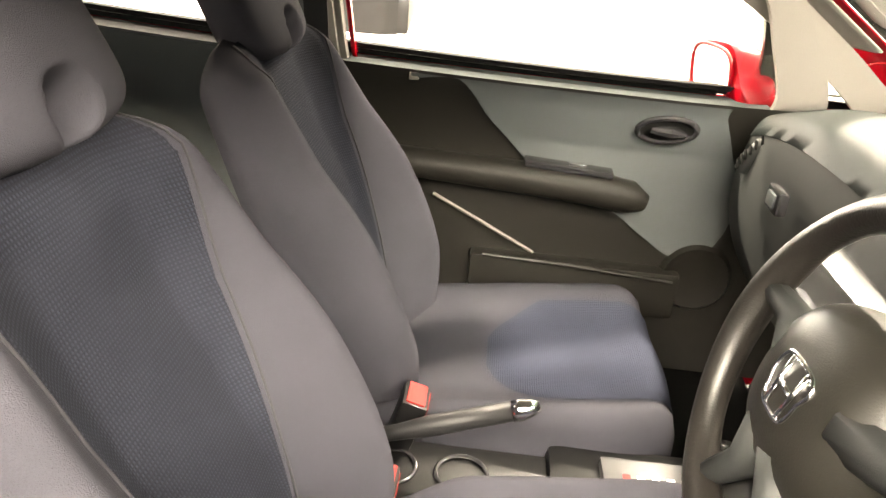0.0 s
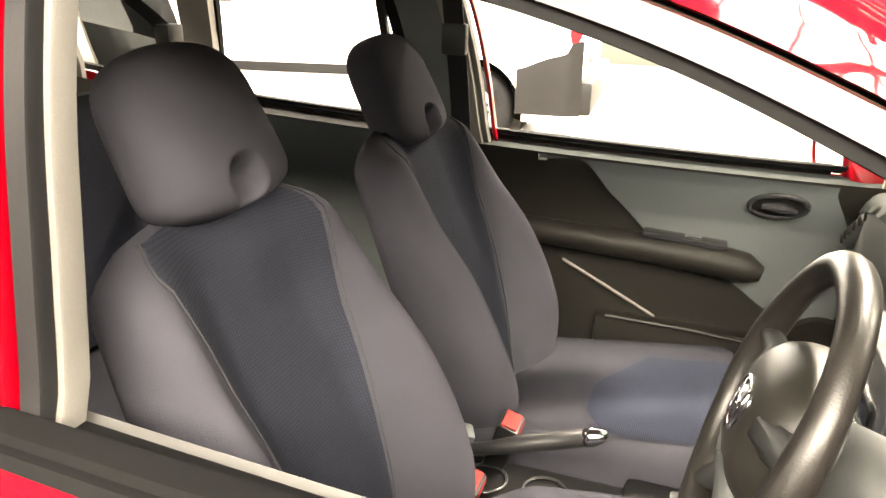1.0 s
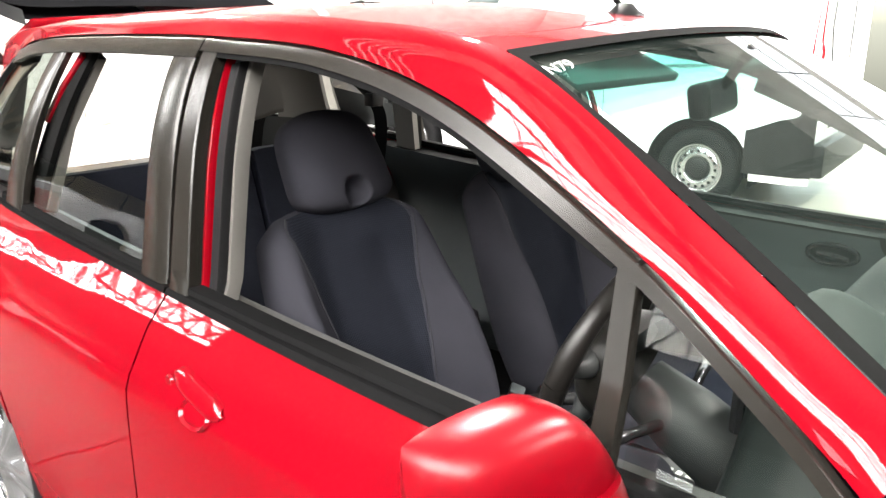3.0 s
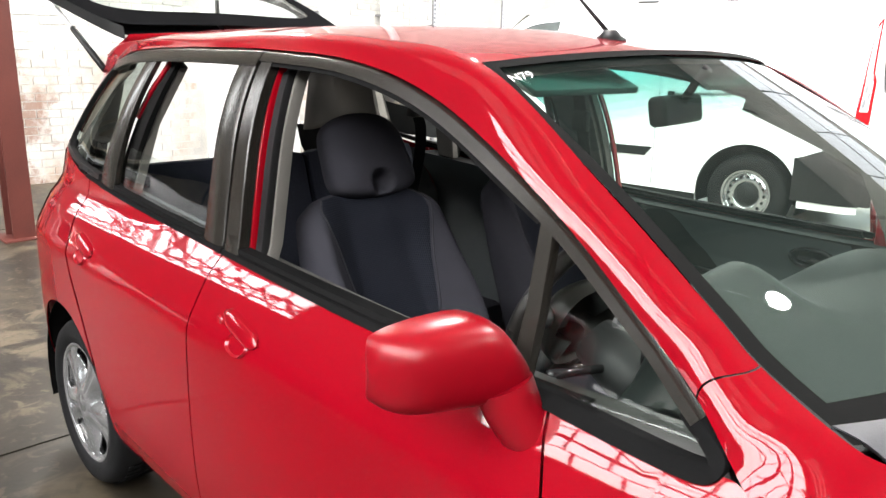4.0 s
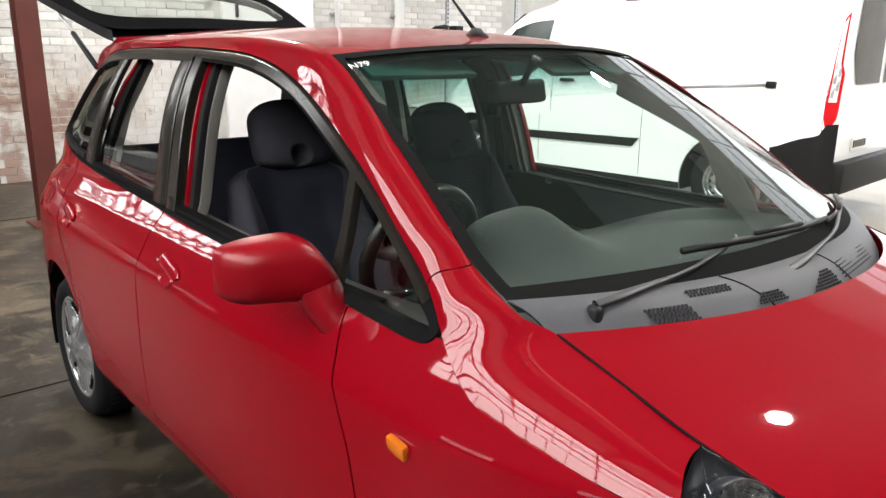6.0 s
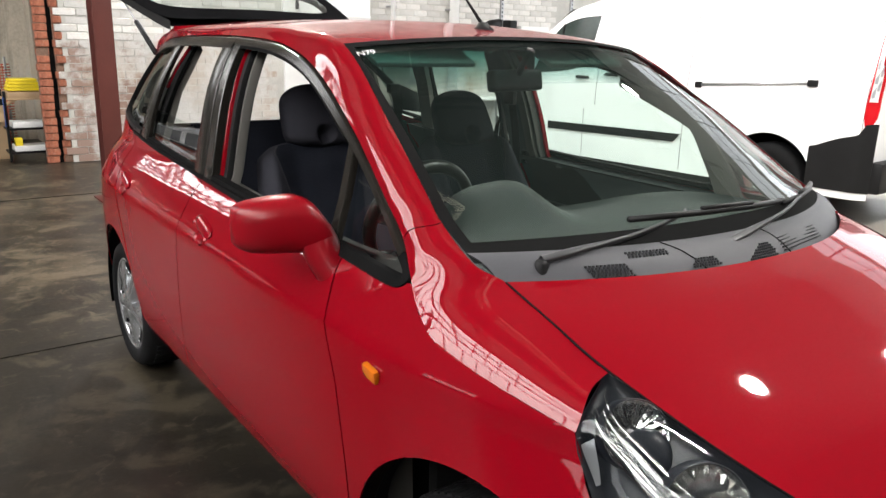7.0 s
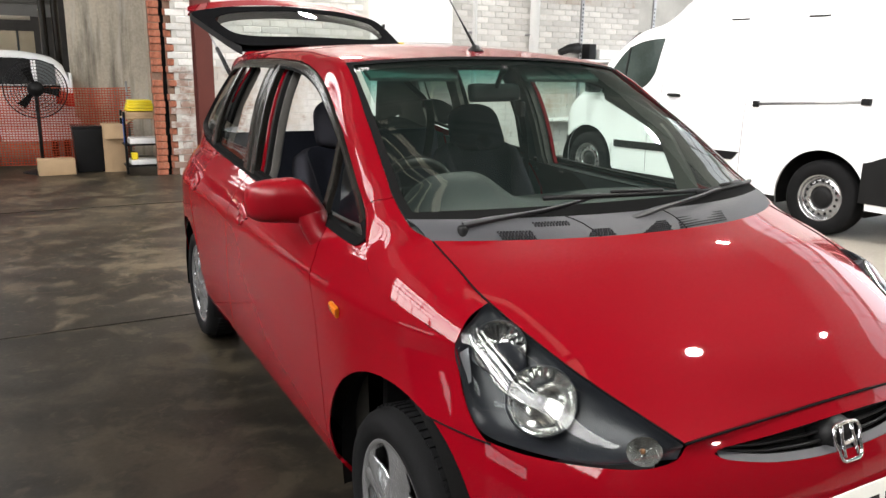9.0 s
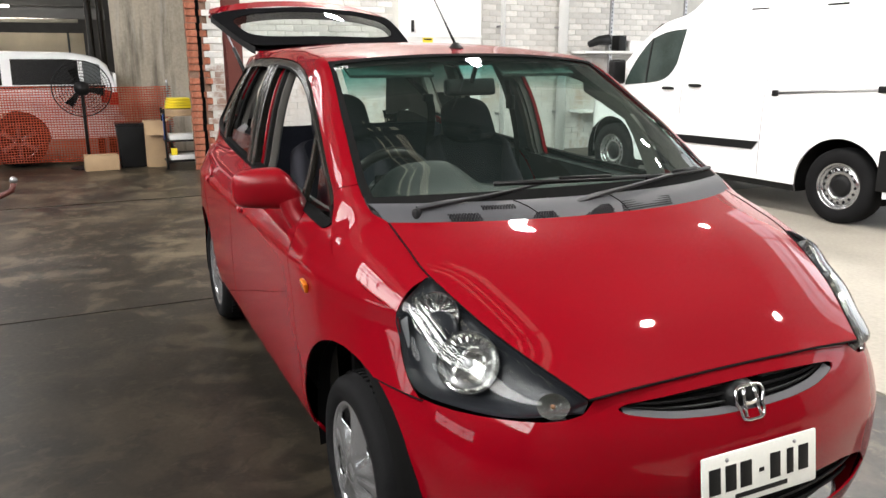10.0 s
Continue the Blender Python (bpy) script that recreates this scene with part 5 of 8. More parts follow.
wheel(pose(1.225, -0.768, 0.29, 0, 20, 0))
wheel(pose(-1.225, -0.775, 0.29, 0, 50, 0))
wheel(pose(1.225, 0.768 + 2 * CY, 0.29, 0, 10, 180))
wheel(pose(-1.225, 0.775 + 2 * CY, 0.29, 0, 35, 180))
for cx, cz, r in ((1.255, 0.33, 0.368), (-1.225, 0.305, 0.351)):
    both("arch_liner", lambda bm: lathe(bm, [(r, 0.015), (r + 0.008, 0.03), (r + 0.008, 0.27), (0.0, 0.27)], (cx, -0.80, cz), "y", 40, 0.0 - 0.3, math.pi + 0.3), DARK, None, "dark wheel-arch liner")

# ---- inside the car ----
CONSOLE = mat("black_console_plastic", (0.0034, 0.0034, 0.0036), 0.4, vary=0.2, fine=500, bump=0.1, spec=0.12)
GEAR_SILVER = mat("satin_silver_plastic", (0.024, 0.024, 0.025), 0.40, 0.1, vary=0.08, spec=0.25)
FABRIC_SEAM = mat("dark_seam_thread", (0.010, 0.0105, 0.014), 0.95, vary=0.2)
def inner(x, z, out=0.0):
    """The inner face of the flank."""
    p = side(x, z)
    return Vector((p.x, p.y + 0.085 - out, p.z))


def seat(yc, lift=0.0, name="front_seat"):
    s = empty(name, None, car)
    tagged(s, "grey fabric front seat with a dark blue woven centre")
    base, up, fwd = Vector((-0.030, yc, 0.50)), Vector((-0.37, 0, 0.929)).normalized(), Vector((0.929, 0, 0.37)).normalized()
    hw = curve([(0, 0.205), (0.12, 0.236), (0.32, 0.252), (0.55, 0.247), (0.8, 0.232), (0.92, 0.220), (1, 0.165)])
    wing = curve([(0, 0.075), (0.2, 0.104), (0.45, 0.098), (0.75, 0.062), (1, 0.028)])
    L = 0.665

    def front(a, v, out=0.0):
        w = hw(v)
        d = 0.026 + 0.016 * math.sin(math.pi * min(1, v * 1.5)) + wing(v) * min(1, max(0, (abs(a) - 0.35) / 0.45)) ** 1.3
        edge = max(0.0, (abs(a) - 0.80) / 0.20)
        d -= (d + 0.0) * (1 - math.sqrt(max(0, 1 - edge**2.2)))
        d *= min(1, max(0, (1 - v) * 9)) ** 0.5 if v > 0.89 else 1
        return base + up * (v * L - 0.022 * max(0, v - 0.8) * 5 * a * a) + fwd * (d + out) + Vector((0, a * w, 0))

    def back(a, v):
        w = hw(v)
        d = -0.065 * math.sqrt(max(0, 1 - abs(a) ** 3)) * (min(1, max(0, (1 - v) * 9)) ** 0.5 if v > 0.89 else 1)
        return base + up * (v * L - 0.022 * max(0, v - 0.8) * 5 * a * a) + fwd * d + Vector((0, a * w, 0))

    bm = bmesh.new()
    sheet(bm, lambda u, v: front(u * 2 - 1, v), 44, 40)
    sheet(bm, lambda u, v: back(1 - u * 2, v), 20, 40)
    bmesh.ops.remove_doubles(bm, verts=bm.verts[:], dist=0.002)
    bmesh.ops.recalc_face_normals(bm, faces=bm.faces[:])
    backrest = part("backrest", bm, FABRIC, s, "", 70)
    inset = curve([(0, 0.30), (0.15, 0.38), (0.4, 0.47), (0.7, 0.62), (0.9, 0.78), (1, 0.84)])
    bm = bmesh.new()
    sheet(bm, lambda u, v: front((u * 2 - 1) * inset(mix(0.03, 0.985, v)), mix(0.03, 0.985, v), 0.004 * math.sin(math.pi * u) ** 0.3 if 0 < u < 1 else -0.003), 28, 36)
    outward(bm, base - fwd)
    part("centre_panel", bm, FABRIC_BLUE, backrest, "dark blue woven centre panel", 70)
    for sg in (-1, 1):
        bm = bmesh.new()
        tube(bm, [front(sg * inset(mix(0.03, 0.985, k / 30)), mix(0.03, 0.985, k / 30), 0.001) for k in range(31)], 0.0018, 6)
        part("seam", bm, FABRIC_SEAM, backrest)
    # headrest with its scooped foot
    c = base + up * (L + (0.082 if yc < 0 else 0.048)) + fwd * 0.022 + Vector((0, 0.030 if yc < 0 else 0.015, 0))
    bm = bmesh.new()
    rows = []
    for i in range(73):
        v = i / 72
        h = 0.117 * (-1 + 2 * v)
        k = max(0.0, 1 - abs(2 * v - 1) ** (7 if v < 0.5 else 4.4)) ** 0.5
        w = mix(0.142, 0.121, v**1.6) * max(k, 0.02 if v > 0.5 else 0.02)
        row = []
        for j in range(120):
            b = 2 * math.pi * j / 120
            x, y = math.copysign(abs(math.cos(b)) ** 0.7, math.cos(b)), math.copysign(abs(math.sin(b)) ** 0.75, math.sin(b))
            dd = 0.052 * x * max(k, 0.02) ** 0.8
            p = c + up * h + fwd * (dd - 0.02 * v) + Vector((0, y * w, 0))
            if x > 0:
                q = (y * w / 0.031) ** 2 + ((h + 0.084) / 0.031) ** 2
                p -= fwd * (0.040 * math.exp(-(q**2.2)) * (1 + 0.5 * min(1, max(-1, (h + 0.084) / 0.03))) - 0.004 * math.exp(-((q - 1.5) ** 2) * 6))
            row.append(bm.verts.new(p))
        rows.append(row)
    for p, q in zip(rows, rows[1:]):
        for j in range(120):
            bm.faces.new((p[j], p[(j + 1) % 120], q[(j + 1) % 120], q[j]))
    bm.faces.new(rows[0][::-1]), bm.faces.new(rows[-1])
    part("headrest", bm, FABRIC, s, "grey headrest with a scooped base", 70)
    for sg in (-1, 1):
        bm = bmesh.new()
        tube(bm, [base + up * (L - 0.06) + Vector((0, sg * 0.055, 0)), base + up * (L + 0.06) + Vector((0, sg * 0.055, 0))], 0.006, 10)
        part("headrest_post", bm, STEEL, s)
    # cushion
    def cush(a, v, top=True):
        w = mix(0.250, 0.262, min(1, v * 2)) * (1 - 0.10 * max(0, (v - 0.75) / 0.25) ** 2)
        x = mix(-0.02, 0.52, v) - 0.035 * a * a * (v > 0.6) * (v - 0.6) / 0.4
        z = 0.520 + 0.060 * v + (0.038 * min(1, max(0, (abs(a) - 0.45) / 0.35)) ** 1.4)
        z += lift * curve([(0, 0), (0.12, 0.1), (0.34, 1), (1, 1)])(v)
        roll = max(0, (v - 0.86) / 0.14)
        z -= 0.075 * (1 - math.sqrt(max(0, 1 - roll**2)))
        e = max(0, (abs(a) - 0.82) / 0.18)
        z -= 0.085 * (1 - math.sqrt(max(0, 1 - e * e)))
        return Vector((x, yc + a * w, z if top else 0.36))
    bm = bmesh.new()
    sheet(bm, lambda u, v: cush(u * 2 - 1, v), 40, 36)
    es = [e for e in bm.edges if e.is_boundary]
    out = bmesh.ops.extrude_edge_only(bm, edges=es)
    for v in out["geom"]:
        if isinstance(v, bmesh.types.BMVert):
            v.co.z = 0.36
            v.co.x = mix(v.co.x, 0.25, 0.08)
            v.co.y = mix(v.co.y, yc, 0.10)
    bmesh.ops.recalc_face_normals(bm, faces=bm.faces[:])
    cushion = part("cushion", bm, FABRIC, s, "", 70)
    bm = bmesh.new()
    def patch(u, v):
        a, t = (u * 2 - 1), mix(0.36, 0.985, v)
        w = 0.66 * min(1, (max(0.0, (t - 0.35)) / 0.20)) ** 0.42
        return cush(a * w, t) + Vector((0.002, 0, 0.003))
    sheet(bm, patch, 24, 26)
    outward(bm, (0.25, yc, 0.3))
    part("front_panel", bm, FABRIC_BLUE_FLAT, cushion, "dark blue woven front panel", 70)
    bm = bmesh.new()
    box(bm, 0.02, 0.46, yc - 0.19, yc + 0.19, 0.26, 0.37, 0.01)
    part("seat_base", bm, BLACK_TRIM, s)
    return s


seat(-0.335, 0.052), seat(0.335)

# belt buckles
for x, y, z in ((0.044, -0.105, 0.604), (0.068, 0.067, 0.620)):
    b = boxpart("belt_buckle", (-0.021, 0.021, -0.031, 0.031, -0.135, 0.0), CONSOLE, car, 0.006)
    b.matrix_local = pose(x, y, z, 0, 16, 0)
    tagged(b, "black belt buckle with a red button")
    boxpart("buckle_button", (-0.015, 0.015, -0.026, 0.026, -0.006, 0.003), BUCKLE_RED, b, 0.002, label="red release button")
    r = boxpart("buckle_tongue", (0.021, 0.0225, -0.022, 0.022, -0.036, -0.004), BUCKLE_RED, b, 0.001)
bm = bmesh.new()
box(bm, -0.02, 0.02, -0.02, 0.02, -0.012, 0.012, 0.006, pose(-0.02, 0.045, 0.585, 10, 20, 30))
part("belt_clip", bm, DASH_GREY, car)
# handbrake, tunnel, console and gear plate
hb = empty("handbrake", None, car)
tagged(hb, "black handbrake lever with a silver button")
bm = bmesh.new()
tube(bm, [(-0.05, -0.02, 0.580), (0.05, -0.016, 0.610), (0.10, -0.014, 0.628), (0.215, -0.010, 0.668)], [0.011, 0.012, 0.016, 0.015], 12)
part("lever", bm, BLACK_TRIM, hb)
bm = bmesh.new()
tube(bm, [(0.212, -0.010, 0.667), (0.225, -0.010, 0.671), (0.238, -0.0095, 0.676), (0.250, -0.009, 0.680)], [0.016, 0.0165, 0.013, 0.008], 14)
part("release_button", bm, CHROME, hb, "silver release button")
bm = bmesh.new()
box(bm, -0.45, 0.30, -0.075, 0.075, 0.20, 0.53, 0.02)
box(bm, 0.28, 0.78, -0.095, 0.095, 0.20, 0.545, 0.02)
part("centre_console", bm, CONSOLE, car, "black plastic centre console")
for sg, x0 in ((-1, -0.06), (-1, 0.05)):
    bm = bmesh.new()
    lathe(bm, [(0.036, 0.0), (0.040, 0.004), (0.043, 0.0)], (x0 + 0.10, 0.0, 0.533), "z", 24)
    part("cup_holder", bm, BLACK_GLOSS, car)
gp = boxpart("gear_plate", (0.36, 0.53, -0.070, 0.050, 0.540, 0.560), GEAR_SILVER, car, 0.006, label="silver automatic gear selector plate")
boxpart("gear_slot", (0.38, 0.50, -0.045, -0.010, 0.559, 0.563), BLACK_GLOSS, gp, 0.002)
for k in range(5):
    boxpart("gear_mark", (0.39 + 0.022 * k, 0.402 + 0.022 * k, -0.004, 0.010, 0.559, 0.562), WHITE_PLASTIC if k else BUCKLE_RED, gp, 0.001)
bm = bmesh.new()
tube(bm, [(0.50, -0.028, 0.55), (0.51, -0.028, 0.62), (0.52, -0.028, 0.66)], [0.009, 0.009, 0.018], 12)
part("gear_lever", bm, BLACK_GLOSS, gp)

# steering wheel and column
sw = empty("steering_wheel", None, car)
tagged(sw, "grey steering wheel with a worn leather rim")
bm = bmesh.new()
pts = [(0.170 * math.cos(a), 0.170 * math.sin(a), 0) for a in [2 * math.pi * k / 64 for k in range(65)]]
tube(bm, pts, [0.0185 + 0.0015 * math.cos(4 * 2 * math.pi * k / 64) for k in range(65)], 14, False)
part("rim", bm, LEATHER, sw, "black leather-look rim", 60)
bm = bmesh.new()
rows = []
for i in range(11):
    k = i / 10
    rr = math.sqrt(max(0, 1 - (k * 0.98) ** 2.6))
    row = [bm.verts.new((math.copysign(abs(math.cos(b)) ** 0.8, math.cos(b)) * 0.105 * (0.25 + 0.75 * rr), math.copysign(abs(math.sin(b)) ** 0.8, math.sin(b)) * (0.082 if math.sin(b) > 0 else 0.098) * (0.25 + 0.75 * rr), -0.045 + 0.072 * k)) for b in [2 * math.pi * j / 36 for j in range(36)]]
    rows.append(row)
for p, q in zip(rows, rows[1:]):
    for j in range(36):
        bm.faces.new((p[j], p[(j + 1) % 36], q[(j + 1) % 36], q[j]))
bm.faces.new(rows[-1])
hubp = part("hub_pad", bm, DOOR_DARK, sw, "dark grey airbag pad", 60)
bm = bmesh.new()
tube(bm, [(0.030 * math.copysign(abs(math.cos(a)) ** 0.5, math.cos(a)) * (1.06 if math.sin(a) > 0 else 0.86), -0.005 + 0.026 * math.copysign(abs(math.sin(a)) ** 0.5, math.sin(a)), 0.0275) for a in [2 * math.pi * k / 32 for k in range(33)]], 0.0024, 8, False)
part("badge_frame", bm, CHROME, hubp)
for sg in (-1, 1):
    bm = bmesh.new()
    tube(bm, [(sg * 0.013, -0.029, 0.028), (sg * 0.016, 0.019, 0.028)], 0.0028, 8)
    part("badge_bar", bm, CHROME, hubp)
bm = bmesh.new()
tube(bm, [(-0.013, -0.006, 0.028), (0.013, -0.006, 0.028)], 0.0028, 8)
part("badge_bar", bm, CHROME, hubp)
for a in (8, 172, 250, 290):
    bm = bmesh.new()
    c, s_ = math.cos(radians(a)), math.sin(radians(a))
    tube(bm, [(0.06 * c, 0.06 * s_, -0.005), (0.12 * c, 0.12 * s_, -0.012), (0.158 * c, 0.158 * s_, 0.0)], [0.030, 0.017, 0.013], 10)
    part("wheel_spoke", bm, DASH, sw)
axis = Vector((-0.944, 0, 0.330)).normalized()
sw.matrix_local = Matrix.Translation((0.438, -0.347, 0.968)) @ Matrix(((Vector((0, -1, 0))), axis.cross(Vector((0, -1, 0))), axis)).transposed().to_4x4() @ pose(0, 0, 0, 0, 0, 0)
bm = bmesh.new()
tube(bm, [(0.50, -0.35, 0.925), (0.58, -0.35, 0.885), (0.74, -0.35, 0.80)], [0.050, 0.062, 0.066], 16)
part("steering_column", bm, DASH, car, "grey steering column shroud")
for sg in (-1, 1):
    bm = bmesh.new()
    tube(bm, [(0.56, -0.35 + sg * 0.05, 0.895), (0.545, -0.35 + sg * 0.13, 0.905), (0.535, -0.35 + sg * 0.19, 0.912)], [0.009, 0.009, 0.012], 10)
    part("column_stalk", bm, BLACK_GLOSS, car, "black column stalk")

# dashboard: a long padded top, a binnacle in front of the wheel and a face with vents
DASH_BACK = path([(1.02, -0.64, 0.985), (1.13, -0.4, 1.00), (1.20, 0, 1.01), (1.13, 0.4, 1.00), (1.02, 0.64, 0.985)])
def dash_top(u, v):
    y = mix(-0.655, 0.672, u)
    b = DASH_BACK(u * 4)
    front_x = 0.70 - 0.03 * math.cos(min(y * 4, 0.3))
    x = mix(b.x, front_x, v)
    z = mix(0.985, 0.975 + 0.055 * (1 - (y / 0.66) ** 4), v) + 0.02 * math.sin(math.pi * min(1, v * 1.1))
    hump = 0.100 * math.exp(-(((y + 0.345) / 0.18) ** 4)) * math.exp(-(((x - 0.735) / 0.115) ** 2))
    z += hump + 0.012 * math.exp(-(((y - 0.35) / 0.24) ** 4)) * math.exp(-(((x - 0.85) / 0.14) ** 4))
    edge = max(0, (v - 0.9) / 0.1)
    return Vector((x, y, z - 0.045 * edge**2))
bm = bmesh.new()
sheet(bm, dash_top, 70, 34)
outward(bm, (0.9, 0, 0.5)), thick(bm, 0.01)
dash = part("dashboard", bm, DASH_SHADED, car, "grey moulded dashboard, its top darkened as if in shade", 60)
def dash_face(u, v):
    y = mix(-0.655, 0.672, u)
    z = mix(0.56, 0.935 + 0.055 * (1 - (y / 0.66) ** 4), v)
    hump = 0.05 * math.exp(-(((y + 0.35) / 0.20) ** 4)) * max(0, v - 0.6) * 2
    x = 0.675 + 0.10 * (1 - v) ** 2 + 0.02 * math.sin(math.pi * v) * (1 if y > 0.1 else 0) - 0.03 * math.cos(min(y * 4, 0.3)) + 0.03
    return Vector((x - 0.05 * math.sin(math.pi * v), y, z + hump))
bm = bmesh.new()
sheet(bm, dash_face, 60, 24)
outward(bm, (0.95, 0, 0.75)), thick(bm, 0.01)
part("dash_face", bm, DASH, dash, "dark grey dash face")
# passenger end vent and the airbag badge recess
vent = empty("air_vent", None, car)
tagged(vent, "dark air vent with upright slats")
vent_line = path([(0.650, 0.612, 0.868), (0.668, 0.606, 0.905), (0.700, 0.600, 0.945), (0.748, 0.596, 0.982)])
bm = bmesh.new()
tube(bm, [vent_line(3 * k / 16) for k in range(17)], [0.014 + 0.006 * math.sin(math.pi * k / 16) for k in range(17)], 12)
part("vent_body", bm, DASH, vent)
for k in range(10):
    bm = bmesh.new()
    p = vent_line(0.2 + 2.6 * k / 9) + Vector((-0.015, -0.006, 0.012))
    tube(bm, [p + Vector((0.004, 0.012, 0.002)), p + Vector((-0.002, -0.004, 0.002)), p + Vector((-0.002, -0.014, -0.010))], 0.0030, 6)
    part("vent_slat", bm, DARK, vent)
boxpart("airbag_mark", (0.622, 0.640, 0.31, 0.37, 0.885, 0.925), BLACK_GLOSS, dash, 0.004)
boxpart("airbag_plate", (0.618, 0.630, 0.322, 0.358, 0.893, 0.918), DASH_GREY, dash, 0.003)
# silver centre stack with knobs
stack = boxpart("centre_panel_unit", (0.600, 0.66, -0.135, 0.135, 0.58, 0.92), SILVER, car, 0.02, label="silver centre stack with radio and knobs")
boxpart("radio", (0.592, 0.602, -0.10, 0.10, 0.76, 0.86), BLACK_GLOSS, stack, 0.004, label="black radio face")
for r in range(2):
    for k in range(6):
        boxpart("radio_button", (0.588, 0.593, -0.085 + 0.03 * k, -0.063 + 0.03 * k, 0.775 + 0.035 * r, 0.792 + 0.035 * r), DASH_GREY, stack, 0.002)
for y in (-0.08, 0, 0.08):
    bm = bmesh.new()
    lathe(bm, [(0.0, -0.03), (0.018, -0.029), (0.022, -0.02), (0.026, 0.0)], (0.60, y, 0.68), "x", 24)
    part("heater_knob", bm, BLACK_GLOSS, stack)
    bm = bmesh.new()
    lathe(bm, [(0.028, -0.003), (0.031, -0.005), (0.034, 0.0)], (0.60, y, 0.68), "x", 24)
    part("knob_ring", bm, CHROME, stack)
boxpart("instrument_cluster", (0.69, 0.71, -0.50, -0.20, 0.97, 1.08), BLACK_GLOSS, car, 0.01, label="dark instrument cluster")

# floor pan and bulkhead close the cabin below
bm = bmesh.new()
box(bm, -1.75, 1.0, -0.70, 0.74, 0.225, 0.25, 0.0)
box(bm, -0.78, 0.84, -0.755, 0.80, 0.245, 0.28, 0.0)
part("floor_pan", bm, DARK, car, "dark carpeted floor")
bm = bmesh.new()
box(bm, 1.0, 1.03, -0.70, 0.70, 0.19, 0.98, 0.0)
part("bulkhead", bm, DARK, car)

# rear bench: low dark backrest
rb = empty("rear_seat", None, car)
tagged(rb, "dark grey rear bench seat")
for y0, y1 in ((-0.60, 0.06), (0.065, 0.60)):
    boxpart("rear_backrest", (-0.07, 0.07, y0, y1, 0, 0.59), FABRIC_BLUE, rb, 0.045, pose(-1.02, 0, 0.52, 0, -16, 0))
boxpart("rear_cushion", (-1.0, -0.55, -0.60, 0.60, 0.40, 0.53), FABRIC, rb, 0.05)
boxpart("parcel_bar", (-1.30, -1.24, -0.58, 0.58, 1.02, 1.06), BLACK_TRIM, car, 0.01, label="dark load cover bar")

# door trims on both sides
def trim(x0, x1, z0, z1, out, nu=30, nv=14):
    return lambda bm: sheet(bm, lambda u, v: (lambda x: inner(x, mix(z0(x), z1(x), v), out))(mix(x0, x1, u)), nu, nv)
def both_trim(name, f, material, parents, label, t=0.006):
    bm = bmesh.new()
    f(bm)
    bm.normal_update()
    other = mirrored(bm, 0.012)
    return part(name, bm, material, parents[0], label), part(name, other, material, parents[1], label)
both_trim("door_trim", trim(-0.29, 1.0, lambda x: 0.300, lambda x: belt(x) - 0.005, 0.0), DOOR_DARK, front_doors, "black lower door trim")
both_trim("door_trim", trim(-1.12, -0.31, lambda x: 0.30, lambda x: belt(x) - 0.005, 0.0), DASH_GREY, rear_doors, "grey rear door trim")
diag = curve([(-0.05, 0.97), (0.05, 0.985), (0.14, 0.88), (0.28, 0.755), (0.34, 0.735), (0.44, 0.690), (0.52, 0.635), (0.60, 0.592), (0.66, 0.600), (0.70, 0.66), (0.715, 0.72)])
front_curve = curve([(0.59, 0.60), (0.62, 0.685), (0.68, 0.715), (0.75, 0.712), (0.86, 0.672), (0.95, 0.628)])
both_trim("upper_trim", lambda bm: sheet(bm, lambda u, v: (lambda x: (lambda z: inner(min(x, front_curve(z)), z, -0.010))(mix(diag(x), belt(x) - 0.010, v)))(mix(-0.04, 0.714, u)), 60, 30), DASH_GREY, front_doors, "smooth grey upper door trim")
both_trim("quarter_trim", trim(-1.79, -1.10, lambda x: 0.30, lambda x: min(belt(x), 1.115) + 0.010 - 0.5 * max(0, (-1.66 - x) / 0.15), -0.02), DASH, (car, car), "dark luggage bay trim")
for k in (0, 1):
    bm = bmesh.new()
    sheet(bm, lambda u, v: (lambda x: mix(flip(inner(x, belt(x) - 0.012), 1 - 2 * k, 0.012), flip(side(x, belt(x) - 0.012, -0.016), 1 - 2 * k), v))(mix(-0.29, 0.72, u)), 30, 2)
    part("sill_cap", bm, (SEAL, LEDGE)[k], front_doors[k], "dark window ledge")
for k in (0, 1):
    bm = bmesh.new()
    sheet(bm, lambda u, v: (lambda x: mix(flip(inner(x, belt(x) - 0.012), 1 - 2 * k, 0.012), flip(side(x, belt(x) - 0.012, -0.016), 1 - 2 * k), v))(mix(-1.15, -0.31, u)), 30, 2)
    part("sill_cap", bm, SEAL, rear_doors[k], "black window ledge")
def armrest(bm):
    pts = [(-0.28, 0.775), (-0.1, 0.772), (0.1, 0.764), (0.25, 0.758), (0.38, 0.750), (0.47, 0.738), (0.505, 0.728)]
    tube(bm, [inner(x, z, -0.030) for x, z in pts], [0.028, 0.034, 0.036, 0.038, 0.040, 0.038, 0.020], 14)
arms = both_trim("armrest", armrest, DOOR_DARK, front_doors, "black padded armrest")
both_trim("window_switch", lambda bm: box(bm, -0.10, 0.10, -0.022, 0.022, -0.01, 0.006, 0.005, Matrix.Translation(inner(0.32, 0.797, -0.034)) @ pose(0, 0, 0, 0, 3, 0)), BLACK_GLOSS, arms, "window switch panel")
both_trim("switch_key", lambda bm: box(bm, -0.02, 0.02, -0.008, 0.008, 0.004, 0.010, 0.002, Matrix.Translation(inner(0.34, 0.797, -0.034))), CHROME, arms, "small bright switch")
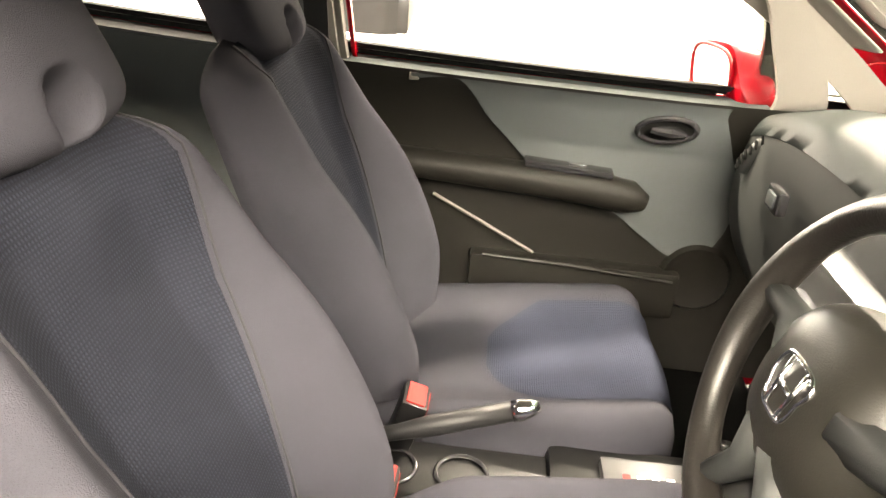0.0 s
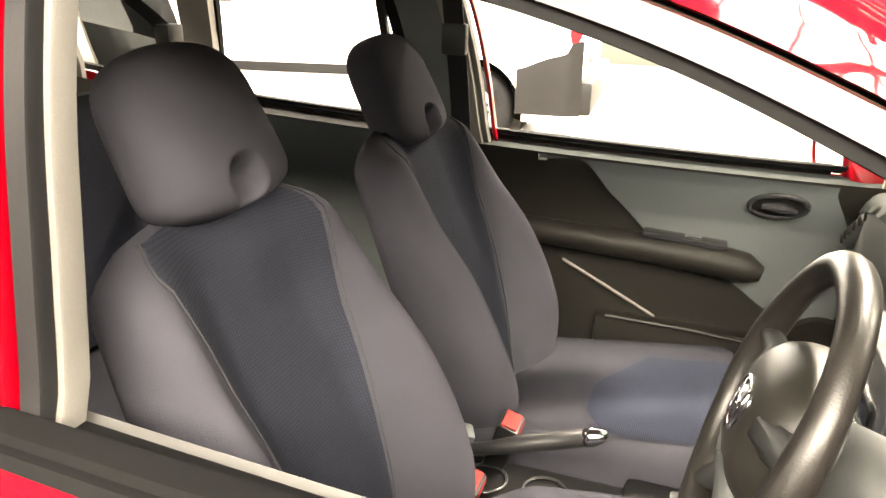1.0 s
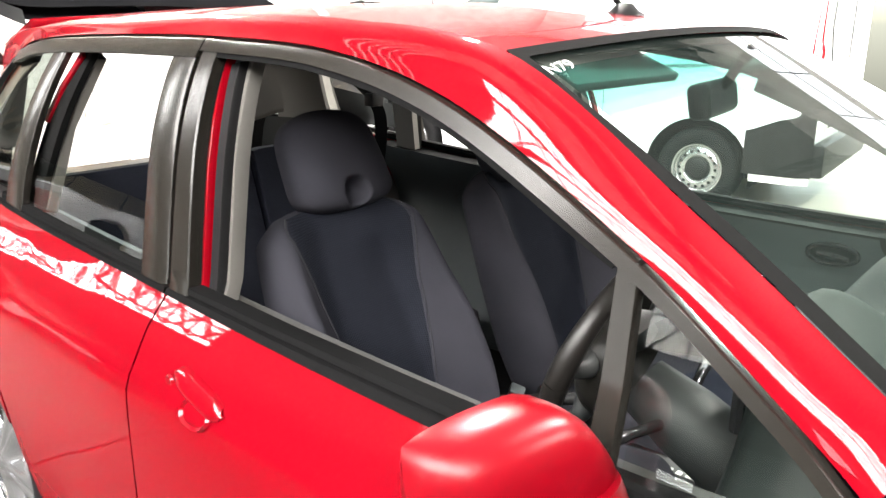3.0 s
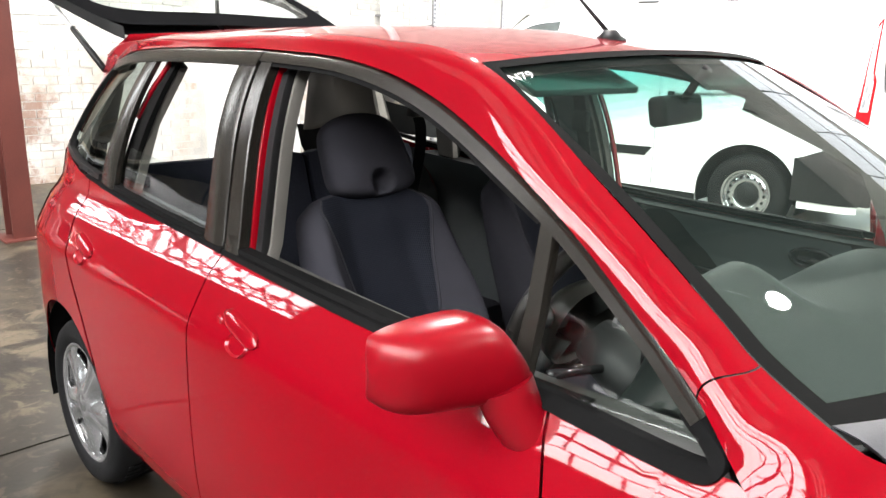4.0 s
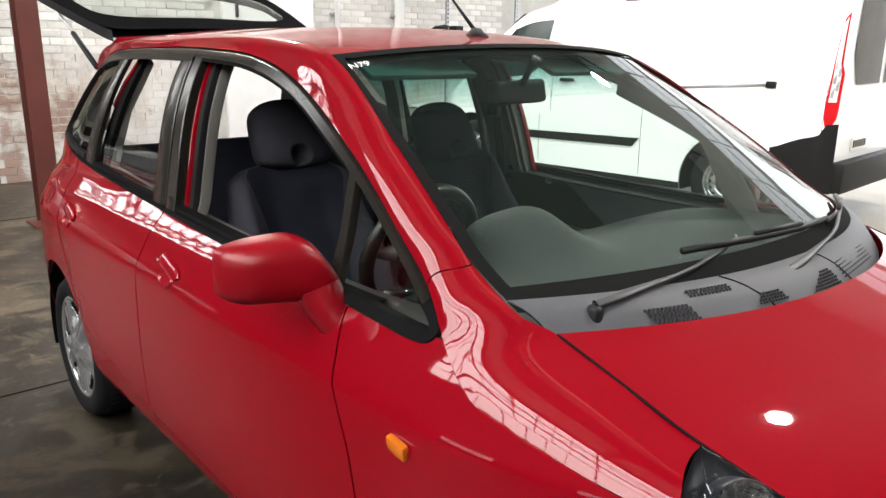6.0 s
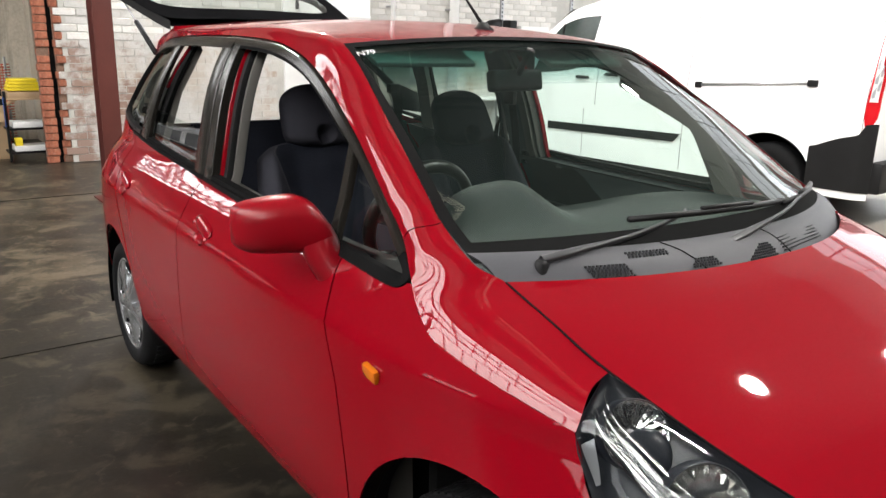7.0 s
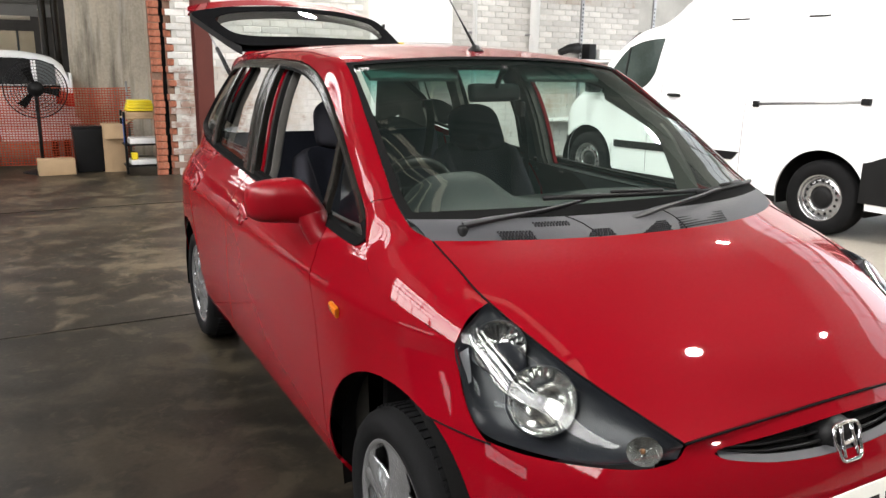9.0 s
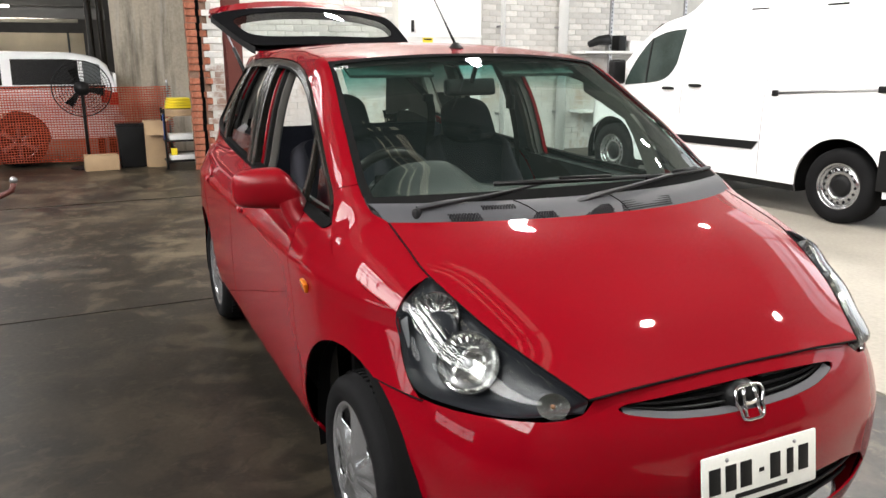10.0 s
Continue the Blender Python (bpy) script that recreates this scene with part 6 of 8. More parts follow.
def handle_ring(bm):
    tube(bm, [inner(0.515 + 0.062 * math.cos(a) - 0.01 * math.sin(a), 0.905 + 0.030 * math.sin(a) + 0.008 * math.cos(a), -0.012) for a in [2 * math.pi * k / 24 for k in range(25)]], 0.007, 8, False)
hr = both_trim("inner_handle", handle_ring, BLACK_GLOSS, front_doors, "black inner door handle")
both_trim("handle_cup", lambda bm: sheet(bm, lambda u, v: inner(0.515 + 0.058 * u * math.cos(6.2832 * v), 0.905 + 0.027 * u * math.sin(6.2832 * v), -0.0115), 3, 24), DARK, hr, "dark handle cup")
both_trim("handle_lever", lambda bm: tube(bm, [inner(0.480, 0.905, -0.020), inner(0.52, 0.905, -0.026), inner(0.555, 0.898, -0.018)], [0.008, 0.012, 0.006], 8), BLACK_GLOSS, hr, "")
def pocket(bm):
    box(bm, 0.12, 0.62, -0.035, 0.02, 0.0, 0.12, 0.012, Matrix.Translation((0, inner(0.35, 0.50).y + 0.02, 0.44)))
both_trim("door_pocket", pocket, DOOR_DARK, front_doors, "black door pocket")
both_trim("pocket_edge", lambda bm: tube(bm, [inner(0.15, 0.568, -0.055), inner(0.35, 0.565, -0.058), inner(0.60, 0.545, -0.05)], 0.006, 8), DOOR_DARK, front_doors, "shiny pocket edge")
def speaker(bm):
    c = inner(0.66, 0.545, -0.006)
    lathe(bm, [(0.0, 0.010), (0.055, 0.008), (0.066, 0.012), (0.078, 0.014), (0.088, 0.0)], c, "y", 30)
both_trim("speaker", speaker, DOOR_DARK, front_doors, "round door speaker")
# pale bar along the edge of the lower door panel
both_trim("trim_line", lambda bm: tube(bm, [inner(0.02, 0.690, -0.012), inner(0.14, 0.632, -0.014), inner(0.27, 0.567, -0.014)], 0.0045, 8), BEIGE, front_doors, "pale line along the door trim")
bm = bmesh.new()
box(bm, -0.010, 0.010, -0.006, 0.010, -0.008, 0.008, 0.002, Matrix.Translation(flip(inner(-0.034, 0.978, -0.004), -1, 0.012)))
part("sill_clip", bm, BEIGE, front_doors[1], "pale clip on the ledge")
both_trim("jamb_lock", lambda bm: box(bm, -0.018, 0.012, -0.01, 0.02, -0.03, 0.03, 0.004, Matrix.Translation(inner(-0.26, 0.985, 0.03))), BLACK_TRIM, front_doors, "")

# pillar trims, red jambs, headliner
both("pillar_core", lambda bm: ribbon(bm, [(-0.330, 1.0), (-0.348, 1.15), (-0.372, 1.3), (-0.398, 1.43)], 0.14, -0.027, 0.02), DARK, None, "dark door pillar inside the doors")
both("jamb", lambda bm: ribbon(bm, dense([(-0.243, 1.0), (-0.261, 1.15), (-0.285, 1.3), (-0.313, 1.43)], 16), 0.034, -0.026, 0.02), RED, None, "red painted door jamb")
both("jamb_seal", lambda bm: ribbon(bm, dense([(-0.204, 0.97), (-0.222, 1.15), (-0.246, 1.3), (-0.274, 1.42)], 16), 0.026, -0.035, 0.02), BLACK_TRIM, None, "black door seal")
both("pillar_trim", lambda bm: ribbon(bm, dense([(-0.196, 0.95), (-0.216, 1.15), (-0.240, 1.3), (-0.266, 1.43)], 16), 0.032, -0.055, 0.03), TRIM_GREY, None, "pale grey pillar trim")
one("pillar_trim", 1, lambda bm: ribbon(bm, dense([(-0.216, 0.95), (-0.236, 1.15), (-0.260, 1.3), (-0.286, 1.43)], 16), 0.045, -0.080, 0.02), BEIGE, car, "pale cover of the door pillar")
one("jamb", 1, lambda bm: ribbon(bm, dense([(-0.172, 0.97), (-0.190, 1.15), (-0.214, 1.3), (-0.242, 1.42)], 16), 0.009, -0.034, 0.02), RED, car, "red painted door jamb")
both("jamb", lambda bm: ribbon(bm, [(-0.455, 1.02), (-0.455, 1.2), (-0.452, 1.43)], 0.02, -0.03, 0.02), BLACK_TRIM, None, "")
both("pillar_core", lambda bm: ribbon(bm, dense([(-1.02, 1.03), (-0.985, 1.2), (-0.930, 1.43)], 12), 0.08, -0.034, 0.02), DARK, None, "dark pillar behind the rear door")
both("jamb", lambda bm: ribbon(bm, [(-1.005, 1.26), (-0.975, 1.34), (-0.930, 1.42)], 0.024, -0.026, 0.012), RED, None, "red painted door jamb")
both("pillar_trim", lambda bm: ribbon(bm, [(-1.02, 1.03), (-0.985, 1.25), (-0.94, 1.42)], 0.090, -0.05, 0.03), BEIGE, None, "pale rear pillar trim")
# front pillar trim is drawn darker on the driver's side than on the other
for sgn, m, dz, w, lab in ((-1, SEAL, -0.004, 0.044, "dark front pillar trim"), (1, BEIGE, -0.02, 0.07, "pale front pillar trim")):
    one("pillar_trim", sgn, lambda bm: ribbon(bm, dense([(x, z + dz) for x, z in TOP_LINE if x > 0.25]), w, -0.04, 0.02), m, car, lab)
both("pillar_trim", lambda bm: ribbon(bm, dense([(-1.57, 1.06), (-1.51, 1.25), (-1.43, 1.38), (-1.33, 1.43)]), [0.25 - 0.0026 * k for k in range(61)], -0.035, 0.02), BEIGE, None, "pale rear pillar trim")
both("pillar_trim", lambda bm: ribbon(bm, dense([(-0.275, 0.95), (-0.293, 1.15), (-0.316, 1.3), (-0.342, 1.43)], 16), 0.15, -0.075, 0.02), DASH_GREY, None, "grey inner cover of the door pillar")
shell("headliner", lambda u, v: across(lambda s: upper_edge(2 + s) + Vector((0, 0.03, -0.03)), lambda s: ROOF_MID(s) + Vector((0, 0, -0.035)), 0.15 + u * 4.75, v * 2 - 1, 2.4), 30, 24, 0.004, BEIGE, car, label="pale grey roof lining")
shell("rail_lining", lambda u, v: band(mix(0.0, 6.2, u), v) + Vector((0, 0.03, -0.022)), 60, 6, 0.004, BEIGE, car, label="pale lining above the windows")
shell("rail_lining", lambda u, v: flip(band(mix(0.0, 7.2, u), v) + Vector((0, 0.03, -0.022)), -1), 60, 6, 0.004, BEIGE, car, label="pale lining above the windows")
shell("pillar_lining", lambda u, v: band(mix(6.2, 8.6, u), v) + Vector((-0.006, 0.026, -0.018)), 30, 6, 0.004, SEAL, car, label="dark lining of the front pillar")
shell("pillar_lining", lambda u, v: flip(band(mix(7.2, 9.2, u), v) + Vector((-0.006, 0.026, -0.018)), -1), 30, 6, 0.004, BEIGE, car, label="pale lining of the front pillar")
# seat belts: on the far pillar, and the centre one from the roof to the bench
bm = bmesh.new()
f = path([(-0.235, 0.545, 1.36), (-0.225, 0.60, 1.1), (-0.21, 0.62, 0.75), (-0.17, 0.62, 0.45)])
sheet(bm, lambda u, v: f(u * 3) + Vector((0.047 * (v - 0.5), 0, 0)), 20, 1)
part("seat_belt", thick(bm, 0.0015), BLACK_TRIM, car, "black webbing seat belt")
bm = bmesh.new()
box(bm, -0.03, 0.03, -0.012, 0.012, -0.03, 0.04, 0.008, Matrix.Translation((-0.232, 0.57, 1.25)))
part("belt_guide", bm, DASH, car)
bm = bmesh.new()
f = path([(-1.05, 0.22, 1.49), (-0.97, 0.31, 1.37), (-0.885, 0.405, 1.245), (-0.87, 0.42, 1.12), (-0.90, 0.40, 0.90)])
sheet(bm, lambda u, v: f(u * 4) + Vector((0.02 * (v - 0.5), 0.04 * (v - 0.5), 0)), 20, 1)
part("seat_belt", thick(bm, 0.0015), BLACK_TRIM, car, "black centre belt from the roof")
bm = bmesh.new()
box(bm, -0.02, 0.02, -0.028, 0.028, -0.022, 0.022, 0.006, Matrix.Translation((-0.885, 0.405, 1.248)))
part("belt_clip", bm, BLACK_TRIM, car)
# rear-view mirror and visors
rv = empty("rear_view_mirror", None, car)
tagged(rv, "dark rear-view mirror")
bm = bmesh.new()
box(bm, -0.02, 0.02, -0.115, 0.115, -0.033, 0.033, 0.016, pose(0.435, 0.0, 1.360, 0, -10, 8), 3)
part("mirror_body", bm, BLACK_TRIM, rv)
bm = bmesh.new()
tube(bm, [(0.45, 0, 1.38), (0.48, 0, 1.43), (0.50, 0, 1.450)], [0.010, 0.009, 0.014], 10)
part("mirror_stem", bm, BLACK_TRIM, rv)
for sg in (-1, 1):
    bm = bmesh.new()
    box(bm, -0.075, 0.075, -0.17, 0.17, -0.008, 0.008, 0.006, pose(0.36, sg * 0.32, 1.435, 0, 24, 0))
    part("sun_visor", bm, BEIGE, car, "pale folded sun visor")

# raised tailgate with its window and struts
GATE_BLACK = mat("black_gate_trim", (0.006, 0.006, 0.0065), 0.95, vary=0.2, fine=300, bump=0.1, spec=0.0)
gate = empty("tailgate", None, car)
tagged(gate, "raised red tailgate with black inner trim and a wide window")
HY = 0.07
def gate_pt(a, v, out=0.0):
    w = mix(0.50, 0.66, v**0.7) - 0.06 * max(0, v - 0.8) * 5 * abs(a) ** 2
    x = -1.58 - 0.86 * v + 0.05 * a * a * (1 - v)
    z = 1.525 + 0.335 * v - 0.03 * v * v - 0.05 * a * a * (0.4 + v)
    return Vector((x - out * 0.35, HY + a * w, z + out * 0.93))
def gate_ring(bm, out, v0, v1, a1, hole):
    """A frame round a window with rounded corners."""
    h0, h1, ha = hole

    def loop(a, half_a, mid, half_v, n):
        c, s = math.cos(a), math.sin(a)
        return Vector((math.copysign(abs(c) ** (2 / n), c) * half_a, mid + math.copysign(abs(s) ** (2 / n), s) * half_v))

    def f(u, v):
        a = 2 * math.pi * u
        p = mix(loop(a, ha, (h0 + h1) / 2, (h1 - h0) / 2, 4), loop(a, a1, (v0 + v1) / 2, (v1 - v0) / 2, 9), v)
        return gate_pt(p.x, p.y, out)

    sheet(bm, f, 96, 6)
bm = bmesh.new()
gate_ring(bm, 0.03, 0.0, 0.84, 1.0, (0.15, 0.70, 0.86))
bmesh.ops.remove_doubles(bm, verts=bm.verts[:], dist=0.0015)
part("glass_border", outward(bm), GATE_BLACK, gate, "black border of the tailgate window")
bm = bmesh.new()
sheet(bm, lambda u, v: gate_pt(u * 2 - 1, mix(0.84, 1.0, v), 0.03), 30, 6)
part("outer_panel", bm, RED, gate)
bm = bmesh.new()
gate_ring(bm, -0.02, 0.01, 0.97, 0.97, (0.16, 0.69, 0.85))
part("inner_trim", bm, GATE_BLACK, gate, "black inner tailgate trim")
for sg in (-1, 1):
    bm = bmesh.new()
    sheet(bm, lambda u, v: gate_pt(sg * 0.985, v, mix(-0.02, 0.03, u)), 2, 24)
    part("gate_side", bm, BLACK_TRIM, gate)
bm = bmesh.new()
sheet(bm, lambda u, v: gate_pt(u * 2 - 1, 0.985, mix(0.0, 0.03, v)), 30, 2)
part("gate_edge", bm, RED, gate)
def gate_rim(k):
    a = math.pi * k / 48
    c, s = math.cos(a), math.sin(a)
    return gate_pt(math.copysign(abs(c) ** (2 / 7), c) * 1.0, 0.42 + abs(s) ** (2 / 7) * 0.575, 0.012)


bm = bmesh.new()
tube(bm, [gate_rim(k) for k in range(4, 45)], 0.008, 8)
part("gate_rim", bm, RED, gate, "red rim of the tailgate")
bm = bmesh.new()
sheet(bm, lambda u, v: gate_pt((u * 2 - 1) * 0.87, mix(0.1, 0.70, v), 0.028), 20, 12)
gg = part("gate_glass", bm, GLASS, gate)
gg.visible_shadow = False
bm = bmesh.new()
box(bm, -0.03, 0.03, -0.10, 0.10, -0.02, 0.02, 0.01, Matrix.Translation(gate_pt(0.1, 0.10, -0.01)))
part("brake_lamp", bm, BLACK_TRIM, gate)
for sg in (-1, 1):
    bm = bmesh.new()
    a, b = Vector((-1.60, HY * 0.6 + sg * 0.52, 1.38)), gate_pt(sg * 0.93, 0.62, -0.01)
    tube(bm, [mix(a, b, 0.45), b], 0.005, 8)
    strut = part("gas_strut", bm, STEEL, gate, "steel gas strut in a black sleeve")
    bm = bmesh.new()
    tube(bm, [a, mix(a, b, 0.5)], 0.012, 10)
    part("strut_sleeve", bm, BLACK_TRIM, strut)
shell("gate_top", lambda u, v: mix(Vector((-1.585, mix(-0.47, 0.47, u), 1.462 - 0.03 * (2 * u - 1) ** 2)), gate_pt(mix(-0.9, 0.9, u), 0.03, -0.012), v), 24, 4, 0.02, RED, gate)
boxpart("boot_floor", (-1.74, -1.12, -0.52, 0.59, 0.555, 0.575), DASH, car, 0.004, label="dark luggage floor")
boxpart("boot_sill", (-1.835, -1.735, -0.46, 0.47, 0.40, 0.645), DASH, car, 0.006, label="dark cover of the tail sill")
# tail lamps on the corners
both("tail_lamp", lambda bm: sheet(bm, lambda u, v: side(mix(-1.80, -1.64, u), mix(0.80, 1.10, v), 0.006), 6, 10), RED_LENS, None, "red tail lamp")
both("tail_lamp_backing", lambda bm: sheet(bm, lambda u, v: side(mix(-1.81, -1.62, u), mix(0.78, 1.12, v), -0.008), 6, 10), DARK, None, "dark lamp housing")

# ---- the white van beside the car ----
van = tagged(empty("van", pose(-1.55, 5.644, 0, 0, 0, 184)), "white panel van with black lower cladding and steel wheels", "van")
van_top = curve([(-1.06, 2.10), (-0.98, 2.20), (-0.5, 2.26), (1.45, 2.28), (1.75, 2.18), (1.95, 2.01), (2.1, 1.93), (2.4, 1.85), (2.68, 1.66), (2.95, 1.40), (3.15, 1.22), (3.38, 1.08), (3.58, 0.92), (3.70, 0.70), (3.74, 0.5)])
van_half = curve([(-1.06, 0.93), (-0.9, 0.985), (0, 0.99), (2.2, 0.99), (2.9, 0.975), (3.3, 0.93), (3.55, 0.82), (3.74, 0.50)])
van_in = curve([(0.2, 0.03), (0.35, 0.005), (0.6, 0.0), (1.0, 0.005), (1.25, 0.03), (1.6, 0.085), (1.85, 0.135), (2.0, 0.165), (2.25, 0.22)])


def van_side(x, z, out=0.0):
    return Vector((x, van_half(x) - van_in(z) + out, z))


def van_arch(x, low=0.30):
    for cx in (0.0, 3.025):
        d = 0.43**2 - (x - cx) ** 2
        if d > 0:
            return max(low, 0.34 + math.sqrt(d))
    return low


xs = sorted({round(-1.06 + 4.80 * k / 70, 4) for k in range(71)} | {round(c + 0.43 * math.cos(math.pi * k / 24), 4) for c in (0, 3.025) for k in range(25)})
for sg in (1, -1):
    bm = bmesh.new()
    cols = []
    for x in xs:
        zt, zl = van_top(x) - 0.10, van_arch(x)
        col = [van_side(x, mix(zl, zt, j / 16)) for j in range(17)]
        e = col[-1]
        for k in range(1, 7):
            a = math.pi / 2 * k / 6
            col.append(Vector((x, e.y - 0.13 * (1 - math.cos(a)), zt + 0.10 * math.sin(a))))
        for k in range(1, 5):
            col.append(Vector((x, mix(col[22].y, 0, k / 4), van_top(x) + 0.02 * k / 4)))
        cols.append([bm.verts.new((p.x, p.y * sg, p.z)) for p in col])
    for p, q in zip(cols, cols[1:]):
        for j in range(len(p) - 1):
            bm.faces.new((p[j], q[j], q[j + 1], p[j + 1]) if sg < 0 else (p[j], p[j + 1], q[j + 1], q[j]))
    part("body_side", bm, WHITE_PAINT, van)
bm = bmesh.new()
sheet(bm, lambda u, v: Vector((-1.06, mix(-0.93, 0.93, u) * (1 - 0.10 * v * v), mix(0.5, 2.10, v))), 12, 12)
part("rear_door", bm, WHITE_PAINT, van)
bm = bmesh.new()
sheet(bm, lambda u, v: Vector((-1.06 - 0.012, mix(0.06, 0.80 - 0.16 * max(0, 0.35 - v) / 0.35, u) * (1 - 0.10 * v), mix(1.22, 1.92, v))), 6, 12)
part("rear_window", bm, REAR_GLASS, van, "dark rear window")
bm = bmesh.new()
sheet(bm, lambda u, v: Vector((-1.06 - 0.012, -mix(0.06, 0.80 - 0.16 * max(0, 0.35 - v) / 0.35, u) * (1 - 0.10 * v), mix(1.22, 1.92, v))), 6, 12)
part("rear_window", bm, REAR_GLASS, van, "dark rear window")


def van_panel(name, f, material, label="", nu=10, nv=8, t=0.012):
    bm = bmesh.new()
    sheet(bm, f, nu, nv)
    outward(bm, (1, 0, 0.9)), thick(bm, t)
    return part(name, bm, material, van, label)


# black cladding: rear corner, bumper, sill, moulding
clad_top = curve([(-1.06, 0.92), (-0.96, 0.91), (-0.90, 0.83), (-0.7, 0.79), (-0.38, 0.70)])
van_panel("rear_cladding", lambda u, v: (lambda x: van_side(x, mix(0.36, clad_top(x), v), 0.012))(mix(-1.08, -0.375, u)), BLACK_TRIM, "black rear corner cladding", 12, 6)
boxpart("rear_bumper", (-1.20, -1.04, -0.94, 0.94, 0.36, 0.62), BLACK_TRIM, van, 0.04, label="black rear bumper")
boxpart("van_plate", (-1.085, -1.075, 0.20, 0.57, 0.68, 0.79), PLATE, van, 0.003, label="white plate with black bars")
for k in range(6):
    boxpart("plate_bar", (-1.09, -1.085, 0.235 + 0.055 * k, 0.27 + 0.055 * k, 0.705, 0.765), BLACK_TRIM, van, 0.001)
van_panel("side_moulding", lambda u, v: (lambda x: van_side(x, mix(0.575, 0.655, v) + 0.016 * (1.6 - x), 0.014))(mix(0.93 - 0.07 * v, 2.55, u)), BLACK_TRIM, "black side moulding", 16, 3)
van_panel("sill", lambda u, v: van_side(mix(0.44, 2.58, u), mix(0.235, 0.315, v), -0.01), BLACK_TRIM, "black sill", 12, 3)
van_panel("front_cladding", lambda u, v: (lambda x: van_side(x, mix(0.28, 0.60, v), 0.012))(mix(3.47, 3.73, u)), BLACK_TRIM, "black front bumper corner", 12, 6)
# sliding door rail
bm = bmesh.new()
tube(bm, [van_side(-0.32, 1.208, 0.006), van_side(0.72, 1.140, 0.006)], 0.013, 8)
part("door_rail", bm, STEEL, van, "grey sliding-door rail")
boxpart("rail_end", (-0.36, -0.28, van_side(0, 1.2).y - 0.01, van_side(0, 1.2).y + 0.03, 1.18, 1.235), BLACK_TRIM, van, 0.008)
boxpart("rail_end", (0.70, 0.76, van_side(0, 1.15).y - 0.01, van_side(0, 1.15).y + 0.025, 1.110, 1.165), BLACK_TRIM, van, 0.006)
for x, z in ((1.74, 1.175), (2.12, 1.135)):
    bm = bmesh.new()
    tube(bm, [van_side(x - 0.085, z, 0.004), van_side(x - 0.05, z + 0.004, 0.03), van_side(x + 0.05, z + 0.004, 0.03), van_side(x + 0.085, z, 0.004)], [0.012, 0.017, 0.017, 0.012], 10)
    part("door_handle", bm, BLACK_TRIM, van, "black door handle")
# door gaps
for x, z0, z1 in ((1.92, 0.86, 1.78), (2.06, 0.33, 0.82), (0.85, 0.33, 1.75), (2.60, 0.46, 0.60), (-0.92, 0.84, 1.75)):
    bm = bmesh.new()
    sheet(bm, lambda u, v: van_side(x + 0.006 * (u - 0.5), mix(z0, z1, v), 0.0015), 1, 16)
    part("door_gap", bm, DARK, van, "dark door gap")
# cab side window and mirror
CAB_LOW = curve([(0, 1.40), (0.07, 1.31), (0.17, 1.245), (0.32, 1.205), (1, 1.15)])
CAB_TOP = curve([(0, 1.765), (0.25, 1.75), (0.56, 1.68), (0.85, 1.43), (1, 1.20)])


def cab_window(u, v):
    lo, hi = CAB_LOW(u), CAB_TOP(u)
    x = mix(2.0, 2.83, u) + 0.05 * (1 - v) * (1 - u)
    return van_side(x, mix(lo, hi, v), 0.006)
van_panel("cab_window", cab_window, VAN_GLASS, "dark cab side window", 16, 8, 0.004)
van_panel("window_bar", lambda u, v: van_side(mix(2.47, 2.495, u), mix(1.18, 1.68, v), 0.012), BLACK_TRIM, "", 2, 6, 0.006)
bm = bmesh.new()
box(bm, -0.06, 0.05, 0.0, 0.20, -0.14, 0.14, 0.04, pose(2.86, 0.98, 1.30, 0, 0, 0), 3)
part("door_mirror", bm, BLACK_TRIM, van, "black van door mirror")
# windscreen of the van
bm = bmesh.new()
sheet(bm, lambda u, v: (lambda x: Vector((x, mix(-0.80, 0.80, v) * (1 - 0.0 * u), van_top(x) + 0.016)))(mix(2.46, 3.10, u)), 10, 8)
part("windscreen", bm, BLACK_GLOSS, van, "dark van windscreen")
# tail lamps on the rear corners, with clear windows in them
for sg in (1, -1):
    edge_in = curve([(0.90, 0.02), (0.98, 0.0), (1.3, 0.012), (1.6, 0.030), (1.73, 0.045)])
    edge_out = curve([(0.90, -0.045), (0.99, 0.0), (1.30, 0.0), (1.38, -0.03), (1.73, -0.045)])

    def lens_at(a, b, z0, z1, out, nu=4, nv=14):
        bm = bmesh.new()
        def f(u, v):
            z = mix(z0, z1, v)
            x0, x1 = -0.925 - edge_in(z), -1.055 - edge_out(z)
            p = van_side(mix(x0, x1, mix(a, b, u)), z + 0.05 * u * (v > 0.95), out)
            return Vector((p.x, p.y * sg, p.z))
        sheet(bm, f, nu, nv)
        return bm
    lamp = part("tail_lamp", lens_at(0, 1, 0.90, 1.73, 0.010), RED_LENS, van, "tall red and clear tail lamp")
    part("clear_lens", lens_at(0.22, 0.80, 1.09, 1.69, 0.024), WHITE_PLASTIC, lamp, "clear lens of the tail lamp")
    for k in range(5):
        part("lamp_facet", lens_at(0.28 + 0.3 * (k % 2), 0.52 + 0.25 * (k % 2), 1.12 + 0.055 * k, 1.16 + 0.055 * k, 0.030, 2, 2), STEEL, lamp, "grey lamp facet")


